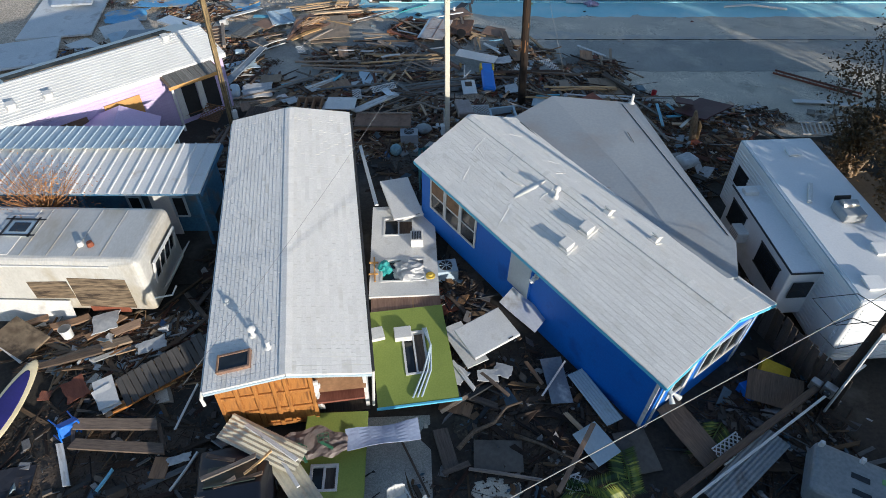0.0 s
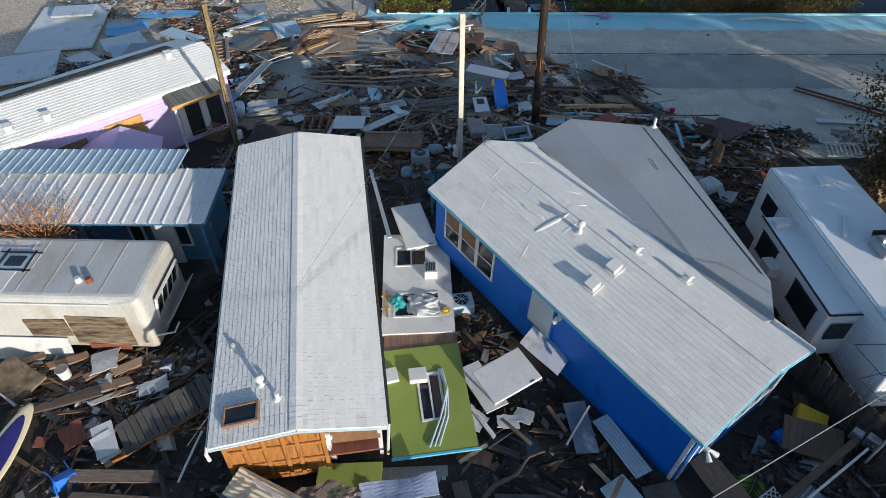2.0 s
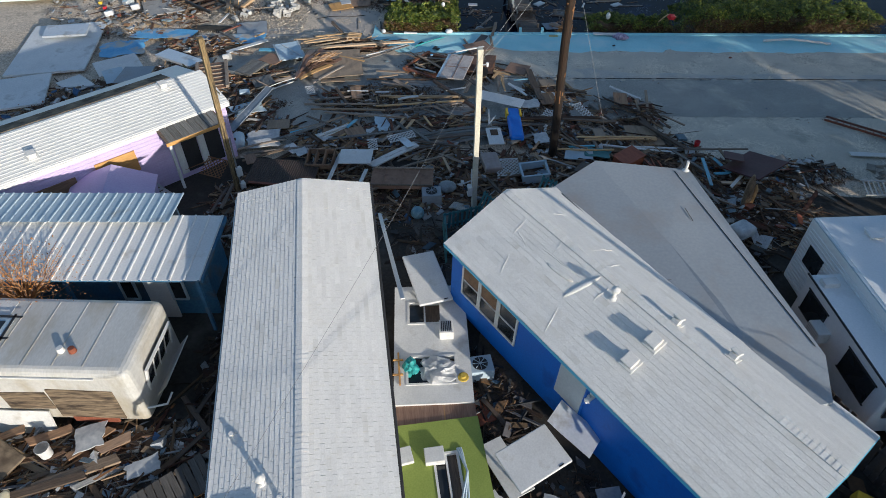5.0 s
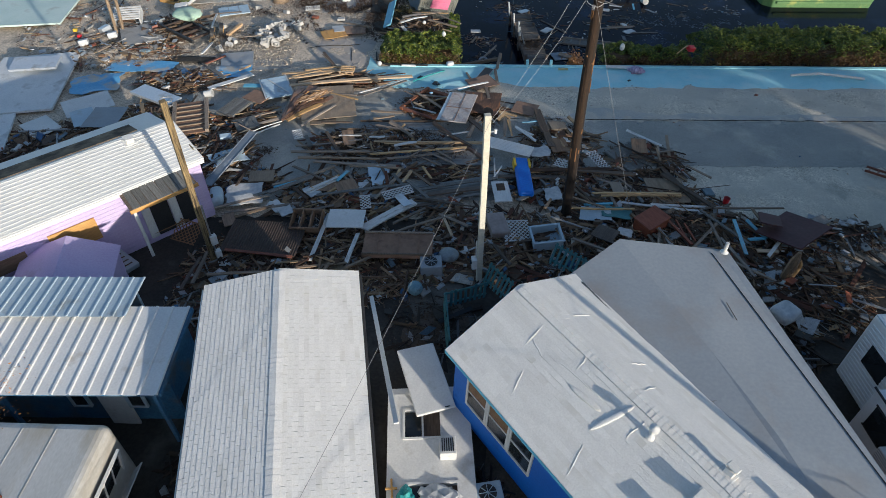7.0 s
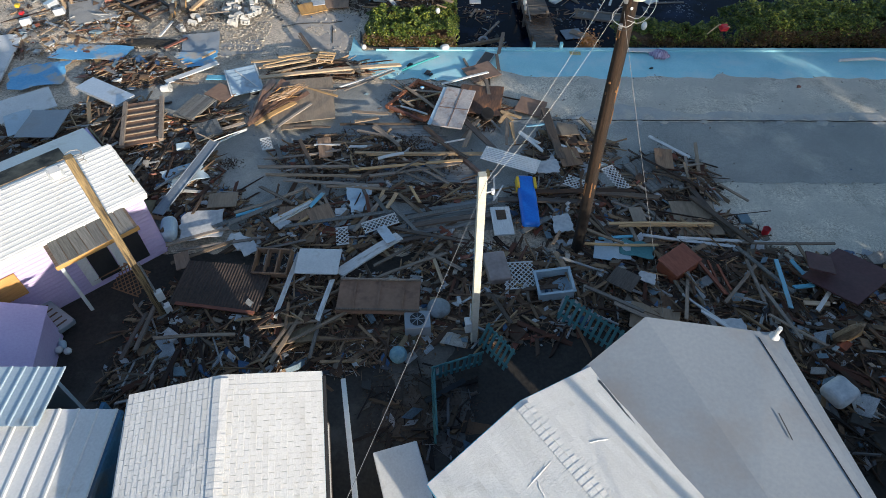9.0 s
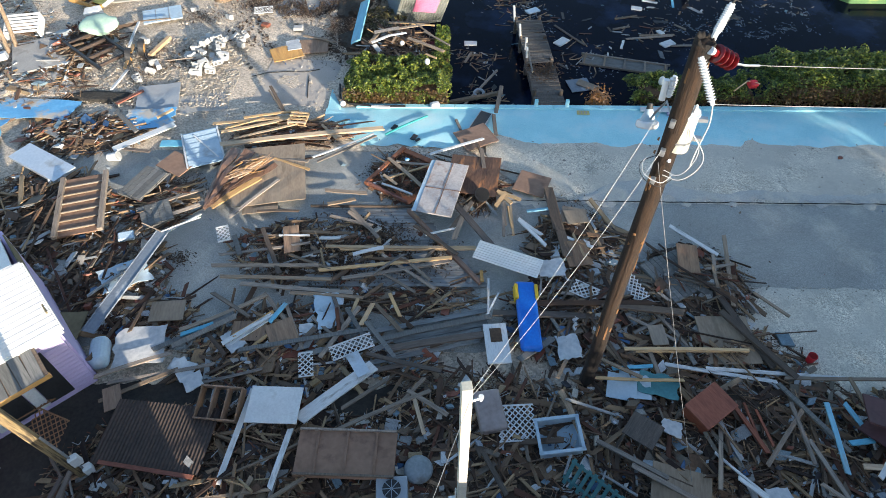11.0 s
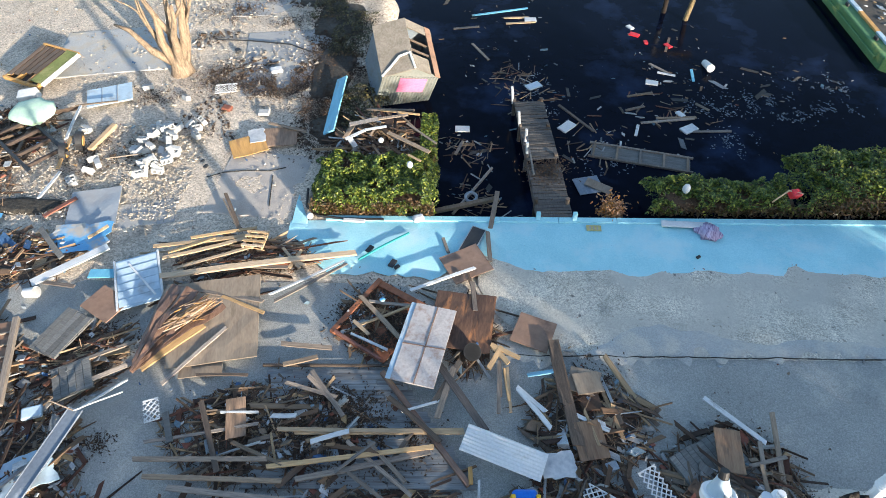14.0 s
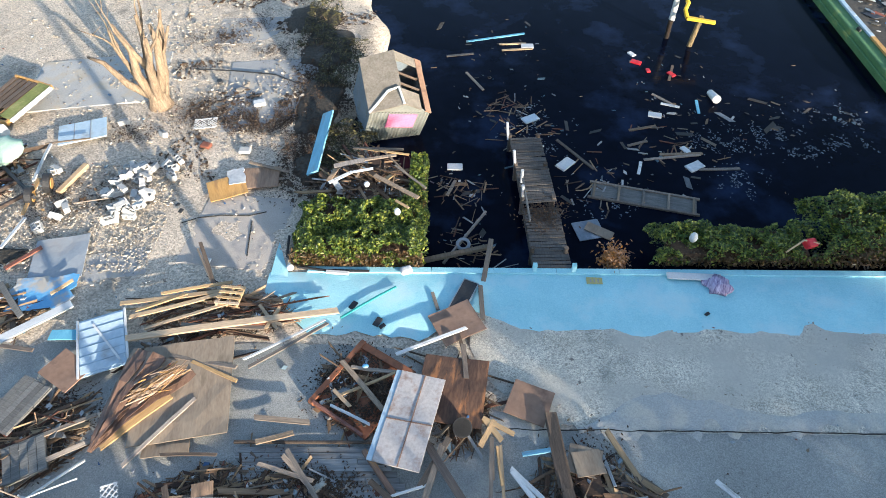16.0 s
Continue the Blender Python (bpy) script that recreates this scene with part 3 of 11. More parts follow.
# ---- white roofed trailer home with the wooden front ----
def trailer_home():
    W, L, RISE, H = 3.95, 10.4, 0.40, 2.3
    m = frame3((-5.68, 8.58, 2.40), (-1.63, 10.1, 1.12), (3.9, 0.55, -0.05))
    t = thing("trailer_home", m, "white shingle-roofed trailer home with torn open wooden front wall", "house")
    gable_roof(t, W, L, RISE, edge="bluewhite", trim=0.075)
    part("side_wall", boxes(((0.1, L - 0.7, H), pose(0, 0, -H / 2 - 0.1))), "white", t, "white side wall", pose(0.2, L / 2, 0))
    part("side_wall", boxes(((0.1, L - 0.7, H), pose(0, 0, -H / 2 - 0.1))), "white", t, "white side wall", pose(W - 0.2, L / 2, 0))
    part("rear_wall", boxes(((W - 0.5, 0.1, H + 0.1), pose(0, 0, -H / 2))), "white", t, "", pose(W / 2, L - 0.3, 0))
    part("ceiling_panel", boxes(((W - 0.5, L - 0.8, 0.04), pose(0, 0, -0.16))), "ply", t, "", pose(W / 2, L / 2 + 0.02, 0))
    part("floor_deck", boxes(((W - 0.3, L - 0.5, 0.22), pose(0, 0, -H - 0.16)), bevel=0.01), "darkwood", t, "dark timber floor deck", pose(W / 2, L / 2, 0))
    part("partition", boxes(((W - 0.5, 0.08, H - 0.2), pose(0, 0, -H / 2 - 0.12))), "darkwood", t, "", pose(W / 2, 1.7, 0))
    # wooden front: plank board with rails, stiles and a door
    fw = part("front_wall", boxes(((2.36, 0.06, 2.1), pose(1.18, 0.05, -1.05))), "oak", t, "orange stained wooden front wall", pose(0.12, 0.3, -0.08, -7, 0, 0))
    rail = mesh_of("rail", boxes(((2.36, 0.05, 0.10), None), bevel=0.012), "oak")
    stile = mesh_of("stile", boxes(((0.10, 0.05, 2.1), None), bevel=0.012), "oak")
    for z in (-0.06, -0.72, -1.38, -2.04):
        piece("rail", rail, fw, pose(1.18, -0.01, z))
    for x in (0.05, 0.5, 0.95, 1.4, 1.7, 2.31):
        piece("stile", stile, fw, pose(x, -0.014, -1.05))
    panel = mesh_of("panel", boxes(((0.30, 0.03, 0.46), None), bevel=0.014), "oak")
    for r in range(3):
        for x in (0.275, 0.725, 1.175):
            piece("panel", panel, fw, pose(x, 0.012, -0.39 - 0.64 * r))
    panel2 = mesh_of("door_panel", boxes(((0.44, 0.03, 0.44), None), bevel=0.014), "oak")
    for r in range(3):
        piece("door_panel", panel2, fw, pose(2.0, 0.012, -0.39 - 0.64 * r))
    part("plastic_sheet", boxes(((1.4, 0.02, 1.15), pose(0, 0, 0))), "plasticbrown", t, "brown translucent plastic sheet", pose(3.08, 0.42, -0.68, -9, 2, 0))
    part("bench_board", boxes(((1.2, 0.08, 0.55), pose(0, 0, 0.0)), ((1.2, 0.4, 0.06), pose(0, -0.18, 0.2)), bevel=0.01), "redwood", t, "dark red slatted bench back", pose(3.1, 0.38, -1.55, -10, 0, 0))
    bm = bmesh.new()
    for k in range(9):
        box(bm, (0.16, 0.05, 0.18), pose(0.03 * math.sin(k * 1.7), 0.02 * math.cos(k), -0.15 * k, 0, 10 * math.sin(k), 20 * k))
    part("torn_cloth", bm, "white", t, "torn white curtain strip", pose(2.52, 0.25, -0.65))
    bm = tube([(W + 0.05, 0.1, -0.08), (W + 0.05, L - 0.1, -0.08)], 0.045, 8)
    part("gutter", bm, "black", t, "black eave gutter")
    bm = tube([(W + 0.03, 0.35, -0.1), (W + 0.04, 0.3, -0.5), (W - 0.05, 0.28, -2.2)], 0.04, 8)
    part("downpipe", bm, "white", t)
    bm = tube([(-0.05, 0.1, -0.08), (-0.05, L - 0.1, -0.08)], 0.035, 8)
    part("gutter", bm, "steel", t, "dented grey eave gutter")
    part("downpipe", tube([(-0.05, 0.2, -0.1), (-0.16, 0.1, -0.45), (-0.1, 0.0, -0.6)], 0.045, 8), "white", t)
    sl = part("skylight", boxes(((0.84, 0.06, 0.13), pose(0, -0.22, 0)), ((0.84, 0.06, 0.13), pose(0, 0.22, 0)), ((0.06, 0.38, 0.13), pose(-0.39, 0, 0)), ((0.06, 0.38, 0.13), pose(0.39, 0, 0)), bevel=0.01), "redbrown", t, "wood framed roof skylight",
              pose(0.72, 0.64, 0.20, 0, -11.5, 0))
    part("pane", boxes(((0.72, 0.38, 0.02), pose(0, 0, 0.03))), "glass", sl, "dark glass")
    vent_pipe(t, pose(1.15, 1.31, 0.22), 0.3)
    vent_pipe(t, pose(1.55, 0.86, 0.31), 0.26, False)
    vent_pipe(t, pose(0.41, 2.52, 0.07), 0.14, False)
    ridge_caps(t, W / 2, 0.02, L - 0.05, RISE + 0.03, 11.5, 0.13, 0.010, 2.2)
    a = part("course_set", boxes(((0.02, 0.02, 0.005), pose(1.0, 5.0, 0.1))), "roofwhite", t, "lapped shingle courses", pose(0, 0, 0))
    shingled_slope(a, L, W / 2, RISE, 1, 17, 9)
    b = part("course_set", boxes(((0.02, 0.02, 0.005), pose(-1.0, 5.0, 0.1))), "roofwhite", t, "lapped shingle courses", pose(W, 0, 0))
    shingled_slope(b, L, W / 2, RISE, -1, 17, 9)
    part("support_pile", boxes(((0.4, 0.4, 1.1), pose(0.6, L - 0.9, -H - 0.8)), bevel=0.02), "block", t)
    part("support_pile", boxes(((0.4, 0.4, 1.1), pose(W - 0.6, L - 0.9, -H - 0.8)), bevel=0.02), "block", t)
    for k in range(4):
        part("floor_beam", boxes(((0.12, L - 1.2, 0.2), pose(0.6 + 0.9 * k, L / 2, -H - 0.37))), "darkwood", t)
    return t


# ---- blue house ----
def blue_house():
    W, L, RISE, H = 4.45, 10.55, 0.97, 2.45
    m = frame3((5.25, 8.77, 2.45), (-6.3, 8.43, 0.55), (0.801, 0.5985, 0.0))
    t = thing("blue_house", m, "bright blue mobile house with white shingle gable roof, shoved askew", "house")
    gable_roof(t, W, L, RISE, edge="ltblue")
    lw = part("side_wall", boxes(((0.1, L - 0.5, H), pose(0, 0, -H / 2 - 0.06)), bevel=0.01), "blue", t, "bright blue long side wall", pose(0.22, L / 2, 0))
    part("side_wall", boxes(((0.1, L - 0.5, H), pose(0, 0, -H / 2 - 0.06)), bevel=0.01), "blue", t, "", pose(W - 0.22, L / 2, 0))
    for y in (0.22, L - 0.22):
        bm = bmesh.new()
        a, b = W / 2 - 0.2, RISE - 0.12
        vs = [bm.verts.new((x, s * 0.05, z)) for s in (-1, 1) for x, z in ((-a, -H - 0.05), (a, -H - 0.05), (a, -0.02), (0, b), (-a, -0.02))]
        bm.faces.new(vs[:5]), bm.faces.new(vs[5:][::-1])
        for k in range(5):
            bm.faces.new((vs[k], vs[5 + k], vs[5 + (k + 1) % 5], vs[(k + 1) % 5]))
        bmesh.ops.recalc_face_normals(bm, faces=bm.faces)
        g = part("gable_wall", bm, "blue", t, "blue gable end wall", pose(W / 2, y, 0))
        if y < 1:
            window(g, pose(0.55, -0.06, -0.85), 1.9, 1.15, 3)
            window(g, pose(-1.2, -0.06, -0.85), 0.01 + 0.7, 1.15, 1)
            for x in (-1.9, -0.75, 1.72):
                part("trim_board", boxes(((0.1, 0.03, H - 0.05), pose(x, -0.07, -H / 2 - 0.05))), "whitewood", g, "white corner board")
    part("corner_board", boxes(((0.03, 0.1, H), pose(0.15, 0.27, -H / 2 - 0.06))), "whitewood", t, "white corner board")
    for k in range(3):
        win = window(lw, pose(-0.06, 9.40 - 0.815 * k - L / 2, -0.93, 0, 0, -90), 0.80, 1.28, 2, horizontal=True)
        part("boarding", boxes(((0.66, 0.02, 0.52), pose(0, 0.0, 0.3))), "ply", win, "brown plywood behind upper sash", pose(0, -0.004, 0)) if k < 2 else None
    # pale door that stands proud, lamp beside it
    part("door", boxes(((0.05, 0.88, 1.4), pose(0, 0, 0)), bevel=0.008), "doorgrey", lw, "pale grey door panel", pose(-0.08, 5.28 - L / 2, -0.86))
    part("door_frame", boxes(((0.04, 0.05, 1.42), pose(0, -0.47, 0)), ((0.04, 0.05, 1.42), pose(0, 0.47, 0))), "blue", lw, "", pose(-0.075, 5.28 - L / 2, -0.86))
    lamp = part("flood_lamp", boxes(((0.08, 0.14, 0.14), None), bevel=0.02), "white", lw, "white twin flood lamp", pose(-0.1, 4.62 - L / 2, -0.4))
    for s in (-1, 1):
        bm = cyl(bmesh.new(), 0.03, 0.075, 0.2, pose(-0.05, s * 0.06, 0, 0, -120, s * 30))
        part("lamp_head", bm, "white", lamp)
    lamp2 = part("flood_lamp", boxes(((0.12, 0.12, 0.1), None), bevel=0.02), "white", t, "white twin flood lamp", pose(0.1, -0.08, -0.22))
    for s in (-1, 1):
        part("lamp_head", cyl(bmesh.new(), 0.03, 0.075, 0.2, pose(s * 0.05, -0.04, 0, 120, 0, s * 30)), "white", lamp2)
    ang = math.degrees(math.atan2(RISE, W / 2))
    for x, y in ((0.98, 4.47), (1.65, 4.43)):
        roof_vent(t, pose(x, y, RISE * x / (W / 2) + 0.03, 0, -ang, 0), 0.27)
    for x, y in ((2.42, 4.47), (2.9, 3.1)):
        roof_vent(t, pose(x, y, RISE * (1 - abs(x - W / 2) / (W / 2)) + 0.03, 0, -ang if x < W / 2 else ang, 0), 0.2)
    vent_pipe(t, pose(1.84, 5.92, 0.80), 0.3)
    ridge_caps(t, W / 2, 0.02, L - 0.05, RISE + 0.035, ang, 0.13, 0.011, 3.0)
    a = part("course_set", boxes(((0.02, 0.02, 0.005), pose(1.0, 5.0, 0.2))), "roofwhite", t, "lapped shingle courses")
    shingled_slope(a, L, W / 2, RISE, 1, 17, 9, 0.004, 0.004, 0.007)
    b = part("course_set", boxes(((0.02, 0.02, 0.005), pose(-1.0, 5.0, 0.2))), "roofwhite", t, "lapped shingle courses", pose(W, 0, 0))
    shingled_slope(b, L, W / 2, RISE, -1, 17, 9, 0.0, 0.003, 0.006)
    # swollen ridges where the deck has buckled under the shingles
    for x, y, r, ln in ((1.55, 6.7, 75, 1.1), (1.45, 7.4, 5, 0.9)):
        bm = bmesh.new()
        bmesh.ops.create_uvsphere(bm, u_segments=14, v_segments=8, radius=1.0, matrix=Matrix.Diagonal((0.07, ln / 2, 0.02, 1)))
        part("roof_bulge", bm, "roofwhite", t, "", pose(x, y, RISE * x / (W / 2) + 0.03, 0, -ang, 0) @ pose(0, 0, 0, 0, 0, r), True)
    # wrinkles in the painted coating
    back = t.matrix_basis.inverted()
    for a, b in (((2.04, 17.8), (2.55, 18.0)), ((1.18, 16.56), (0.98, 17.1)), ((3.2, 16.5), (3.67, 16.59)), ((3.29, 15.65), (3.64, 15.88)), ((1.47, 16.48), (2.39, 15.42)), ((0.83, 16.98), (1.26, 17.38)), ((0.5, 15.9), (0.75, 16.4)), ((1.9, 16.2), (2.2, 16.5)), ((2.7, 14.6), (3.2, 14.9)), ((4.4, 13.3), (4.9, 13.4)), ((1.5, 14.0), (1.9, 14.6))):
        p, q = back @ Vector((*a, 3.3)), back @ Vector((*b, 3.3))
        pts = []
        for k in range(7):
            x, y, _ = p.lerp(q, k / 6) + Vector((0.05 * noise.noise(Vector((k, a[0], 1))), 0.05 * noise.noise(Vector((k, a[1], 5))), 0))
            pts.append((x, y, RISE * (1 - abs(x - W / 2) / (W / 2)) + 0.012))
        part("roof_wrinkle", tube(pts, [0.004, 0.011, 0.016, 0.015, 0.016, 0.01, 0.004], 8), "roofwhite", t, "swollen wrinkle in the white coating", None, True)
    return t


def grey_addition():
    t = thing("grey_roof_addition", pose(0, 0, 0), "flat grey membrane roof of an addition, slumped beside the blue house", "house")
    c = [(2.30, 19.80, 3.0), (3.95, 21.12, 3.2), (6.70, 20.75, 3.15), (6.92, 20.80, 3.17), (8.25, 13.35, 2.92), (7.92, 12.1, 2.8), (7.0, 11.9, 2.75)]
    bm = bmesh.new()
    n = 10
    tri_pts = [Vector(p) for p in c]
    top = [bm.verts.new(p) for p in tri_pts]
    bot = [bm.verts.new(p - Vector((0, 0, 0.14))) for p in tri_pts]
    mid = bm.verts.new((5.4, 17.2, 3.1))
    mid2 = bm.verts.new((6.2, 15.0, 3.0))
    bm.faces.new((top[0], mid, top[1])), bm.faces.new((top[1], mid, top[2])), bm.faces.new((top[2], mid, mid2, top[4])), bm.faces.new((top[2], top[4], top[3]))
    bm.faces.new((top[4], mid2, top[5])), bm.faces.new((top[5], mid2, top[6])), bm.faces.new((top[6], mid2, mid, top[0]))
    for k in range(7):
        bm.faces.new((top[k], top[(k + 1) % 7], bot[(k + 1) % 7], bot[k]))
    bmesh.ops.recalc_face_normals(bm, faces=bm.faces)
    part("roof", bm, "membrane", t, "creased grey membrane roof")
    for a, b in ((1, 2), (3, 4)):
        p, q = Vector(c[a]), Vector(c[b])
        d = q - p
        part("side_wall", boxes(((d.xy.length - 0.3, 0.1, 2.6), None)), "darkwood", t, "", Matrix.Translation(((p + q) / 2) - Vector((0, 0, 1.46))) @ Matrix.Rotation(math.atan2(d.y, d.x), 4, 'Z') @ pose(0, -0.5 if a == 3 else -0.35, 0))
    vent_pipe(t, pose(6.8, 20.6, 3.2), 0.35, False)
    rest = lambda x, y: 3.03 + 0.032 * (y - 19.8) + 0.045 * (x - 2.3 - (19.8 - y) * 0.595)
    for a, b in (((4.09, 20.3), (4.28, 19.15)), ((4.46, 18.1), (4.56, 17.5)), ((5.33, 18.58), (5.35, 18.38)), ((6.27, 18.72), (6.36, 18.15)), ((4.99, 15.84), (5.64, 15.94)), ((5.64, 15.94), (5.72, 16.16))):
        part("membrane_crease", tube([(*a, rest(*a)), (*b, rest(*b))], 0.012, 5), "darkrib2", t, "thin dark crease in the membrane")
    part("seam_tar", tube([(x, y, rest(x, y) - 0.03) for x, y in ((2.62, 19.5), (3.6, 17.85), (4.6, 16.2), (5.6, 14.5), (7.0, 12.15))], 0.075, 8), "seamtar", t, "dirty brown sealing strip along the seam", None, True)


trailer_home()
blue_house()
grey_addition()


# ---- travel trailers, carport and lilac house ----
def corrugated(nx, pitch, ny_len, depth, thick=0.006, flat=False):
    """A ribbed metal sheet: x across ribs, y along them; origin at its middle."""
    bm = bmesh.new()
    width = nx * pitch
    prof = []
    for k in range(nx):
        x = -width / 2 + k * pitch
        if flat:
            prof += [(x, 0), (x + pitch * 0.80, 0), (x + pitch * 0.84, depth), (x + pitch * 0.96, depth)]
        else:
            prof += [(x, 0), (x + pitch * 0.25, depth * 0.5), (x + pitch * 0.5, depth), (x + pitch * 0.75, depth * 0.5)]
    prof.append((width / 2, 0))
    rows = [[bm.verts.new((x, y, z - d)) for x, z in prof] for y, d in ((-ny_len / 2, 0), (ny_len / 2, 0), (ny_len / 2, thick), (-ny_len / 2, thick))]
    for a, b in ((0, 1), (1, 2), (2, 3), (3, 0)):
        for k in range(len(prof) - 1):
            bm.faces.new((rows[a][k], rows[a][k + 1], rows[b][k + 1], rows[b][k]))
    bmesh.ops.recalc_face_normals(bm, faces=bm.faces)
    return bm


def shell(size, bevel, m=None):
    bm = bmesh.new()
    box(bm, size, m)
    edges = [e for e in bm.edges]
    bmesh.ops.bevel(bm, geom=edges, offset=bevel, segments=4, affect='EDGES', profile=0.5)
    return bm




def camper():
    t = thing("camper_trailer", pose(-12.45, 14.2, 0.0, 0, 0, -1), "weathered cream camper trailer with boarded-up side and dented roof", "camper")
    part("body", shell((7.3, 2.55, 2.15), 0.22, pose(0, 0, 1.42)), "camper", t, "dirty cream metal body", smooth=False)
    part("roof_patch", boxes(((3.4, 2.1, 0.02), pose(-1.9, 0, 0)), bevel=0.005), "white", t, "white coated roof panel", pose(0, 0, 2.505))
    for k in range(12):
        part("roof_seam", boxes(((0.02, 2.1, 0.012), None)), "camper", t, "", pose(0.15 + 0.26 * k, 0, 2.502)) if k % 3 == 0 else None
    hatch = part("roof_hatch", boxes(((0.75, 0.62, 0.1), None), bevel=0.02), "bluegrey", t, "black taped roof hatch", pose(-0.35, 0.05, 2.55))
    part("hatch_glass", boxes(((0.5, 0.4, 0.02), pose(0, 0, 0.055))), "glass", hatch)
    for x, y, sx, sy in ((0, 0.36, 1.25, 0.07), (0.02, -0.36, 1.2, 0.07), (-0.42, 0, 0.07, 1.0), (0.42, 0, 0.07, 0.9)):
        part("tape_strip", boxes(((sx, sy, 0.008), pose(0, 0, 0.06, 0, 0, random.uniform(-4, 4)))), "black", hatch, "black tape", pose(x, y, 0))
    for x, c in ((1.75, "white"), (2.05, "redwood")):
        part("roof_vent", cyl(bmesh.new(), 0.1, 0.08, 0.14), c, t, "small roof vent", pose(x, -0.6, 2.5))
    wb = part("window_board", boxes(((1.7, 0.04, 1.2), None), bevel=0.008), "oldply", t, "stained plywood board", pose(2.2, -1.295, 1.2, 0, 1.5, 0))
    part("window_board", boxes(((1.2, 0.04, 0.7), None), bevel=0.008), "oldply", t, "stained plywood board", pose(0.7, -1.297, 1.3, 0, -2, 0))
    part("awning_rail", boxes(((6.2, 0.05, 0.05), None), bevel=0.01), "white", t, "", pose(-0.3, -1.3, 2.3))
    part("skirt_panel", boxes(((3.9, 0.03, 0.9), None)), "white", t, "white skirting panel", pose(-0.85, -1.42, 0.45, -10, 0, 0))
    part("damaged_sill", boxes(((1.2, 0.06, 0.35), None), bevel=0.01), "redwood", t, "rotten timber sill", pose(2.2, -1.28, 0.55))
    w = window(t, pose(3.70, 0.05, 1.5, 12, 0, 90), 1.65, 1.0, 4)
    part("window_visor", boxes(((0.03, 1.7, 0.55), None), bevel=0.01), "camper", t, "hinged white window visor", pose(3.98, 0.05, 1.15, 0, 38, 0))
    part("chassis", boxes(((6.4, 0.12, 0.18), pose(0, -0.8, 0.26)), ((6.4, 0.12, 0.18), pose(0, 0.8, 0.26)), ((0.12, 1.6, 0.18), pose(2.8, 0, 0.26))), "black", t)
    for y in (-1.1, 1.1):
        wh = part("wheel", cyl(bmesh.new(), 0.33, 0.33, 0.2, pose(-0.6, y, 0.33, 90, 0, 0) @ pose(0, 0, -0.1), 20), "black", t)
        part("rim", cyl(bmesh.new(), 0.18, 0.18, 0.22, pose(-0.6, y, 0.33, 90, 0, 0) @ pose(0, 0, -0.11), 16), "steel", wh)
    part("grab_bar", tube([(3.6, -1.15, 0.85), (4.1, -1.0, 0.85), (4.15, -0.7, 0.95)], 0.03), "white", t)


def carport():
    t = thing("carport", pose(-12.1, 17.6, 0), "old carport trailer with white ribbed metal roof and blue walls", "carport")
    part("roof", corrugated(19, 0.425, 2.75, 0.035, flat=True), "whitemetal", t, "white ribbed metal roof", pose(0.0, -0.02, 2.40, 3, 0, 0.5))
    part("rear_roof", corrugated(22, 0.31, 1.5, 0.03, flat=True), "bluegrey", t, "blue-grey ribbed metal roof", pose(-0.95, 1.62, 2.58, -1, 0, 0.5))
    part("roof_overlap", boxes(((4.5, 0.5, 0.02), None)), "whitemetal", t, "", pose(-1.0, 1.3, 2.52, 3, 0, 0))
    part("front_beam", boxes(((8.1, 0.06, 0.09), None), bevel=0.01), "fadedblue", t, "blue edge beam", pose(0, -1.33, 2.27, 0, 0, 0.5))
    part("end_beam", boxes(((0.08, 2.7, 0.14), None), bevel=0.01), "fadedblue", t, "", pose(4.05, 0.05, 2.3, 3, 0, 0))
    part("wall", boxes(((8.0, 0.1, 2.1), None)), "fadedblue", t, "faded blue wall", pose(-0.1, -0.55, 1.05))
    part("wall", boxes(((0.1, 2.2, 2.2), None)), "fadedblue", t, "faded blue end wall", pose(3.45, 0.6, 1.1))
    part("door", boxes(((0.75, 0.06, 1.9), None), bevel=0.01), "white", t, "cream door", pose(2.3, -0.73, 0.98))
    for x in (1.4, 2.9):
        window(t, pose(x, -0.74, 1.3), 0.5, 0.9, 1, "bluegrey")
    part("rear_wall", boxes(((6.2, 0.1, 2.4), None)), "bluegrey", t, "", pose(-1.0, 2.25, 1.2))
    for x in (-3.8, 0.0, 3.9):
        part("post", boxes(((0.1, 0.1, 2.2), None), bevel=0.01), "fadedblue", t, "", pose(x, -1.25, 1.1))


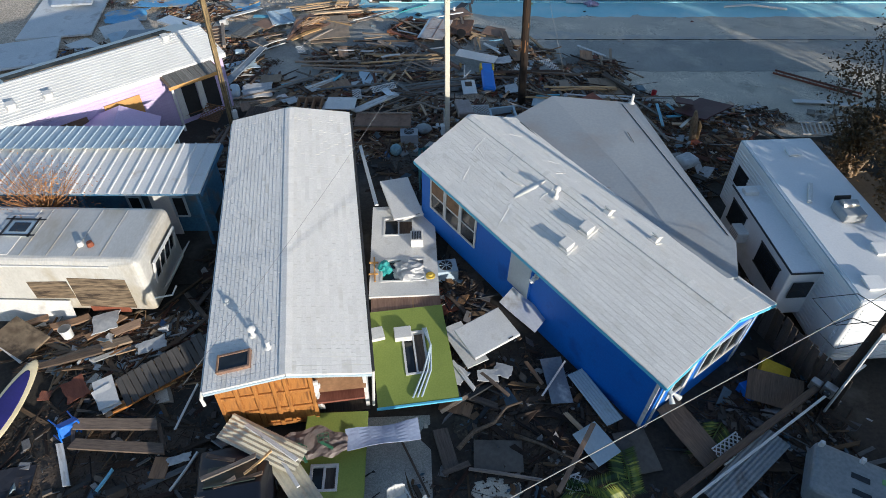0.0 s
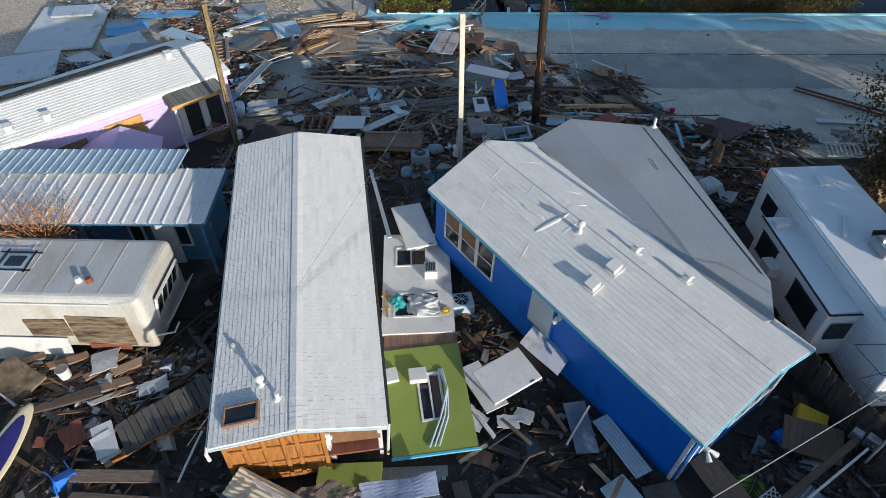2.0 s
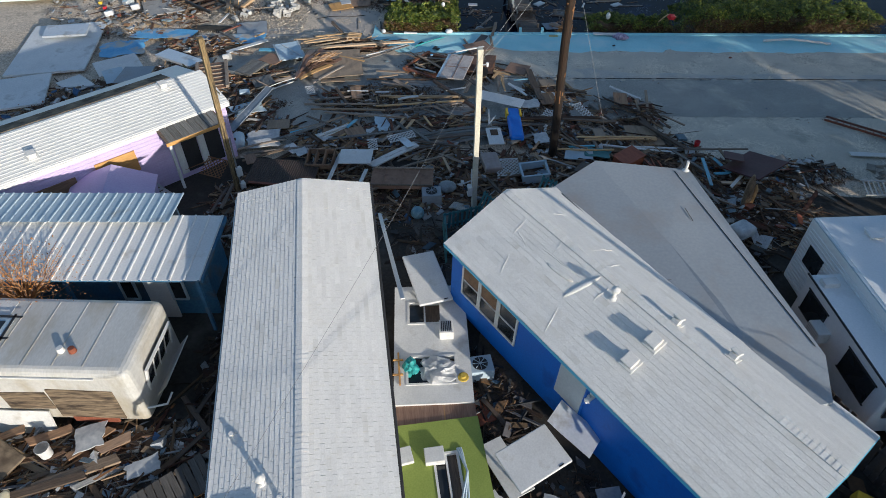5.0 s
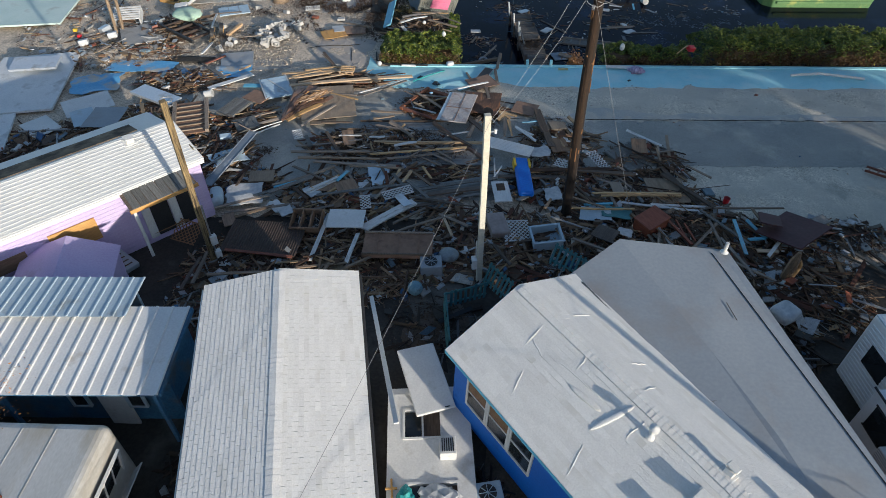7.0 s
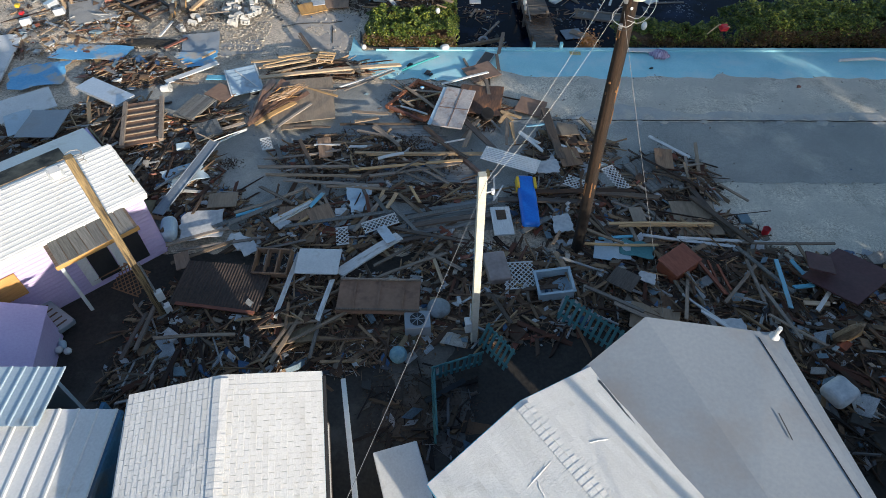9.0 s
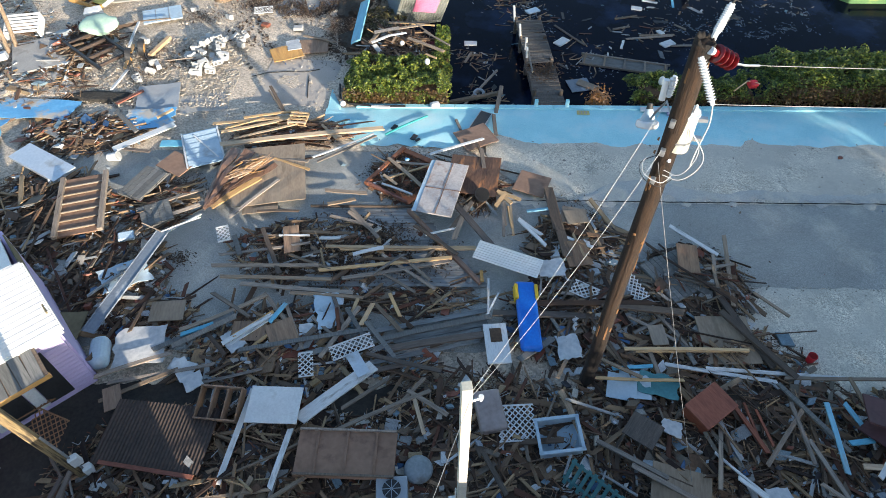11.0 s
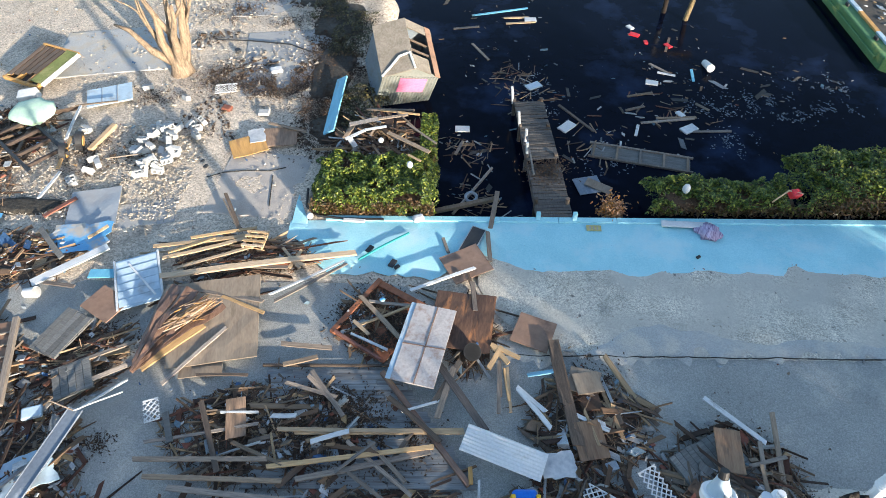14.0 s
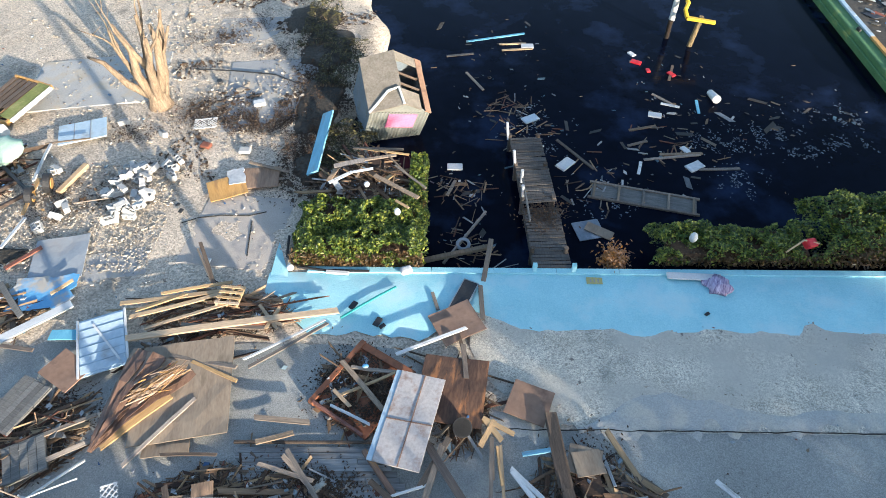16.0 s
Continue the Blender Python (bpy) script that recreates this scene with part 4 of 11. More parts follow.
def lilac_house():
    u = Vector((-5.27, -4.83, 0)).normalized()
    m = frame3((-9.75, 25.85, 2.6), u, (-0.675, 0.737, 0))
    # y runs along the eave away from the gable end, x into the house
    L, W, RISE = 11.5, 4.6, 0.55
    t = thing("lilac_house", m, "lilac clapboard trailer house with white metal roof and boarded window", "house")
    half = 2.2
    ang = math.degrees(math.atan2(RISE, half))
    part("roof_slope", boxes(((math.hypot(half, RISE), L, 0.1), None), bevel=0.01), "whitemetal", t, "white lapped metal roof", pose(half / 2, L / 2, RISE / 2, 0, -ang, 0))
    strip = mesh_of("roof_lap", boxes(((0.03, L, 0.012), None)), "whitemetal")
    for k in range(14):
        piece("roof_lap", strip, t, pose(half * (k + 0.5) / 14, L / 2, RISE * (k + 0.5) / 14 + 0.058, 0, -ang, 0))
    part("roof_slope", boxes(((math.hypot(half, RISE), L - 1.0, 0.1), None), bevel=0.01), "whitemetal", t, "white lapped metal roof", pose(half * 1.5, L / 2 - 0.3, RISE / 2, 0, ang, 0))
    part("eave_board", boxes(((0.04, L, 0.14), None)), "white", t, "", pose(-0.02, L / 2, -0.06))
    part("barge_board", boxes(((half, 0.04, 0.14), None)), "white", t, "", pose(half / 2, -0.02, RISE / 2 - 0.05, 0, -ang, 0))
    wl = part("side_wall", boxes(((0.1, L - 0.3, 2.45), None)), "lilac", t, "lilac clapboard wall", pose(0.15, L / 2, -1.3))
    board = mesh_of("clapboard", boxes(((0.014, L - 0.32, 0.13), None)), "lilac")
    for k in range(16):
        piece("clapboard", board, wl, pose(-0.055, 0, 1.13 - 0.148 * k, 0, -5, 0))
    part("end_wall", boxes(((W - 0.4, 0.1, 2.5), None)), "lilac", t, "lilac gable wall", pose(W / 2, 0.15, -1.25))
    part("rear_wall", boxes(((0.1, L - 0.5, 2.4), None)), "lilac", t, "", pose(W - 0.3, L / 2, -1.25))
    for y, w_, h_, c in ((4.7, 1.45, 0.85, "ochre"), (7.0, 1.7, 0.5, "ply"), (9.6, 1.4, 0.6, "ply")):
        part("window_board", boxes(((0.05, w_, h_), None), bevel=0.006), c, wl, "plywood boarded window", pose(-0.1, y - L / 2, 0.35))
    part("gable_board", boxes(((W - 1.2, 0.04, 0.75), None), bevel=0.008), "olive", t, "olive brown bare gable board", pose(W / 2 - 0.1, 0.075, -0.12))
    part("bare_roof_deck", boxes(((1.1, 6.8, 0.03), None)), "oldply", t, "torn roof edge with bare brown boards", pose(half + 0.75, 4.6, RISE - 0.12, 0, ang, 0))
    # porch on the near end
    porch = part("porch_roof", boxes(((0.9, 2.3, 0.06), None)), "darkwood", t, "grey board porch roof", pose(-0.42, 1.85, -0.16, 0, -10, 0))
    board = mesh_of("roof_board", boxes(((0.95, 0.25, 0.03), None), bevel=0.006), "deckgrey")
    for k in range(8):
        piece("roof_board", board, porch, pose(0, -0.95 + 0.268 * k, 0.05, 0, random.uniform(-1, 1), random.uniform(-1.5, 1.5)))
    part("porch_beam", boxes(((0.07, 2.35, 0.14), None), bevel=0.008), "ochre", t, "bare yellow timber beam", pose(-0.86, 1.85, -0.28))
    for k in range(2):
        part("door", boxes(((0.05, 0.62, 1.85), None), bevel=0.008), "black", wl, "black door leaf", pose(-0.09, 1.0 + 0.95 * k - L / 2, -0.05))
        part("door_trim", boxes(((0.05, 0.28, 1.9), None), bevel=0.008), "white", wl, "white door trim", pose(-0.09, 1.47 + 0.95 * k - L / 2, -0.05))
    part("porch_post", boxes(((0.1, 0.1, 2.0), None), bevel=0.008), "white", t, "", pose(-0.83, 2.9, -1.3, 0, 0, 0))
    for x, y in ((0.7, 7.0), (0.75, 8.3), (1.9, 1.7)):
        roof_vent(t, pose(x, y, RISE * x / half + 0.07, 0, -ang, 0), 0.26)


def motorhome():
    m = frame3((11.66, 14.88, 0.0), (-0.48, 7.6, 0), (1, 0.063, 0))
    t = thing("travel_trailer", m, "white travel trailer with a slide-out, seen from above", "camper")
    W, L, H = 2.5, 7.6, 2.95
    part("body", shell((W, L, H - 0.45), 0.1, pose(0, 0, 0.45 + (H - 0.45) / 2)), "rv", t, "white ribbed trailer body")
    rib = mesh_of("body_rib", boxes(((0.034, L - 0.3, 0.062), None), bevel=0.012), "rv")
    for k in range(17):
        piece("body_rib", rib, t, pose(-W / 2 - 0.004, 0, 0.65 + 0.125 * k))
    rib2 = mesh_of("front_rib", boxes(((W - 0.3, 0.034, 0.062), None), bevel=0.012), "rv")
    for k in range(17):
        piece("front_rib", rib2, t, pose(0, -L / 2 - 0.004, 0.65 + 0.125 * k))
    part("roof_membrane", boxes(((W - 0.22, L - 0.22, 0.02), None), bevel=0.006), "rv", t, "white rubber roof", pose(0, 0, H + 0.004))
    part("roof_rail", boxes(((0.05, L - 0.15, 0.05), None), bevel=0.01), "bluegrey", t, "", pose(-W / 2 + 0.03, 0, H - 0.02))
    sl = part("slide_out", shell((0.95, 4.0, 1.75), 0.05, None), "rv", t, "white slide-out room", pose(-W / 2 - 0.44, -0.2, 1.62))
    part("edge_trim", boxes(((0.04, 4.12, 0.04), pose(-0.47, 0, 0.87)), ((0.04, 4.12, 0.04), pose(0.47, 0, 0.87)), ((0.98, 0.04, 0.04), pose(0, -2.05, 0.87))), "black", sl, "black edge trim")
    part("awning_box", boxes(((0.45, 0.28, 0.16), None), bevel=0.02), "white", sl, "", pose(-0.1, 1.6, 0.93))
    for y, w_ in ((1.2, 1.0), (-1.0, 1.2)):
        w = part("window", shell((0.03, w_, 0.75), 0.012, None), "glass", sl, "dark tinted window", pose(-0.485, y, 0.2))
        for z in (0.4, -0.4):
            part("window_rim", boxes(((0.02, w_ + 0.08, 0.05), pose(0, 0, z)), bevel=0.006), "black", w)
    part("end_window", shell((0.6, 0.03, 0.62), 0.012, None), "glass", sl, "dark tinted window", pose(0.02, -2.06, 0.2))
    ac = part("window_ac", boxes(((0.4, 0.55, 0.38), None), bevel=0.02), "white", sl, "white window air conditioner", pose(-0.62, 0.55, 0.1))
    for k in range(5):
        part("grille_bar", boxes(((0.02, 0.46, 0.02), None)), "membrane", ac, "", pose(-0.2, 0, -0.14 + 0.07 * k))
    part("window", shell((0.03, 0.8, 0.7), 0.012, None), "glass", t, "dark tinted window", pose(-W / 2 - 0.01, 2.9, 1.9))
    part("door", shell((0.03, 0.7, 1.75), 0.012, None), "rv", t, "", pose(-W / 2 - 0.01, -3.2, 1.4))
    for x, y, s in ((0.1, 2.85, 0.36), (0.3, -1.95, 0.36), (-0.65, -3.2, 0.4)):
        h = part("roof_vent", boxes(((s, s, 0.09), None), bevel=0.015), "white", t, "white roof vent", pose(x, y, H + 0.05))
        part("vent_lid", boxes(((s + 0.08, s + 0.08, 0.035), pose(0, 0, 0.07, 5, 0, 0)), bevel=0.01), "rv", h)
    part("ladder_rack", boxes(((0.12, 1.0, 0.1), None), bevel=0.015), "white", t, "white antenna mount", pose(-0.4, 0.65, H + 0.07, 0, 0, -28))
    part("air_conditioner", boxes(((0.66, 0.75, 0.3), None), bevel=0.05), "membrane", t, "smashed grey roof air conditioner", pose(0.2, -0.4, H + 0.17))
    part("fan_drum", cyl(bmesh.new(), 0.16, 0.16, 0.45, pose(-0.02, -0.25, H + 0.3, 0, 90, 0), 18), "steel", t, "exposed blower drum")
    part("air_conditioner_cover", boxes(((0.5, 0.05, 0.35), None), bevel=0.02), "black", t, "", pose(0.2, 0.03, H + 0.22, -20, 0, 0))
    for y in (-0.8, 0.15):
        wh = part("wheel", cyl(bmesh.new(), 0.36, 0.36, 0.22, pose(-W / 2 + 0.15, y, 0.36, 0, -90, 0) @ pose(0, 0, -0.1), 20), "black", t)
        part("rim", cyl(bmesh.new(), 0.2, 0.2, 0.24, pose(-W / 2 + 0.14, y, 0.36, 0, -90, 0) @ pose(0, 0, -0.1), 16), "steel", wh)
        part("wheel", cyl(bmesh.new(), 0.36, 0.36, 0.22, pose(W / 2 - 0.15, y, 0.36, 0, 90, 0) @ pose(0, 0, -0.1), 20), "black", t)
    part("chassis", boxes(((0.14, L - 0.6, 0.25), pose(-0.7, 0, 0.42)), ((0.14, L - 0.6, 0.25), pose(0.7, 0, 0.42))), "black", t)


camper()
carport()
lilac_house()
motorhome()


# ---- poles and lines ----
M["stubwood"] = mat("streaked_old_timber", (0.05, 0.034, 0.02), (0.34, 0.25, 0.12), 0.9, 1.5, 5, 0.5, stretch=(16, 16, 0.8), stain=(0.03, 0.022, 0.015), stain_scale=0.8, stain_at=(0.52, 0.62))


def utility_pole():
    base, top = Vector((3.47, 26.05, -0.3)), Vector((3.1, 25.25, 10.76))
    d = top - base
    m = Matrix.Translation(base) @ d.to_track_quat('Z', 'Y').to_matrix().to_4x4()
    inv = m.inverted()
    h = d.length
    t = thing("utility_pole", m, "dark weathered wooden utility pole with insulators and transformer", "utility pole")
    part("shaft", tube([(0.015 * math.sin(k), 0.012 * math.cos(k * 1.7), h * k / 10) for k in range(11)], [0.182 - 0.0038 * k for k in range(11)], 18), "pole", t, "", None, True)
    bm = bmesh.new()
    rings = []
    for r, z, jag in ((0.146, -0.5, 0.0), (0.147, -0.02, 0.02), (0.138, 0.05, 0.06), (0.095, 0.02, 0.05), (0.07, -0.16, 0.03)):
        rings.append([bm.verts.new((r * math.cos(a / 22 * 6.2832) * (1 + 0.04 * math.sin(a * 2.3)), r * math.sin(a / 22 * 6.2832), h + z + jag * noise.noise(Vector((a * 0.9, r * 9, 2.0))) - 0.04 * math.cos(a / 22 * 6.2832))) for a in range(22)])
    for lo, hi in zip(rings, rings[1:]):
        for a in range(22):
            bm.faces.new((lo[a], lo[(a + 1) % 22], hi[(a + 1) % 22], hi[a]))
    bm.faces.new(rings[-1])
    part("pole_head", bm, "char", t, "split and charred pole top", None, True)
    rng = random.Random(12)
    for k in range(26):
        z, a = rng.uniform(3.0, h - 0.3), rng.uniform(0, 6.28)
        r = 0.178 - 0.0038 * 10 * z / h
        part("wood_scar", boxes(((0.02, rng.uniform(0.03, 0.07), rng.uniform(0.12, 0.5)), pose(r, 0, 0)), bevel=0.008), "polebare", t, "bare orange-brown scar in the wood", pose(0, 0, z, 0, 0, math.degrees(a)))
    for k in range(9):
        a = rng.uniform(0, 6.28)
        part("knot", cyl(bmesh.new(), 0.035, 0.02, 0.03, pose(0.165, 0, 0, 0, 90, 0), 10), "porcelain" if k % 3 == 0 else "polebare", t, "bolt head or knot", pose(0, 0, rng.uniform(h * 0.55, h - 0.4), 0, 0, math.degrees(a)))

    def axis(a, b):
        a, b = inv @ Vector(a), inv @ Vector(b)
        return Matrix.Translation(a) @ (b - a).to_track_quat('Z', 'Y').to_matrix().to_4x4(), (b - a).length

    def insulator(name, a, b, n, r, core, material):
        m2, ln = axis(a, b)
        rod = part(name, cyl(bmesh.new(), core, core * 0.8, ln, None, 12), material, t, "ribbed porcelain insulator" if material == "porcelain" else "maroon glazed disc insulator", m2)
        step = ln * 0.86 / n
        bm = bmesh.new()
        cyl(bm, r, r * 0.72, step * 0.42, pose(0, 0, -step * 0.21), 18)
        bmesh.ops.bevel(bm, geom=bm.edges[:], offset=step * 0.12, segments=2, affect='EDGES', profile=0.5)
        for f in bm.faces:
            f.smooth = True
        me = mesh_of("disc", bm, material)
        for k in range(n):
            piece("disc", me, rod, pose(0, 0, ln * 0.07 + step * (k + 0.5)))
        return rod

    insulator("top_insulator", (3.27, 25.40, 10.82), (3.37, 25.46, 11.2), 12, 0.066, 0.05, "porcelain")
    part("insulator_pin", cyl(bmesh.new(), 0.042, 0.042, 0.36, axis((3.2, 25.35, 10.5), (3.27, 25.40, 10.84))[0], 10), "porcelain", t)
    part("insulator_tip", cyl(bmesh.new(), 0.018, 0.012, 0.1, axis((3.37, 25.46, 11.19), (3.41, 25.49, 11.3))[0], 8), "black", t)
    insulator("disc_insulator", (3.19, 25.12, 10.70), (3.62, 25.28, 10.42), 4, 0.135, 0.06, "maroon")
    part("insulator_cap", cyl(bmesh.new(), 0.055, 0.05, 0.06, axis((3.14, 25.10, 10.73), (3.19, 25.12, 10.70))[0], 14), "porcelain", t, "white end cap")
    part("shackle_chain", tube([(inv @ Vector(p)) for p in ((3.62, 25.28, 10.42), (3.8, 25.3, 10.38), (4.0, 25.33, 10.36))], 0.018, 6), "steel", t, "steel shackle chain")
    insulator("arrester", (2.98, 24.96, 10.72), (3.22, 24.63, 10.2), 15, 0.064, 0.04, "porcelain")
    insulator("cutout_insulator", (3.0, 25.64, 9.62), (3.03, 25.68, 9.95), 7, 0.066, 0.045, "porcelain")
    bell = part("bell_insulator", cyl(cyl(cyl(bmesh.new(), 0.165, 0.185, 0.03, None, 28), 0.185, 0.18, 0.07, pose(0, 0, 0.03), 28), 0.18, 0.16, 0.02, pose(0, 0, 0.1), 28), "porcelain", t, "white bell insulator", axis((2.98, 26.04, 8.72), (2.99, 26.19, 9.03))[0])
    part("bell_cone", cyl(cyl(bmesh.new(), 0.13, 0.075, 0.13, pose(0, 0, 0.12), 24), 0.075, 0.06, 0.06, pose(0, 0, 0.25), 24), "bluegrey", bell, "blue-grey cone")
    part("bell_cap", cyl(bmesh.new(), 0.055, 0.045, 0.09, pose(0, 0, 0.31), 14), "black", bell)
    part("fuse_tube", cyl(bmesh.new(), 0.05, 0.048, 0.33, axis((2.92, 25.63, 9.57), (2.92, 25.67, 9.89))[0], 12), "porcelain", t, "cream fuse tube")
    part("bracket", tube([inv @ Vector(p) for p in ((3.12, 25.35, 9.3), (3.0, 25.62, 9.55), (2.95, 25.8, 9.2), (3.0, 26.05, 8.85))], 0.018), "steel", t, "steel bracket arm")
    m3, ln = axis((3.29, 25.36, 8.86), (3.28, 25.39, 9.5))
    tr = part("transformer", cyl(bmesh.new(), 0.17, 0.17, ln, None, 24), "postcream", t, "pale grey transformer can", m3)
    part("lid", cyl(cyl(bmesh.new(), 0.19, 0.19, 0.05, pose(0, 0, ln), 24), 0.175, 0.07, 0.08, pose(0, 0, ln + 0.05), 24), "bluegrey", tr, "blue-grey domed lid")
    for k in range(3):
        part("bushing", cyl(bmesh.new(), 0.03, 0.018, 0.16, pose(0.08 * k - 0.06, 0.1, ln + 0.08, -12 + 12 * k, 0, 0), 10), "porcelain", tr)
    part("tank_band", cyl(bmesh.new(), 0.18, 0.18, 0.04, pose(0, 0, ln * 0.25), 24), "steel", tr)
    part("tank_bracket", boxes(((0.26, 0.08, 0.06), pose(-0.2, -0.06, ln * 0.8)), ((0.26, 0.08, 0.06), pose(-0.2, -0.06, ln * 0.25))), "steel", tr)
    for k in range(2):
        part("loop_wire", tube(smooth_path([inv @ Vector(p) for p in ((3.3 + 0.02 * k, 25.2, 9.35), (3.46 + 0.12 * k, 25.02, 9.15 - 0.16 * k), (3.44 + 0.1 * k, 24.98, 8.85 - 0.14 * k), (3.3 + 0.04 * k, 25.0, 8.6 - 0.1 * k), (3.1, 25.12, 8.6 - 0.1 * k))]), 0.006, 6), "palecable", t, "looped jumper wire")
        part("jumper_wire", tube(smooth_path([inv @ Vector(p) for p in ((3.2, 25.62, 8.6 - 0.08 * k), (2.9 - 0.05 * k, 25.5, 8.5 - 0.08 * k), (2.85, 25.25 - 0.04 * k, 8.42 - 0.07 * k), (3.1, 25.08, 8.36 - 0.08 * k), (3.3, 25.2 - 0.05 * k, 8.42 - 0.05 * k))]), 0.007, 6), "black" if k == 1 else "palecable", t, "looped jumper wire round the pole")
    part("drop_wire", tube(smooth_path([inv @ Vector(p) for p in ((3.22, 24.63, 10.2), (3.26, 24.6, 9.9), (3.22, 24.58, 9.5), (3.2, 24.56, 9.2))]), 0.009, 6), "palecable", t, "hanging arrester lead")
    for z in (8.3, 8.9, 9.45):
        part("clamp", boxes(((0.08, 0.08, 0.13), None), bevel=0.012), "steel", t, "galvanised cable clamp", Matrix.Translation(inv @ Vector((3.02, 25.2, z))))
    return top




def white_post():
    t = thing("service_post", pose(0.03, 22.45, -0.2, 0.4, -0.2, 8), "square white concrete service post with meter box", "post")
    part("shaft", boxes(((0.18, 0.18, 6.7), pose(0, 0, 3.35)), bevel=0.012), "postcream", t, "cream painted concrete shaft")
    mb = part("meter_box", boxes(((0.18, 0.26, 0.42), None), bevel=0.02), "white", t, "white electric meter box", pose(-0.19, -0.02, 1.15))
    part("meter_dial", cyl(bmesh.new(), 0.08, 0.08, 0.06, pose(-0.09, 0, 0.05, 0, -90, 0), 16), "glass", mb)
    part("side_pipe", tube([(-0.13, 0.0, 1.3), (-0.13, 0.0, 2.1)], 0.02), "white", t)
    part("arm", tube([(0.08, 0, 6.15), (0.26, 0.05, 6.12)], 0.025), "steel", t, "short steel bracket arm")
    part("arm_insulator", cyl(bmesh.new(), 0.035, 0.045, 0.12, pose(0.26, 0.05, 6.06)), "porcelain", t)


def stub_pole():
    base, top = Vector((-9.25, 23.25, -0.2)), Vector((-8.82, 22.68, 6.68))
    d = top - base
    t = thing("broken_pole", Matrix.Translation(base) @ d.to_track_quat('Z', 'Y').to_matrix().to_4x4(), "weathered square wooden pole with cut wires at the top", "utility pole")
    part("shaft", boxes(((0.18, 0.18, d.length), pose(0, 0, d.length / 2)), bevel=0.02), "stubwood", t, "streaked yellow-brown shaft")
    part("wire_coil", tube([(0.12 + 0.16 * math.cos(k * 0.9), 0.1 + 0.1 * math.sin(k * 0.9), d.length - 0.35 + 0.02 * k) for k in range(18)], 0.012, 5), "cable", t, "loose coil of wire")
    part("junction_box", boxes(((0.22, 0.16, 0.4), pose(0.18, -0.1, 1.4)), bevel=0.02), "white", t, "cream junction box")
    part("junction_box", boxes(((0.2, 0.2, 0.3), pose(0.2, -0.1, 0.7)), bevel=0.02), "white", t, "cream junction box")
    part("conduit", tube([(0.13, -0.08, 0.3), (0.13, -0.08, 3.0)], 0.03), "cable", t)


utility_pole()
white_post()
stub_pole()


# ---- vegetation ----
def leaf_cloud(n, where, size, seed, lean=0.6):
    """Mesh data of n bent leaves; where(rng) gives a place."""
    rng = random.Random(seed)
    verts, faces = [], []
    for _ in range(n):
        p = where(rng)
        if p is None:
            continue
        s = size * rng.uniform(0.6, 1.4)
        q = Euler((rng.gauss(0, lean), rng.gauss(0, lean), rng.uniform(0, 6.28))).to_matrix()
        b = len(verts)
        for v in ((0, -s, 0), (s * 0.45, 0, s * 0.15), (0, s, 0), (-s * 0.45, 0, s * 0.15)):
            verts.append(Vector(p) + q @ Vector(v))
        faces += [(b, b + 1, b + 2), (b, b + 2, b + 3)]
    return verts, faces


def hedge(x0, x1, y0, y1, h, n, seed, label, bulge=0.25, leaf="leaf", core=True):
    t = thing("hedge", pose((x0 + x1) / 2, (y0 + y1) / 2, -0.1), label, "hedge")
    w, d = x1 - x0, y1 - y0

    def where(r):
        u, v = r.uniform(-1, 1), r.uniform(-1, 1)
        x, y = u * w / 2, v * d / 2
        top = h * (0.86 + bulge * noise.noise(Vector(((x + x0) * 0.9, (y + y0) * 0.9, seed))) + 0.24 * noise.noise(Vector((x * 2.9, y * 2.9, seed))))
        edge = min(1 - abs(u), 1 - abs(v) * 1.0)
        top *= min(1.0, 0.55 + 2.6 * max(0.0, edge))
        z = top * (1 - abs(r.gauss(0, 0.13))) if r.random() < 0.75 else top * r.random()
        if noise.noise(Vector(((x + x0) * 1.8, (y + y0) * 1.8, seed + z * 1.5))) < -0.3:
            return None
        push = 1 + 0.13 * noise.noise(Vector((x * 2, y * 2, z * 2 + seed)))
        return (x * push, y * push, z)

    v, f = leaf_cloud(n, where, 0.062, seed)
    me = mesh_arrays("foliage", v, f, leaf)
    ob = new("foliage", me)
    ob.parent = t
    v, f = leaf_cloud(n // 8, lambda r: (r.uniform(-w, w) / 2 * 0.98, -d / 2 + abs(r.gauss(0, 0.2)) - 0.04, h * r.random() * 0.6), 0.06, seed + 5)
    ob = new("dry_foliage", mesh_arrays("dry_foliage", v, f, "leafdry"))
    ob.parent = t
    rng = random.Random(seed)
    for k in range(int(w * d * 1.2) + 6):
        x, y = rng.uniform(-w, w) / 2 * 0.85, rng.uniform(-d, d) / 2 * 0.85
        part("stem", tube([(x, y, -0.3), (x + rng.uniform(-0.1, 0.1), y, h * 0.4), (x + rng.uniform(-0.3, 0.3), y + rng.uniform(-0.2, 0.2), h * 0.7)], [0.03, 0.02, 0.008], 5), "bark", t)
    # dark shell added to stand in for the shade between the leaves
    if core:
        part("shade_core", shell((w * 0.82, d * 0.82, h * 0.55), 0.15, pose(0, 0, h * 0.28)), "brownveg", t, "dark filler shell for the shaded hedge inside")


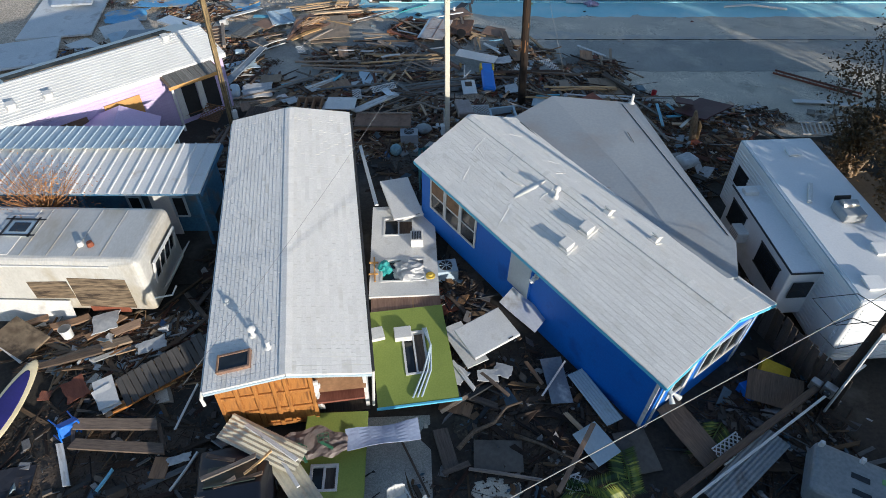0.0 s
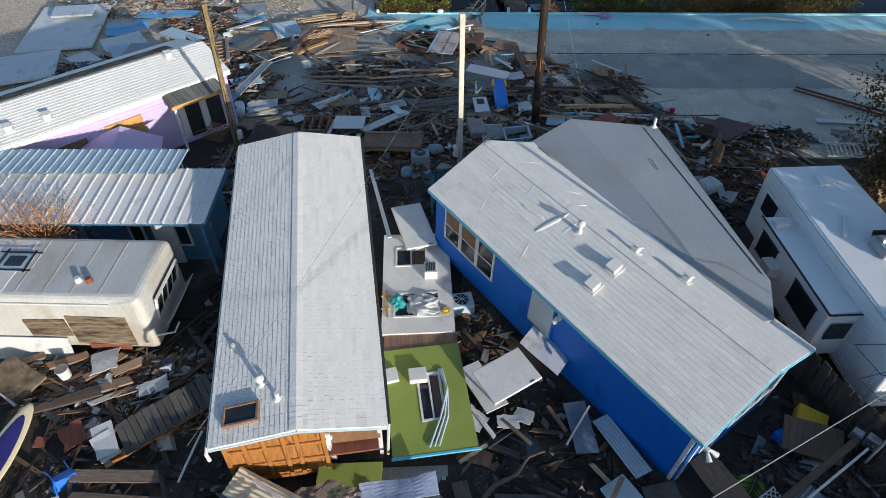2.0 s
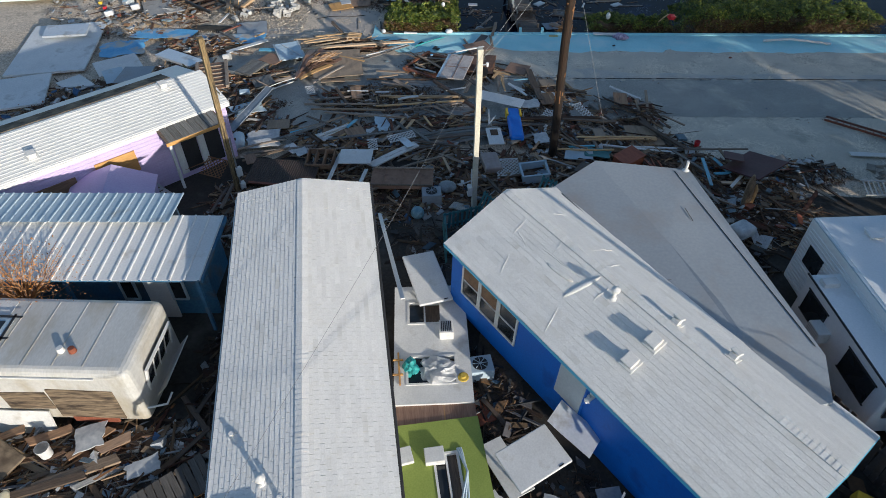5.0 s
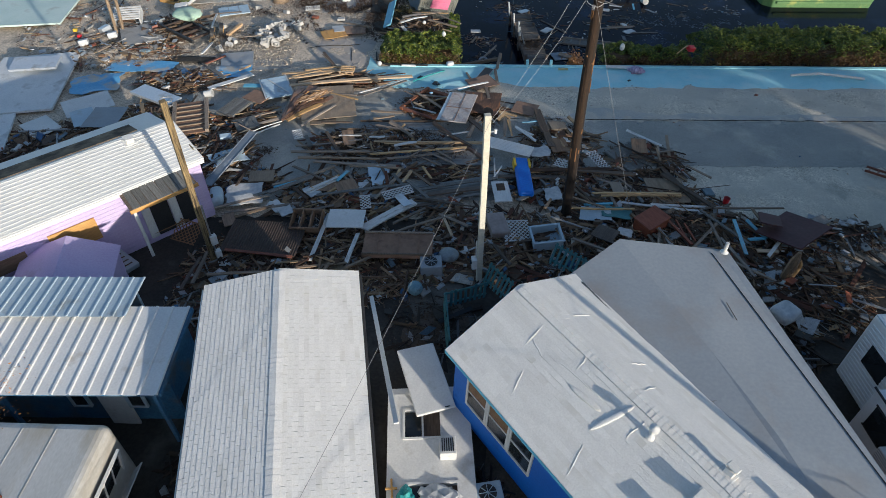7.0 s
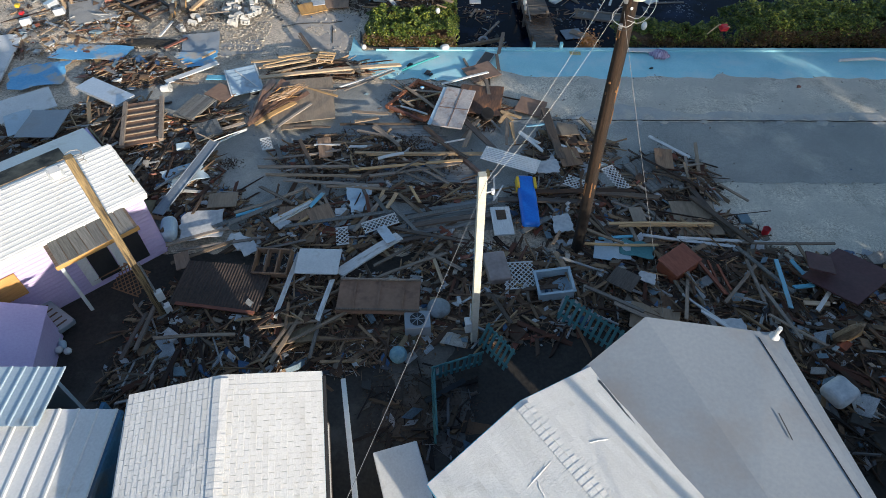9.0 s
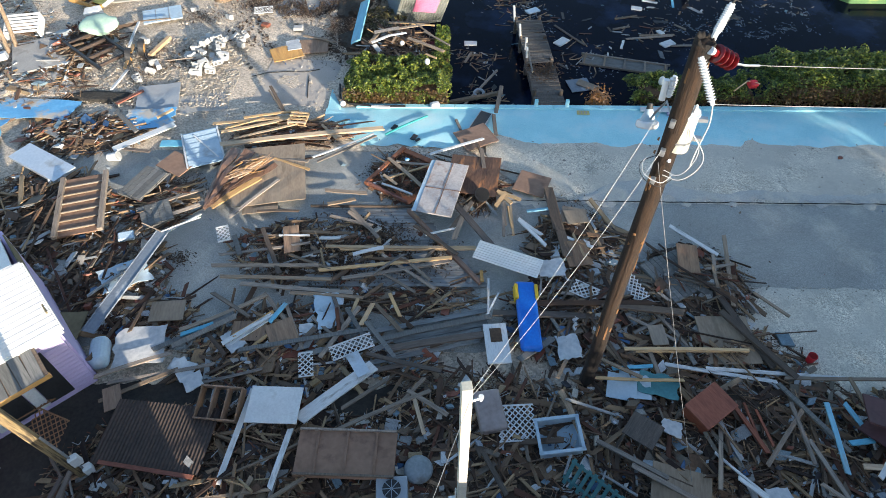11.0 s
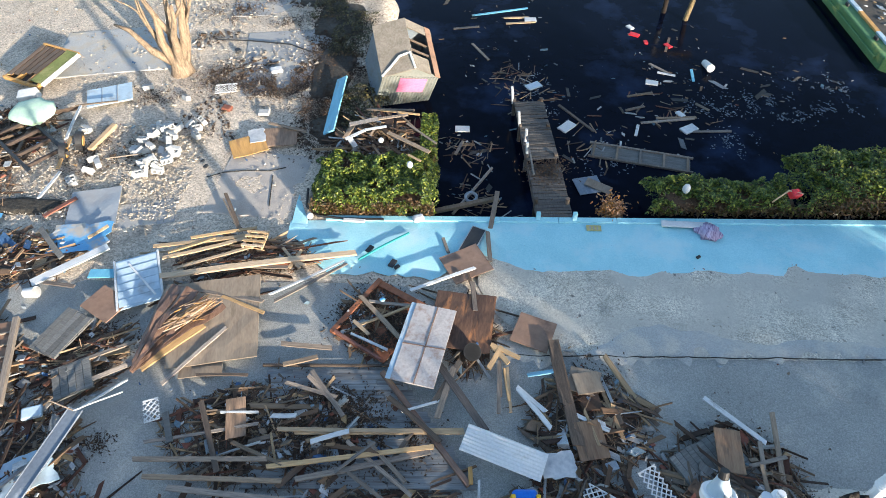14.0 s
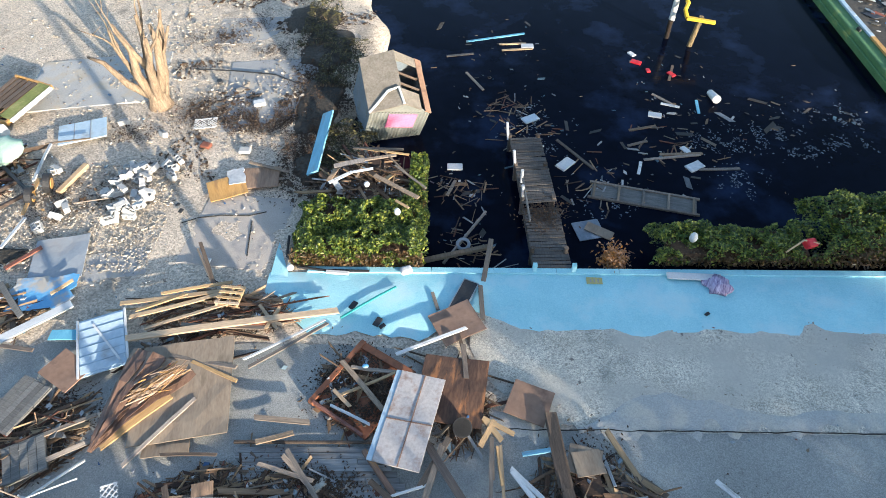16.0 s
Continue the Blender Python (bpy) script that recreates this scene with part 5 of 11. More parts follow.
def branchy(name, x, y, label, height, seed, limbs, leaves, leaf_mat, spread=0.5, r0=0.16, bark="bark", leaf_size=0.08, gnarl=0.16, twigs=0.75):
    """A tapered trunk with limbs and a ragged crown of small leaves."""
    rng = random.Random(seed)
    t = thing(name, pose(x, y, -0.1), label, "tree")
    tips = []

    def limb(p, d, ln, r, depth):
        pts, rad = [p], [r]
        for k in range(1, 6):
            d = (d + Vector((rng.gauss(0, gnarl), rng.gauss(0, gnarl), 0.05))).normalized()
            p = p + d * ln / 5
            pts.append(p), rad.append(max(0.006, r * (1 - 0.15 * k)))
            if depth < 2 and k >= 2 and rng.random() < twigs:
                limb(p, (d + Vector((rng.gauss(0, spread), rng.gauss(0, spread), rng.uniform(0, 0.3)))).normalized(), ln * rng.uniform(0.4, 0.65), rad[-1] * 0.65, depth + 1)
            if depth >= 1:
                tips.append(p)
        part("trunk" if depth == 0 else "limb", tube(pts, rad, 8 if depth == 0 else 5), bark, t, "", None, True)

    for k in range(limbs):
        a = rng.uniform(0, 6.28)
        tilt = spread * rng.uniform(0.1, 0.75)
        limb(Vector((0.12 * math.cos(a), 0.12 * math.sin(a), 0)), Vector((math.cos(a) * tilt, math.sin(a) * tilt, 1)).normalized(), height * rng.uniform(0.7, 1.0), r0 * rng.uniform(0.6, 1), 0)
    if leaves:
        def where(r):
            c = r.choice(tips)
            return (c.x + r.gauss(0, 0.28), c.y + r.gauss(0, 0.28), max(0.1, c.z + r.gauss(0, 0.22)))
        v, f = leaf_cloud(leaves, where, leaf_size, seed + 1, 1.0)
        ob = new("crown", mesh_arrays("crown", v, f, leaf_mat))
        ob.parent = t
    return t


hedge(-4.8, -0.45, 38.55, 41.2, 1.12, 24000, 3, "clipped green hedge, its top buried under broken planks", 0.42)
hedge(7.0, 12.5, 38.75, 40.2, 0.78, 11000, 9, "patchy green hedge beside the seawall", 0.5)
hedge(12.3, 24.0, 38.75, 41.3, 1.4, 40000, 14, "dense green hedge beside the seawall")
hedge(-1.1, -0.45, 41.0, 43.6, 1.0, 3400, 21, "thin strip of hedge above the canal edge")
hedge(-4.7, -2.6, 43.2, 46.2, 0.4, 1900, 23, "low dark weeds beside the sunken shed", 0.6, "weed", False)
hedge(-5.6, -3.6, 48.6, 52.6, 0.45, 1900, 24, "low dark weeds along the canal bank", 0.6, "weed", False)
hedge(-6.9, -5.2, 52.0, 56.5, 0.45, 1600, 25, "low dark weeds along the canal bank", 0.6, "weed", False)
tree = branchy("dead_tree", -11.9, 47.4, "bare bleached tree with many thick broken upright limbs", 4.4, 4, 7, 0, "leaf", 0.24, 0.27, gnarl=0.16, twigs=0.3)
part("root_bole", tube([(0, 0, -0.2), (0.02, 0, 0.25), (0.0, 0.05, 0.8), (-0.05, 0.05, 1.3)], [0.62, 0.46, 0.38, 0.22], 14), "bark", tree, "gnarled pale root bole", None, True)
for pts, rad in (([(-0.2, 0, 0.5), (-0.9, -0.2, 1.2), (-1.7, 0.1, 2.0), (-2.3, 0.2, 2.2)], [0.2, 0.15, 0.1, 0.05]), ([(0.1, 0, 0.5), (0.5, 0.1, 1.5), (0.75, 0.2, 2.9), (0.7, 0.2, 3.6)], [0.24, 0.2, 0.15, 0.06]),
                 ([(-0.1, -0.1, 0.4), (-0.35, -0.2, 1.6), (-0.3, 0.0, 2.6), (-0.75, 0.2, 3.6)], [0.22, 0.18, 0.14, 0.05])):
    part("limb", tube(pts, rad, 8), "bark", tree, "", None, True)
branchy("roadside_tree", 16.2, 20.6, "dense brown and green tree behind the travel trailer", 3.0, 11, 4, 4500, "leafdry", 0.8, 0.12)
branchy("roadside_tree", 16.4, 16.8, "brown and green tree behind the travel trailer", 3.6, 12, 4, 7000, "leafdry", 0.9, 0.12)
branchy("roadside_tree", 18.6, 23.4, "storm-stripped brown tree beside the road", 3.6, 13, 4, 1500, "leafdry", 0.9, 0.12)
# unseen trees added right of the view to cast shade over the road
for k, (x, y, h) in enumerate(((17.3, 11.6, 4.6), (21.5, 21.3, 4.6), (22.8, 23.8, 5.0), (20.3, 18.5, 5.0), (20.7, 16.8, 5.5), (24.0, 20.5, 5.5), (27.5, 17.0, 6.0), (31.5, 19.0, 6.0), (36.0, 17.5, 6.5))):
    branchy("roadside_tree", x, y, "unseen tall leafy tree added to shade the road", h, 30 + k, 5, 5500, "leaf", 0.8, 0.18, leaf_size=0.13)


# ---- wreckage: heaps ----
def ramp_mat(name, colours, rough=0.85, bump=0.4, single_pieces=False):
    m = mat(name, (0.5, 0.5, 0.5), (1.0, 1.0, 1.0), rough, 1.5, 9, bump, stretch=(4, 4, 4))
    n, l = m.node_tree.nodes, m.node_tree.links
    b = n["Principled BSDF"]
    old = b.inputs["Base Color"].links[0].from_socket
    g = n.new("ShaderNodeObjectInfo" if single_pieces else "ShaderNodeNewGeometry")
    r = n.new("ShaderNodeValToRGB")
    r.color_ramp.interpolation = 'CONSTANT'
    for k, c in enumerate(colours):
        e = r.color_ramp.elements[0] if k == 0 else r.color_ramp.elements.new(k / len(colours))
        e.position, e.color = k / len(colours), (*c, 1)
    l.new(g.outputs["Random" if single_pieces else "Random Per Island"], r.inputs[0])
    x = n.new("ShaderNodeMix")
    x.data_type, x.blend_type = 'RGBA', 'MULTIPLY'
    x.inputs[0].default_value = 1.0
    l.new(old, x.inputs[6]), l.new(r.outputs[0], x.inputs[7])
    l.new(x.outputs[2], b.inputs["Base Color"])
    return m


BROWN = [(0.045, 0.024, 0.015), (0.10, 0.057, 0.033), (0.18, 0.105, 0.058), (0.24, 0.155, 0.09), (0.14, 0.092, 0.06), (0.30, 0.20, 0.12), (0.07, 0.04, 0.025), (0.20, 0.155, 0.115), (0.38, 0.25, 0.135), (0.14, 0.055, 0.03)]
M["heapwood"] = ramp_mat("heap_of_mixed_wood", [tuple(v * 1.3 for v in c) for c in BROWN] + BROWN[:4] + [(0.42, 0.30, 0.17), (0.5, 0.5, 0.49)])
M["heapdark"] = ramp_mat("heap_of_dark_wood", [tuple(v * 1.1 for v in c) for c in BROWN] + [(0.2, 0.17, 0.13), (0.4, 0.4, 0.39)])
ORANGE = [(0.27, 0.135, 0.055), (0.20, 0.10, 0.045), (0.32, 0.18, 0.08), (0.14, 0.07, 0.035), (0.23, 0.18, 0.12), (0.11, 0.065, 0.04), (0.30, 0.22, 0.13), (0.06, 0.04, 0.03), (0.32, 0.33, 0.35)]
M["heaporange"] = ramp_mat("heap_of_orange_boards", ORANGE)
# heap browns scaled down to put the yard's shade into the colour
M["heapshaded"] = ramp_mat("heap_of_shade_darkened_wood", [tuple(v * 0.3 for v in c) for c in BROWN] + [(0.03, 0.035, 0.04), (0.09, 0.085, 0.08), (0.16, 0.16, 0.16)])
M["heaplight"] = ramp_mat("heap_of_dry_wood", [tuple(min(0.6, v * 1.55) for v in c) for c in BROWN] + [(0.5, 0.36, 0.2), (0.58, 0.58, 0.56)])
M["rubbish"] = ramp_mat("mixed_small_rubbish", [(0.6, 0.6, 0.59), (0.5, 0.52, 0.54), (0.66, 0.66, 0.66), (0.2, 0.28, 0.33), (0.35, 0.33, 0.3), (0.2, 0.15, 0.1), (0.12, 0.08, 0.05), (0.3, 0.3, 0.29), (0.05, 0.05, 0.06), (0.55, 0.5, 0.42),
                                                (0.38, 0.42, 0.45), (0.06, 0.13, 0.26), (0.4, 0.26, 0.12), (0.28, 0.09, 0.05), (0.6, 0.6, 0.6)], 0.6, 0.15)
# rubbish in darker tones, the yard's shade painted in
M["rubbishdark"] = ramp_mat("shade_darkened_rubbish", [(0.30, 0.30, 0.30), (0.10, 0.10, 0.11), (0.04, 0.035, 0.03), (0.07, 0.12, 0.17), (0.15, 0.12, 0.09), (0.06, 0.04, 0.03), (0.2, 0.2, 0.2), (0.16, 0.09, 0.04)], 0.7, 0.2)
M["flotsam"] = ramp_mat("floating_scraps", [(0.10, 0.075, 0.05), (0.05, 0.04, 0.03), (0.17, 0.13, 0.09), (0.34, 0.34, 0.34), (0.07, 0.06, 0.05), (0.12, 0.13, 0.14), (0.03, 0.03, 0.03), (0.08, 0.15, 0.2), (0.2, 0.12, 0.06), (0.5, 0.5, 0.49)], 0.7, 0.2)
M["foam"] = ramp_mat("scum_flecks", [(0.10, 0.13, 0.17), (0.16, 0.19, 0.23), (0.07, 0.09, 0.13), (0.24, 0.27, 0.30)], 0.6, 0.1)
M["stones"] = ramp_mat("limestone_pebbles", [(0.44, 0.39, 0.32), (0.56, 0.50, 0.41), (0.36, 0.32, 0.265), (0.62, 0.56, 0.47), (0.28, 0.255, 0.22)], 0.95, 0.5)

BLOCKED = [((-4.6, 13.9), (-1.63, 10.1), 5.3, 2.1), ((3.8, 14.3), (-6.3, 8.43), 5.4, 2.3), ((5.4, 17.0), (-1.5, 8.5), 3.6, 1.9), ((11.3, 14.9), (-0.55, 7.6), 4.0, 1.8),
           ((-12.4, 14.2), (1, 0), 3.7, 1.4), ((-12.0, 18.0), (1, 0), 4.2, 1.9), ((-14.9, 23.6), (-5.27, -4.83), 5.6, 2.0), ((-1.2, 13.8), (-0.5, 4), 4.2, 1.0)]


def blocked(x, y):
    for (cx, cy), (dx, dy), a, b in BLOCKED:
        n = math.hypot(dx, dy)
        u, v = ((x - cx) * dx + (y - cy) * dy) / n, ((x - cx) * dy - (y - cy) * dx) / n
        if abs(u) < a and abs(v) < b:
            return True
    return y > 38.2 and x > bank(y) - 0.5


def bar_arrays(items):
    """Verts and faces of many boxes: (centre, length, width, thickness, yaw, pitch, roll)."""
    verts, faces = [], []
    for c, ln, w, th, yaw, pitch, roll in items:
        q = Euler((pitch, roll, yaw)).to_matrix()
        b = len(verts)
        skew = (hash((round(c[0], 2), round(c[1], 2))) % 100 / 100 - 0.5) * min(w, 0.2)
        for sy in (-1, 1):
            for sx, sz in ((-1, -1), (1, -1), (1, 1), (-1, 1)):
                verts.append(Vector(c) + q @ Vector((sx * w / 2, sy * ln / 2 + sx * skew, sz * th / 2)))
        faces += [(b, b + 1, b + 2, b + 3), (b + 7, b + 6, b + 5, b + 4), (b, b + 4, b + 5, b + 1), (b + 1, b + 5, b + 6, b + 2), (b + 2, b + 6, b + 7, b + 3), (b + 3, b + 7, b + 4, b)]
    return verts, faces


def heap(x, y, rx, ry, h, planks, bits, material="heapwood", aim=0.0, stray=1.2, seed=1, long=1.0, mound=True, turn=0.0, soil="mulch"):
    """A heap of broken boards over an ellipse, on a low mound of rotten litter, with small rubbish between."""
    rng = random.Random(seed * 77 + 5)
    planks = int(planks * 0.66)
    ct, st = math.cos(radians(turn)), math.sin(radians(turn))

    def place(k=1.0):
        for _ in range(30):
            a, r = rng.uniform(0, 6.283), math.sqrt(rng.random()) * k
            u, v = math.cos(a) * r, math.sin(a) * r
            px, py = x + u * rx * ct - v * ry * st, y + u * rx * st + v * ry * ct
            if not blocked(px, py):
                lump = 0.65 + 0.7 * noise.noise(Vector((px * 0.8, py * 0.8, seed)))
                return px, py, max(0.03, h * lump * (1 - (r / max(k, 1)) ** 2 * 0.85))
        return None

    items = []
    for _ in range(planks):
        p = place()
        if p:
            ln = min(3.6, rng.lognormvariate(-0.15, 0.6)) * long
            w = rng.choice((0.03, 0.04, 0.05, 0.06, 0.08, 0.09, 0.12, 0.16))
            items.append(((p[0], p[1], 0.05 + p[2] * rng.uniform(0.35, 1.05)), ln, w, rng.choice((0.02, 0.03, 0.04, 0.05)), radians(aim) + math.pi / 2 + rng.gauss(0, stray), rng.gauss(0, 0.11), rng.gauss(0, 0.35)))
    for _ in range(planks // 30):
        p = place()
        if p:
            s = rng.uniform(0.2, 0.55)
            items.append(((p[0], p[1], 0.06 + p[2] * rng.uniform(0.5, 1.0)), s * rng.uniform(0.8, 1.6), s, 0.02, rng.uniform(0, 6.28), rng.gauss(0, 0.16), rng.gauss(0, 0.16)))
    items.sort(key=lambda it: -it[1] * it[2])
    own = thing("wreckage_heap", pose(x, y, 0), "heap of broken grey and brown boards and splinters", "debris heap")
    for k, (c, ln, w, th, yaw, pitch, roll) in enumerate(items[:HEAP_BOARDS]):
        size = Matrix.Diagonal((w, ln, th, 1))
        piece("board", BOARD[material][k % 4], own, Matrix.Translation((c[0] - x, c[1] - y, c[2])) @ Euler((pitch, roll, yaw)).to_matrix().to_4x4() @ size)
    v, f = bar_arrays(items[HEAP_BOARDS:])
    if v:
        tagged(new("small_boards", mesh_arrays("small_boards", v, f, material)), "small broken boards of the heap", "debris", kind="stuff")
    items = []
    for _ in range(bits):
        p = place(1.08)
        if p:
            s = min(0.4, rng.lognormvariate(-2.45, 0.6))
            items.append(((p[0], p[1], 0.05 + p[2] * rng.uniform(0.5, 1.05)), s * rng.uniform(0.8, 2.2), s, rng.choice((0.012, 0.02, 0.05, s * 0.5)), rng.uniform(0, 6.28), rng.gauss(0, 0.3), rng.gauss(0, 0.3)))
    v, f = bar_arrays(items)
    tagged(new("small_rubbish", mesh_arrays("small_rubbish", v, f, "rubbishdark" if material == "heapshaded" else "rubbish")), "small white, blue and brown household rubbish", "debris", kind="stuff")
    items = []
    for _ in range(planks * 6):
        p = place(1.05)
        if p:
            items.append(((p[0], p[1], 0.03 + p[2] * rng.uniform(0.3, 0.9)), rng.uniform(0.08, 0.6), rng.uniform(0.008, 0.03), rng.uniform(0.006, 0.02), rng.uniform(0, 6.28), rng.gauss(0, 0.2), rng.gauss(0, 0.3)))
    v, f = bar_arrays(items)
    tagged(new("splinters", mesh_arrays("splinters", v, f, "heapshaded" if material == "heapshaded" else ("heapdark" if material == "heapdark" else "heapwood"))), "fine splinters and twigs", "debris", kind="stuff")
    def flake(r):
        p = place(1.02)
        return p and (p[0], p[1], 0.04 + p[2] * rng.uniform(0.55, 0.92))

    v, f = leaf_cloud(int(rx * ry * (260 if material == "heapshaded" else 130)), flake, 0.038, seed + 300, 0.45)
    tagged(new("leaf_litter", mesh_arrays("leaf_litter", v, f, "brownveg")), "matted brown leaves and seaweed in the wreckage", "litter", kind="stuff")
    if mound:
        bm = bmesh.new()
        rings = []
        for j in range(9):
            ring = []
            for i in range(36):
                a, r = i / 36 * 6.283, (j + 1) / 9 * 0.82
                wob = 1 + 0.16 * noise.noise(Vector((math.cos(a) * 1.6, math.sin(a) * 1.6, seed * 1.3)))
                u, vv = math.cos(a) * r * wob, math.sin(a) * r * wob
                px, py = x + u * rx * ct - vv * ry * st, y + u * rx * st + vv * ry * ct
                z = max(-0.06, h * 0.55 * (0.6 + 0.8 * noise.noise(Vector((px * 0.8, py * 0.8, seed)))) * (1 - r * r)) if j < 8 else -0.08
                ring.append(bm.verts.new((px, py, z + 0.015)))
            rings.append(ring)
        c = bm.verts.new((x, y, h * 0.4))
        for i in range(36):
            bm.faces.new((c, rings[0][i], rings[0][(i + 1) % 36]))
            for j in range(8):
                bm.faces.new((rings[j][i], rings[j + 1][i], rings[j + 1][(i + 1) % 36], rings[j][(i + 1) % 36]))
        single("litter_mound" if soil == "mulch" else "rubble_mound", bm, soil, Matrix(), "dark mound of rotten litter and mud" if soil == "mulch" else "low mound of pale sand and rubble", "debris", kind="stuff", smooth=True)


M["mulch"] = mat("rotten_litter", (0.045, 0.034, 0.025), (0.12, 0.09, 0.066), 0.95, 1.5, 16, 1.0, stain=(0.12, 0.10, 0.08), stain_scale=1.3)

HEAP_BOARDS = 90
BOARD = {}
for key, hues in (("heapwood", [tuple(v * 0.95 for v in c) for c in BROWN] + BROWN[:4] + [(0.42, 0.30, 0.17), (0.5, 0.5, 0.49)]), ("heapdark", [tuple(v * 0.76 for v in c) for c in BROWN] + [(0.2, 0.17, 0.13), (0.4, 0.4, 0.39)]),
                  ("heaplight", [tuple(min(0.6, v * 1.55) for v in c) for c in BROWN] + [(0.5, 0.36, 0.2)]), ("heaporange", ORANGE), ("heapshaded", [tuple(v * 0.3 for v in c) for c in BROWN] + [(0.03, 0.035, 0.04), (0.16, 0.16, 0.16)])):
    M[key + "board"] = ramp_mat(key + "_board", hues, single_pieces=True)
    M[key + "board"].node_tree.nodes["Mapping"].inputs["Scale"].default_value = (1.5, 0.8, 1)
    BOARD[key] = []
    for k in range(4):
        bm = bmesh.new()
        ends = []
        for j in range(4):
            s, skew, lift = j / 3 - 0.5, (random.uniform(-0.25, 0.25) * 0.2 if j in (0, 3) else 0), random.uniform(-0.25, 0.25) if j in (1, 2) else 0
            ends.append([bm.verts.new((sx * random.uniform(0.42, 0.5), s + sx * skew, sz * 0.5 + lift)) for sx, sz in ((-1, -1), (1, -1), (1, 1), (-1, 1))])
        for a, b in zip(ends, ends[1:]):
            for i in range(4):
                bm.faces.new((a[i], b[i], b[(i + 1) % 4], a[(i + 1) % 4]))
        bm.faces.new(ends[0]), bm.faces.new(ends[-1][::-1])
        bmesh.ops.recalc_face_normals(bm, faces=bm.faces)
        BOARD[key].append(mesh_of("board", bm, key + "board"))

# the belt behind the houses, then the road, the lumber and the far lots
heap(-5.5, 23.2, 4.6, 2.0, 0.55, 620, 200, "heapwood", 10, 1.0, 1)
heap(-8.6, 21.4, 1.6, 2.2, 0.5, 200, 90, "heapdark", 60, 1.0, 2)
heap(0.8, 24.2, 3.4, 1.9, 0.5, 420, 220, "heapwood", 20, 1.1, 3)
heap(6.8, 24.6, 4.2, 2.2, 0.6, 560, 260, "heapdark", -35, 0.9, 4)
heap(10.6, 22.6, 2.6, 2.4, 0.7, 330, 260, "heapdark", -40, 0.9, 5)
heap(12.6, 24.9, 2.8, 1.0, 0.35, 120, 160, "heapdark", -20, 1.1, 6)
heap(-4.9, 26.9, 2.7, 1.45, 0.42, 340, 260, "heapwood", 38, 0.8, 7)
heap(-9.2, 27.9, 1.2, 1.0, 0.3, 110, 60, "heapwood", 38, 0.6, 42)
heap(-1.6, 26.4, 1.0, 0.5, 0.2, 50, 40, "heapwood", 20, 0.8, 8)
heap(-4.3, 30.6, 3.0, 1.4, 0.32, 300, 150, "heapwood", 5, 0.95, 9)
heap(-1.6, 28.7, 2.2, 0.5, 0.2, 80, 40, "heapwood", 3, 0.4, 10, 1.3)
heap(3.3, 28.0, 1.9, 1.6, 0.5, 260, 160, "heapdark", 30, 1.2, 11)
heap(3.9, 31.0, 1.6, 1.4, 0.35, 150, 70, "heapwood", -40, 1.1, 12)
heap(7.2, 29.2, 1.7, 1.7, 0.55, 190, 60, "heapdark", -50, 0.8, 13)
heap(6.6, 26.8, 3.0, 1.2, 0.4, 240, 120, "heapwood", -10, 0.9, 14)
heap(-2.0, 34.0, 1.0, 1.0, 0.42, 280, 110, "heapwood", -40, 0.9, 15, 0.8)
heap(0.6, 33.6, 0.9, 1.3, 0.35, 60, 20, "heapdark", -60, 0.8, 16)
heap(-7.6, 34.4, 1.1, 1.4, 0.3, 60, 20, "heapwood", 40, 0.5, 17)
heap(-6.6, 36.6, 2.2, 0.8, 0.4, 110, 20, "heaplight", 8, 0.3, 18, 1.2, False)
heap(-10.4, 32.6, 1.2, 1.2, 0.4, 90, 40, "heapwood", 25, 0.6, 19)
heap(-11.2, 29.2, 2.0, 2.0, 0.4, 190, 120, "heapdark", 40, 1.1, 20)
heap(-14.8, 31.6, 3.0, 2.6, 0.6, 340, 170, "heapwood", 30, 1.1, 21)
heap(-18.5, 29.5, 3.2, 2.8, 0.6, 300, 200, "heapwood", 30, 1.1, 22)
heap(-14.6, 36.4, 2.4, 1.2, 0.4, 130, 130, "heapwood", 35, 0.8, 23)
heap(-18.9, 39.4, 3.2, 1.8, 0.5, 70, 150, "heaplight", 30, 1.2, 24, soil="sand")
heap(-17.2, 42.6, 1.5, 2.2, 0.6, 130, 120, "heapdark", 30, 1.2, 25)
heap(-22.6, 43.0, 3.4, 4.0, 0.35, 45, 110, "heaplight", 30, 1.2, 26, soil="sand")
heap(-2.45, 42.2, 1.75, 1.5, 1.05, 420, 150, "heapwood", -45, 0.7, 27, 1.1, True)
heap(-14.0, 27.6, 1.6, 1.2, 0.5, 120, 60, "heapdark", 40, 0.8, 28)
# yard between and before the houses
heap(-8.8, 11.6, 2.8, 1.5, 0.4, 260, 210, "heapdark", 25, 0.9, 31)
heap(-10.7, 12.0, 2.2, 0.8, 0.4, 150, 30, "heaporange", 25, 0.5, 41)
heap(-8.6, 8.0, 3.6, 2.2, 0.18, 110, 110, "heapshaded", 20, 1.2, 32)
heap(-7.3, 15.5, 0.8, 3.6, 0.35, 110, 60, "heapshaded", 70, 1.0, 33)
heap(2.6, 9.6, 2.2, 2.2, 0.22, 110, 140, "heapshaded", 20, 1.2, 34)
heap(0.6, 14.6, 0.9, 3.4, 0.25, 80, 60, "heapshaded", 60, 1.0, 35)
heap(-1.4, 20.4, 1.6, 1.6, 0.2, 50, 30, "heapshaded", 60, 1.1, 36)
heap(8.6, 9.0, 2.2, 2.4, 0.3, 150, 110, "heapshaded", -30, 1.2, 37)
heap(2.0, 6.6, 4.0, 1.4, 0.12, 70, 80, "heapshaded", 10, 1.2, 38)
heap(9.4, 5.8, 3.0, 1.8, 0.2, 110, 90, "heapshaded", 30, 1.2, 39)
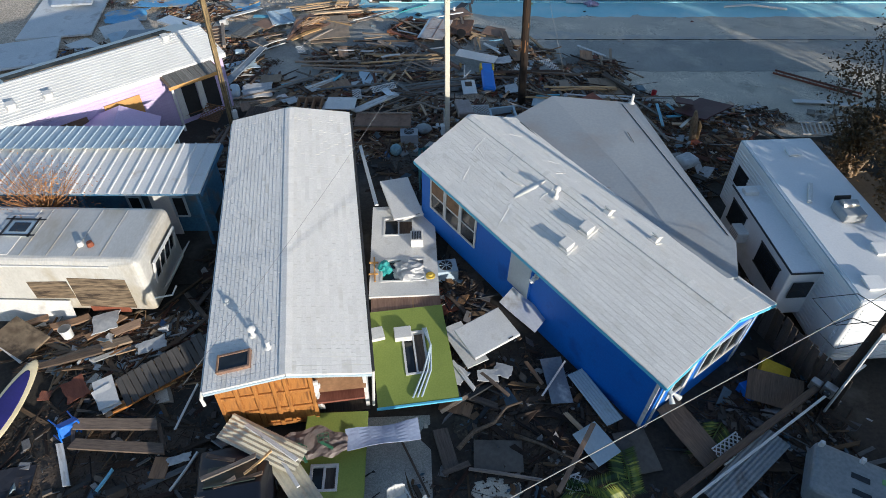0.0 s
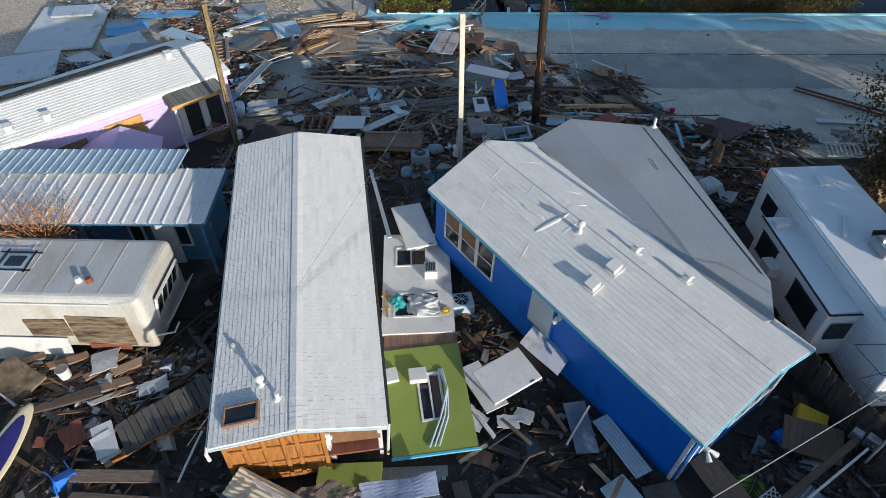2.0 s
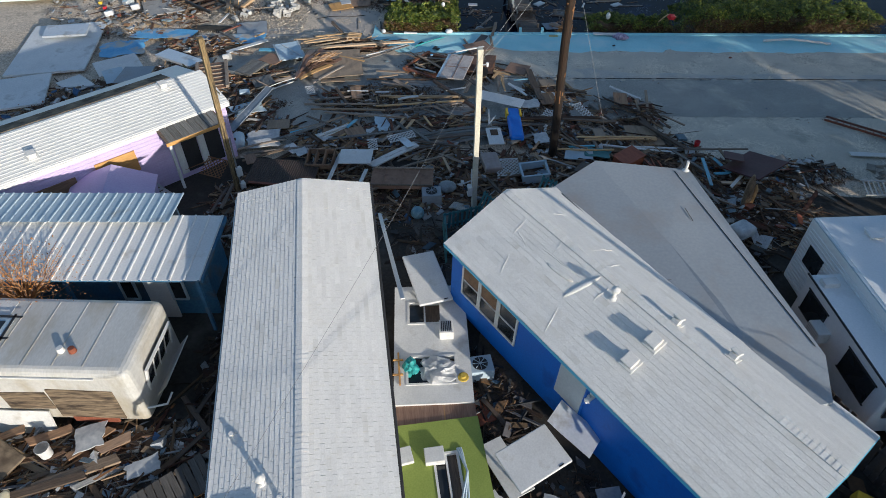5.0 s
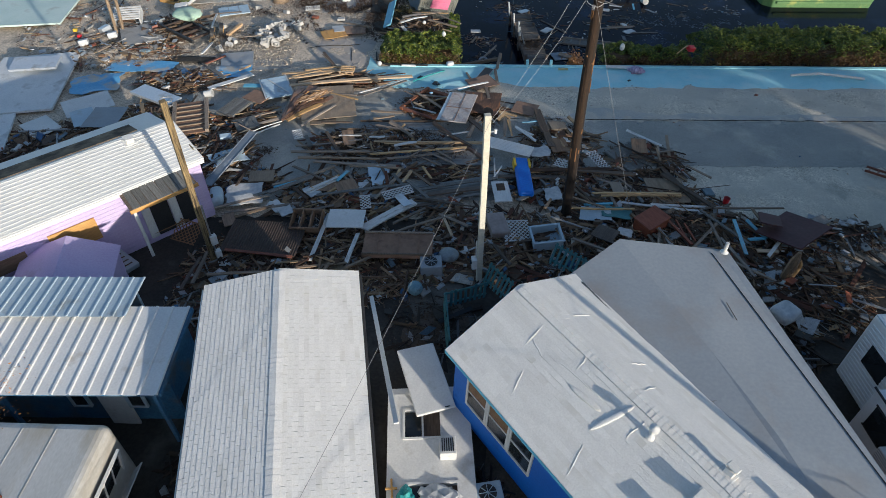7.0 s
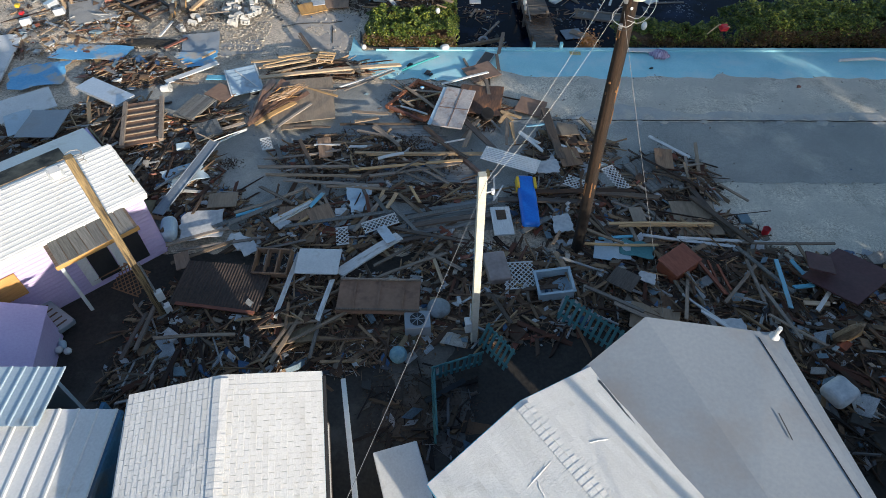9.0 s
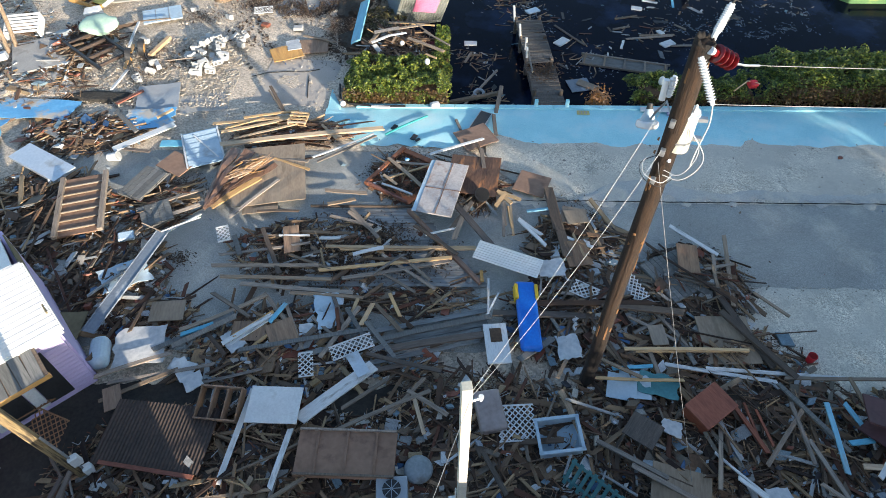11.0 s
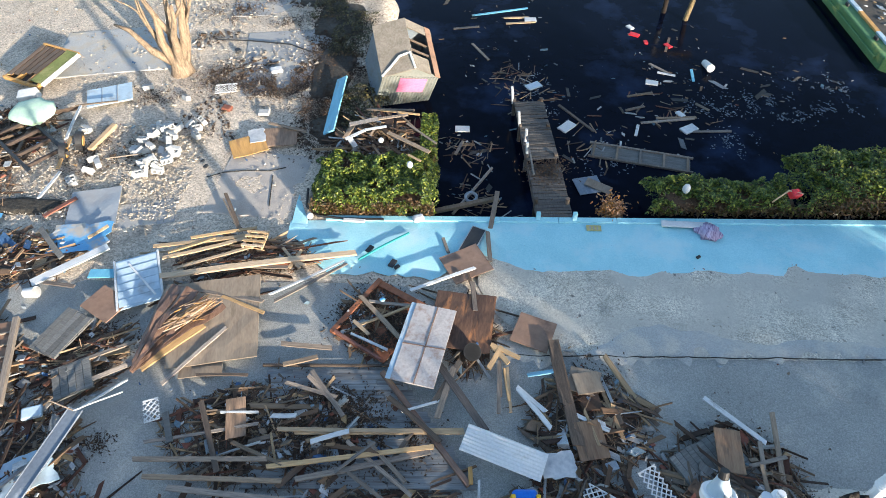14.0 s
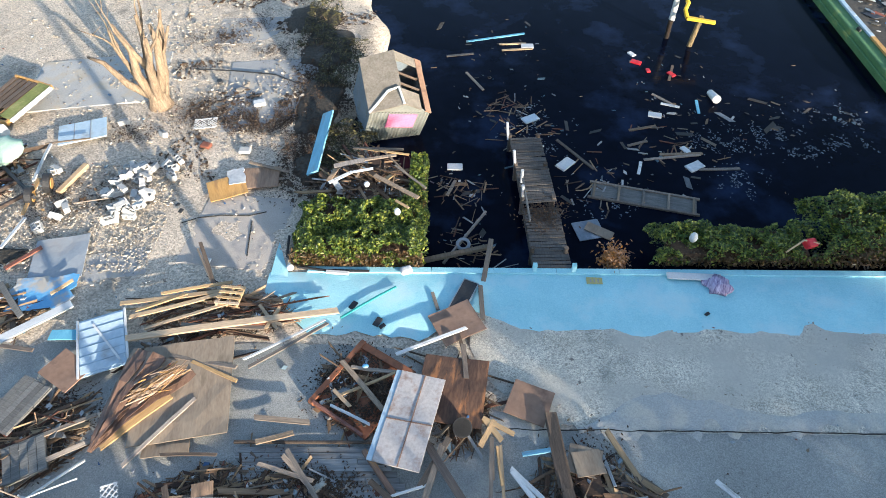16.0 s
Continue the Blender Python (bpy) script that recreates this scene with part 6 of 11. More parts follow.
heap(9.3, 19.8, 0.9, 1.8, 0.5, 70, 60, "heapshaded", -50, 1.1, 40)


def scatter(name, n, x0, x1, y0, y1, size, material, label, seed, keep=None, flat=0.6):
    """Small angular lumps strewn over the open ground."""
    rng = random.Random(seed)
    items = []
    for _ in range(n):
        x, y = rng.uniform(x0, x1), rng.uniform(y0, y1)
        if blocked(x, y) or (keep and not keep(x, y)):
            continue
        s = min(size * 4, rng.lognormvariate(math.log(size), 0.5))
        items.append(((x, y, 0.01 + s * 0.15), s * rng.uniform(0.8, 1.5), s, s * flat, rng.uniform(0, 6.28), rng.gauss(0, 0.35), rng.gauss(0, 0.35)))
    v, f = bar_arrays(items)
    tagged(new(name, mesh_arrays(name, v, f, material)), label, "debris", kind="stuff")


def clumpy(s, lim, z):
    return lambda x, y: noise.noise(Vector((x * s, y * s, z))) > lim


scatter("pebbles", 9000, -24, -4.8, 37.6, 60, 0.022, "stones", "loose limestone pebbles on pale ground", 51, clumpy(0.5, -0.1, 1))
scatter("pebbles", 7000, 1.6, 20, 33.6, 36.8, 0.018, "stones", "loose gravel along the road edge", 52)
scatter("pebbles", 6000, 7.5, 20, 25.6, 29.4, 0.018, "stones", "loose gravel along the road edge", 53)
scatter("rubble", 420, -24, -6, 37.6, 58, 0.035, "stones", "broken lumps of limestone and mortar", 54, clumpy(0.35, 0.05, 4))
scatter("small_rubbish", 420, -16, 16, 26, 37.5, 0.035, "rubbish", "small litter strewn on the asphalt", 55)
scatter("small_rubbish", 260, -24, -5, 37.5, 58, 0.04, "rubbish", "small pale litter strewn on the ground", 56)
scatter("small_rubbish", 500, -14, 12, 3, 13, 0.06, "rubbish", "small litter strewn over dark mud", 57)
scatter("twigs", 9000, -13, -3.5, 41.0, 58, 0.05, "brownveg", "patches of dark washed-up seaweed and twigs", 58, clumpy(0.45, 0.2, 9), 0.25)


# ---- wreckage: single boards and sheets ----
PLANK = {"wood": "weathered grey-brown board", "darkwood": "dark waterlogged timber", "newwood": "freshly split yellow timber", "whitewood": "white painted board with chipped edges", "bluewood": "light blue painted board",
         "deckgrey": "weathered grey deck board", "redwood": "rust-red board", "ochre": "yellow bare timber board", "oak": "orange stained timber", "ply": "brown plywood strip", "bark": "bare fallen branch", "teal": "teal plastic strip"}


def plank(x, y, z, length, yaw, width, material, tilt=0):
    bm = bmesh.new()
    th = 0.045 if width < 0.2 else 0.07
    bow = random.gauss(0, 0.012) * length
    rows = []
    for k in range(4):
        s = k / 3 - 0.5
        off = bow * (1 - 4 * s * s)
        cut = [random.uniform(-0.3, 0.3) * width if k in (0, 3) else 0 for _ in range(2)]
        rows.append([bm.verts.new((sx * width / 2, s * length + cut[0 if sx < 0 else 1], sz * th / 2 + off)) for sx, sz in ((-1, -1), (1, -1), (1, 1), (-1, 1))])
    for a, b in zip(rows, rows[1:]):
        for k in range(4):
            bm.faces.new((a[k], b[k], b[(k + 1) % 4], a[(k + 1) % 4]))
    bm.faces.new(rows[0]), bm.faces.new(rows[-1][::-1])
    bmesh.ops.recalc_face_normals(bm, faces=bm.faces)
    return single("plank", bm, material, pose(x, y, z, tilt, random.gauss(0, 7), yaw - 90), PLANK[material] + " lying across the wreckage", "plank", "scattered boards")


SHEET = {"pinkwhite": ("wall_board", "pinkboard", 0.05, 0.01, "cracked pinkish white wall panel on a heap"), "redwood": ("board_sheet", "redwood", 0.03, 0.05, "rust-red board sheet among splinters"),
         "darkwood": ("board_sheet", "darkwood", 0.03, 0.06, "dark wet board sheet among splinters"), "ply": ("plywood_sheet", "ply", 0.025, 0.03, "brown weathered plywood sheet on rubble"),
         "black": ("dark_slab", "black", 0.04, 0.0, "dark flat panel leaning on the pavement"), "ply2": ("plywood_sheet", "plypale", 0.03, 0.03, "pale tan plywood sheet on rubble"),
         "folded": ("torn_board", "redbrown", 0.03, 0.16, "torn and folded brown board sheet"), "tarp": ("tarpaulin", "tarp", 0.015, 0.04, "bright blue tarpaulin on the ground"), "tarp2": ("tarpaulin", "tarp", 0.015, 0.08, "crumpled blue tarpaulin on the ground"),
         "bluewood": ("board_sheet", "bluewood", 0.03, 0.02, "light blue painted board"), "white": ("white_sheet", "white", 0.04, 0.015, "flat white panel lying on rubbish"), "ochre": ("plywood_sheet", "ochre", 0.025, 0.03, "orange plywood piece on the ground"),
         "ochre2": ("plywood_sheet", "plypale", 0.04, 0.06, "swollen tan particle board among rubbish"), "bits": ("white_fragment", "bits", 0.03, 0.06, "broken white foam fragment"), "deck": ("deck_section", "deckgrey", 0.06, 0.02, "grey section of board decking"),
         "deckgrey": ("deck_section", "deckgrey", 0.05, 0.02, "grey section of board decking"), "doorwhite": ("broken_door", "whitewood", 0.05, 0.01, "white door panel with a torn hole"), "tin": ("metal_sheet", "tin", 0.02, 0.03, "bent pale metal sheet"),
         "bluegrey": ("metal_sheet", "bluegrey", 0.02, 0.05, "bent blue-grey metal sheet"), "darkrib": ("ribbed_sheet", "darkrib", 0.02, 0.04, "dark ribbed metal sheet on the heap"), "teal2": ("teal_sheet", "teal2p", 0.02, 0.06, "dull teal plastic sheet"),
         "maroon2": ("maroon_board", "maroonmatt", 0.05, 0.02, "dark maroon panel leaning on the heap"), "straw2": ("palm_mat", "strawmat", 0.05, 0.1, "matted brown straw roll"), "mudply": ("plywood_sheet", "olive", 0.03, 0.03, "olive brown muddy board"),
         "membrane": ("rubber_sheet", "membrane", 0.02, 0.03, "grey flat sheet on the ground"), "bluewhite": ("fridge_door", "bluewhite", 0.09, 0.0, "pale blue appliance door lying in rubbish"), "corr": ("ribbed_sheet", "bluegrey", 0.02, 0.0, "blue-grey corrugated metal sheet"),
         "lid": ("crate_cover", "redply", 0.14, 0.01, "large brown wooden crate lid"), "woodframe": ("wall_frame", "redply", 0.05, 0.01, "brown timber wall frame with rungs")}
SHEET["brownply"] = ("plywood_sheet", "redply", 0.03, 0.02, "reddish brown plywood square on the asphalt")
SHEET["stained"] = ("stained_board", "stainboard", 0.03, 0.05, "dark water-stained brown panel beside the heap")
M["redply"] = mat("reddish_plywood", (0.20, 0.115, 0.07), (0.29, 0.175, 0.115), 0.85, 1.4, 7, 0.25, rand=0.1, stain=(0.15, 0.085, 0.055), stain_scale=2.2, stain_at=(0.56, 0.7))
M["stainboard"] = mat("stained_brown_board", (0.05, 0.025, 0.016), (0.14, 0.075, 0.045), 0.8, 1.2, 6, 0.3, stretch=(3, 0.8, 3), stain=(0.30, 0.13, 0.05), stain_scale=0.9, stain_at=(0.56, 0.66))
SHEET["panelled"] = ("folding_screen", "bluewhite", 0.05, 0.01, "pale blue-white panel in three sections on the sand")
SHEET["greymud"] = ("muddy_board", "mudgrey", 0.03, 0.02, "muddy dark grey board lying in the yard")
SHEET["bluebits"] = ("torn_sheet", "bluewhite", 0.03, 0.05, "torn pale blue sheet among broken boards")
SHEET["dulltin"] = ("metal_sheet", "dullsteel", 0.02, 0.04, "dull blue-grey metal sheet leaning at the wall")
SHEET["darktarp"] = ("tarpaulin", "tarpnavy", 0.03, 0.1, "dark navy tarpaulin over rubbish in the yard")
M["mudgrey"] = mat("muddy_grey_board", (0.075, 0.068, 0.06), (0.13, 0.12, 0.105), 0.85, 1.2, 8, 0.2, stain=(0.05, 0.045, 0.04))
M["dullsteel"] = mat("dull_blue_grey_steel", (0.13, 0.16, 0.20), (0.22, 0.25, 0.29), 0.5, 1.0, 12, 0.1, stain=(0.42, 0.45, 0.48), stain_scale=0.8, stain_at=(0.58, 0.66))
M["tarpnavy"] = mat("dark_navy_sheet", (0.008, 0.009, 0.014), (0.02, 0.021, 0.03), 0.6, 1.5, 9, 0.3)
M["pinkboard"] = mat("pinkish_white_board", (0.36, 0.33, 0.31), (0.54, 0.50, 0.48), 0.8, 2.5, 14, 0.35, stain=(0.27, 0.19, 0.15), stain_scale=2.4, stain_at=(0.50, 0.68))
M["plypale"] = mat("tan_plywood", (0.22, 0.165, 0.115), (0.33, 0.26, 0.185), 0.85, 1.2, 6, 0.3, rand=0.15, stretch=(3, 0.8, 3), stain=(0.17, 0.13, 0.09))
M["darkrib"] = mat("dark_metal", (0.028, 0.019, 0.014), (0.075, 0.05, 0.038), 0.75, 1, 10, 0.15)
M["maroonmatt"] = mat("maroon_board", (0.05, 0.02, 0.024), (0.085, 0.036, 0.04), 0.7, 1, 10, 0.15)
M["strawmat"] = mat("brown_straw", (0.14, 0.10, 0.055), (0.27, 0.20, 0.12), 0.95, 2, 14, 0.9, stretch=(12, 1, 12))


def sheet(x, y, z, w, l, yaw, kind, tilt=0):
    name, material, th, warp, label = SHEET[kind]
    m = pose(x, y, z, tilt, 0, yaw)
    if kind in ("darkrib", "corr"):
        t = single(name, corrugated(max(6, int(w / 0.09)), w / max(6, int(w / 0.09)), l, 0.025), material, m, label, "metal sheet")
        return t
    bm = bmesh.new()
    n = 6
    r1, r2 = random.uniform(0, 99), random.uniform(0, 99)
    top, bot = [], []
    torn = kind in ("bits", "bluebits", "folded", "ochre2", "tarp", "tarp2", "straw2", "teal2", "redwood")
    for j in range(n + 1):
        for i in range(n + 1):
            u, v = i / n - 0.5, j / n - 0.5
            px, py = u * w, v * l
            if torn and (i in (0, n) or j in (0, n)):
                px += 0.12 * w * noise.noise(Vector((u * 5, v * 5, r1)))
                py += 0.12 * l * noise.noise(Vector((u * 5, v * 5, r2)))
            dz = warp * (1.6 * noise.noise(Vector((px * 1.2, py * 1.2, r1))) + (0.8 * noise.noise(Vector((px * 4, py * 0.6, r2))) if kind == "folded" else 0))
            top.append(bm.verts.new((px, py, th / 2 + dz)))
            bot.append(bm.verts.new((px, py, -th / 2 + dz)))
    q = n + 1
    for j in range(n):
        for i in range(n):
            a = j * q + i
            bm.faces.new((top[a], top[a + 1], top[a + q + 1], top[a + q]))
            bm.faces.new((bot[a + q], bot[a + q + 1], bot[a + 1], bot[a]))
    rim = [k for k in range(n)] + [n + k * q for k in range(n)] + [n * q + n - k for k in range(n)] + [(n - k) * q for k in range(n)]
    for a, b in zip(rim, rim[1:] + rim[:1]):
        bm.faces.new((top[b], top[a], bot[a], bot[b]))
    bmesh.ops.recalc_face_normals(bm, faces=bm.faces)
    t = single(name, bm, material, m, label, "board" if "board" in label or "plywood" in label else "panel", "flat sheets in the wreckage")
    if kind == "deck" or kind == "deckgrey":
        k = max(3, int(w / 0.17))
        for i in range(k):
            part("deck_board", boxes(((w / k - 0.012, l * random.uniform(0.93, 1.03), 0.03), None)), "deckgrey", t, "", pose(-w / 2 + w / k * (i + 0.5), 0, th / 2 + 0.02 + warp * 0.6))
    if kind == "lid":
        for s in (-1, 1):
            part("rim_board", boxes(((w, 0.05, 0.07), None), bevel=0.006), "wood", t, "", pose(0, s * (l / 2 - 0.03), th / 2 + 0.04))
        for s in (-0.3, 0.0, 0.3):
            part("batten", boxes(((0.06, l - 0.1, 0.016), None)), "redply", t, "", pose(s * w, 0, th / 2 + 0.03))
    if kind == "woodframe":
        for s in (-1, 1):
            part("stile", boxes(((0.16, l + 0.1, 0.14), None), bevel=0.008), "wood", t, "", pose(s * (w / 2 - 0.05), 0, th / 2 + 0.05))
        for k in range(6):
            part("rung", boxes(((w - 0.26, 0.055, 0.05), None), bevel=0.008), "plypale", t, "", pose(0, -l / 2 + l * (k + 0.6) / 6.6, th / 2 + 0.03))
    if kind == "pinkwhite":
        part("seam", boxes(((0.03, l, 0.012), None)), "redbrown", t, "", pose(-0.05, 0, th / 2 + 0.012))
        part("seam", boxes(((w, 0.03, 0.012), None)), "redbrown", t, "", pose(0, 0.1, th / 2 + 0.012, 0, 0, 3))
        part("edge_strip", boxes(((0.14, l, 0.03), None)), "bluewhite", t, "pale blue edge strip", pose(w / 2 + 0.08, 0, -0.01))
    if kind == "panelled":
        for q in (-0.17, 0.17):
            part("seam", boxes(((0.03, l, 0.02), None)), "membrane", t, "", pose(q * w, 0, th / 2 + 0.014))
    if kind == "doorwhite":
        part("hole", boxes(((w * 0.5, l * 0.35, 0.02), None)), "brownveg", t, "torn dark hole", pose(0, -l * 0.2, th / 2 + 0.004))
    if kind == "black":
        part("frame", boxes(((w + 0.04, 0.03, 0.05), pose(0, l / 2, 0)), ((w + 0.04, 0.03, 0.05), pose(0, -l / 2, 0)), ((0.03, l, 0.05), pose(w / 2 + 0.01, 0, 0)), ((0.03, l, 0.05), pose(-w / 2 - 0.01, 0, 0))), "steel", t)
    return t


# long rails and beams on the road
plank(-6.07, 29.73, 0.35, 3.35, 1, 0.12, "wood")
plank(-2.31, 29.85, 0.35, 4.16, 8, 0.12, "newwood")
plank(-5.64, 29.24, 0.35, 3.47, -1, 0.12, "wood")
plank(-4.93, 28.86, 0.35, 3.48, -5, 0.14, "wood")
plank(-2.39, 30.55, 0.35, 3.77, 0, 0.11, "newwood")
plank(-1.41, 29.74, 0.35, 1.40, -45, 0.10, "wood")
plank(-3.15, 31.59, 0.35, 1.66, -52, 0.12, "wood")
plank(-7.61, 27.28, 0.35, 2.36, 33, 0.16, "deckgrey")
plank(-5.96, 27.33, 0.35, 1.40, 43, 0.14, "whitewood")
plank(-5.50, 27.13, 0.35, 1.40, 48, 0.10, "newwood")
plank(-7.15, 30.56, 0.35, 0.90, -65, 0.16, "deckgrey")
plank(-5.38, 31.00, 0.35, 1.02, 1, 0.06, "whitewood")
plank(-4.19, 30.92, 0.35, 0.65, 1, 0.12, "whitewood")
plank(-3.95, 27.51, 0.35, 0.95, -42, 0.10, "wood")
plank(-2.04, 27.79, 0.35, 1.52, -49, 0.12, "wood")
plank(-2.89, 26.93, 0.35, 1.33, 18, 0.14, "deckgrey")
plank(-0.74, 27.48, 0.35, 3.43, 15, 0.16, "deckgrey")
plank(-0.55, 27.05, 0.35, 3.11, 11, 0.20, "darkwood")
plank(-2.16, 26.14, 0.35, 1.42, 14, 0.14, "darkwood")
plank(-0.78, 30.88, 0.35, 1.86, -41, 0.14, "darkwood")
plank(-0.03, 32.29, 0.35, 4.07, -57, 0.20, "darkwood")
plank(-0.61, 31.24, 0.35, 1.07, 18, 0.06, "whitewood")
plank(-3.98, 28.61, 0.35, 2.22, -4, 0.10, "wood")
plank(-6.22, 30.42, 0.35, 2.87, 11, 0.08, "wood")
plank(-6.02, 30.35, 0.35, 2.12, -64, 0.14, "darkwood")
plank(-4.68, 29.90, 0.35, 1.52, -22, 0.10, "wood")
plank(-2.91, 30.37, 0.35, 1.02, 18, 0.12, "whitewood")
plank(-2.20, 29.84, 0.35, 1.21, 41, 0.08, "wood")
plank(-6.13, 32.09, 0.35, 1.42, 1, 0.08, "darkwood")
plank(-3.59, 31.68, 0.35, 1.51, -16, 0.10, "wood")
plank(-6.78, 28.22, 0.35, 1.56, -33, 0.12, "wood")
plank(-7.06, 27.07, 0.35, 1.52, -46, 0.12, "darkwood")
plank(-4.78, 27.52, 0.35, 1.79, -64, 0.10, "wood")
plank(-5.45, 28.16, 0.35, 1.32, -50, 0.12, "wood")
plank(-3.48, 27.87, 0.35, 1.80, -67, 0.12, "darkwood")
plank(-3.17, 27.94, 0.35, 1.22, -104, 0.10, "newwood")
plank(-1.92, 28.30, 0.35, 0.93, -66, 0.10, "newwood")
plank(-1.83, 29.10, 0.35, 1.24, -35, 0.09, "wood")
plank(-3.38, 26.81, 0.35, 2.03, 14, 0.16, "deckgrey")
plank(-8.60, 25.56, 0.35, 2.10, 29, 0.10, "wood")
plank(-8.10, 25.91, 0.35, 2.82, 13, 0.09, "wood")
plank(-6.19, 25.87, 0.35, 1.63, 16, 0.08, "wood")
plank(0.86, 28.62, 0.35, 1.41, -92, 0.06, "whitewood")
plank(0.97, 28.34, 0.35, 0.96, 65, 0.05, "whitewood")
plank(2.73, 27.98, 0.35, 3.46, -2, 0.22, "darkwood")
plank(2.24, 28.40, 0.35, 1.53, -2, 0.07, "newwood")
plank(2.16, 26.86, 0.35, 1.22, 35, 0.18, "deckgrey")
plank(3.25, 31.76, 0.35, 3.09, -84, 0.30, "darkwood")
plank(2.38, 31.22, 0.35, 1.34, -55, 0.13, "whitewood")
plank(1.47, 31.81, 0.35, 1.49, -93, 0.10, "wood")
plank(1.74, 31.78, 0.35, 1.33, -89, 0.08, "newwood")
plank(0.04, 31.68, 0.35, 1.54, -106, 0.16, "wood")
plank(1.56, 32.85, 0.35, 0.73, -54, 0.14, "newwood")
plank(3.78, 30.89, 0.35, 1.07, -28, 0.12, "whitewood")
plank(2.65, 32.28, 0.35, 0.73, 10, 0.12, "bluewood")
plank(3.73, 30.48, 0.35, 0.69, -25, 0.10, "wood")
plank(7.53, 30.99, 0.35, 1.79, -45, 0.12, "whitewood")
plank(6.93, 29.29, 0.35, 1.59, -38, 0.20, "deckgrey")
plank(8.10, 27.79, 0.35, 3.07, -71, 0.20, "darkwood")
plank(8.33, 29.81, 0.35, 2.87, -100, 0.12, "wood")
plank(7.87, 29.64, 0.35, 1.53, -100, 0.10, "wood")
plank(7.77, 29.81, 0.35, 1.61, 15, 0.10, "wood")
plank(6.50, 26.85, 0.35, 3.16, 1, 0.10, "newwood")
plank(5.50, 27.59, 0.35, 1.40, -34, 0.10, "wood")
plank(5.22, 28.76, 0.35, 1.29, 9, 0.08, "wood")
plank(5.47, 27.70, 0.35, 1.17, 30, 0.10, "wood")
plank(3.74, 28.73, 0.35, 1.38, -6, 0.10, "wood")
plank(2.83, 27.54, 0.35, 0.88, -66, 0.10, "deckgrey")
plank(4.19, 26.87, 0.35, 1.45, -56, 0.10, "wood")
plank(4.74, 26.31, 0.35, 1.14, 5, 0.10, "bluewood")
plank(7.07, 26.17, 0.35, 2.95, -10, 0.10, "whitewood")
plank(8.60, 26.18, 0.35, 3.80, -4, 0.10, "whitewood")
plank(6.07, 27.53, 0.35, 1.46, -60, 0.09, "wood")
plank(6.31, 26.98, 0.35, 1.11, -74, 0.12, "deckgrey")
plank(5.40, 26.16, 0.35, 1.44, -81, 0.12, "wood")
plank(9.21, 28.48, 0.35, 1.14, -48, 0.10, "wood")
# split lumber by the seawall
plank(-7.76, 37.07, 0.35, 3.61, 10, 0.14, "newwood")
plank(-7.78, 36.74, 0.35, 2.80, 20, 0.13, "newwood")
plank(-7.29, 36.38, 0.35, 2.71, 23, 0.10, "newwood")
plank(-5.96, 36.03, 0.35, 6.15, 10, 0.20, "newwood")
plank(-7.42, 37.37, 0.35, 2.12, 13, 0.10, "newwood")
plank(-8.34, 36.82, 0.35, 1.49, 26, 0.10, "newwood")
plank(-4.33, 35.54, 0.35, 2.52, 33, 0.07, "whitewood")
plank(-4.18, 35.36, 0.35, 2.50, 37, 0.10, "wood")
plank(-6.24, 35.97, 0.35, 2.52, -2, 0.12, "wood")
plank(-6.10, 34.47, 0.35, 1.54, -23, 0.10, "newwood")
plank(-6.50, 34.78, 0.35, 2.04, -10, 0.12, "wood")
plank(-7.76, 32.98, 0.35, 1.93, 47, 0.20, "newwood")
plank(-7.05, 32.70, 0.35, 2.27, 55, 0.10, "wood")
plank(-3.95, 33.06, 0.35, 1.49, -5, 0.14, "wood")
plank(-4.02, 32.58, 0.35, 0.93, 16, 0.14, "wood")
plank(-4.98, 36.32, 0.35, 1.09, -51, 0.10, "newwood")
plank(-4.84, 36.27, 0.35, 0.80, 70, 0.10, "newwood")
plank(-4.95, 36.18, 0.35, 0.95, -18, 0.10, "newwood")
plank(-7.36, 38.36, 0.35, 1.99, -62, 0.12, "darkwood")
plank(-7.43, 38.29, 0.35, 1.63, -59, 0.06, "wood")
plank(-0.11, 35.53, 0.35, 2.21, 25, 0.10, "whitewood")
plank(-1.96, 34.10, 0.35, 1.94, -49, 0.14, "wood")
plank(-2.18, 33.22, 0.35, 1.22, -26, 0.07, "whitewood")
plank(-1.81, 34.13, 0.35, 1.63, 26, 0.08, "newwood")
plank(-2.46, 33.70, 0.35, 0.71, -44, 0.10, "newwood")
plank(-1.55, 34.57, 0.35, 1.59, -6, 0.10, "wood")
plank(0.09, 32.01, 0.35, 1.40, 61, 0.16, "wood")
plank(1.37, 37.05, 0.2, 1.28, -88, 0.14, "wood")
plank(0.84, 34.88, 0.35, 1.09, -86, 0.14, "darkwood")
plank(-2.09, 37.06, 0.12, 2.00, 37, 0.06, "teal")
plank(-0.05, 37.13, 0.12, 0.67, -74, 0.10, "wood")
plank(1.71, 32.95, 0.35, 0.93, -29, 0.12, "newwood")
plank(1.41, 32.76, 0.35, 0.79, 61, 0.14, "newwood")
plank(1.51, 32.10, 0.35, 1.08, -91, 0.10, "wood")
plank(1.69, 31.92, 0.35, 1.00, -85, 0.08, "newwood")
plank(2.32, 31.49, 0.35, 0.99, -45, 0.12, "whitewood")
plank(3.15, 32.26, 0.35, 1.90, -85, 0.30, "darkwood")
plank(-9.90, 32.61, 0.35, 2.29, 27, 0.12, "wood")
plank(-9.48, 32.00, 0.35, 2.24, 29, 0.12, "wood")
plank(-9.70, 31.84, 0.22, 1.56, 48, 0.10, "wood")
plank(-11.97, 35.15, 0.35, 1.06, 172, 0.12, "darkwood")
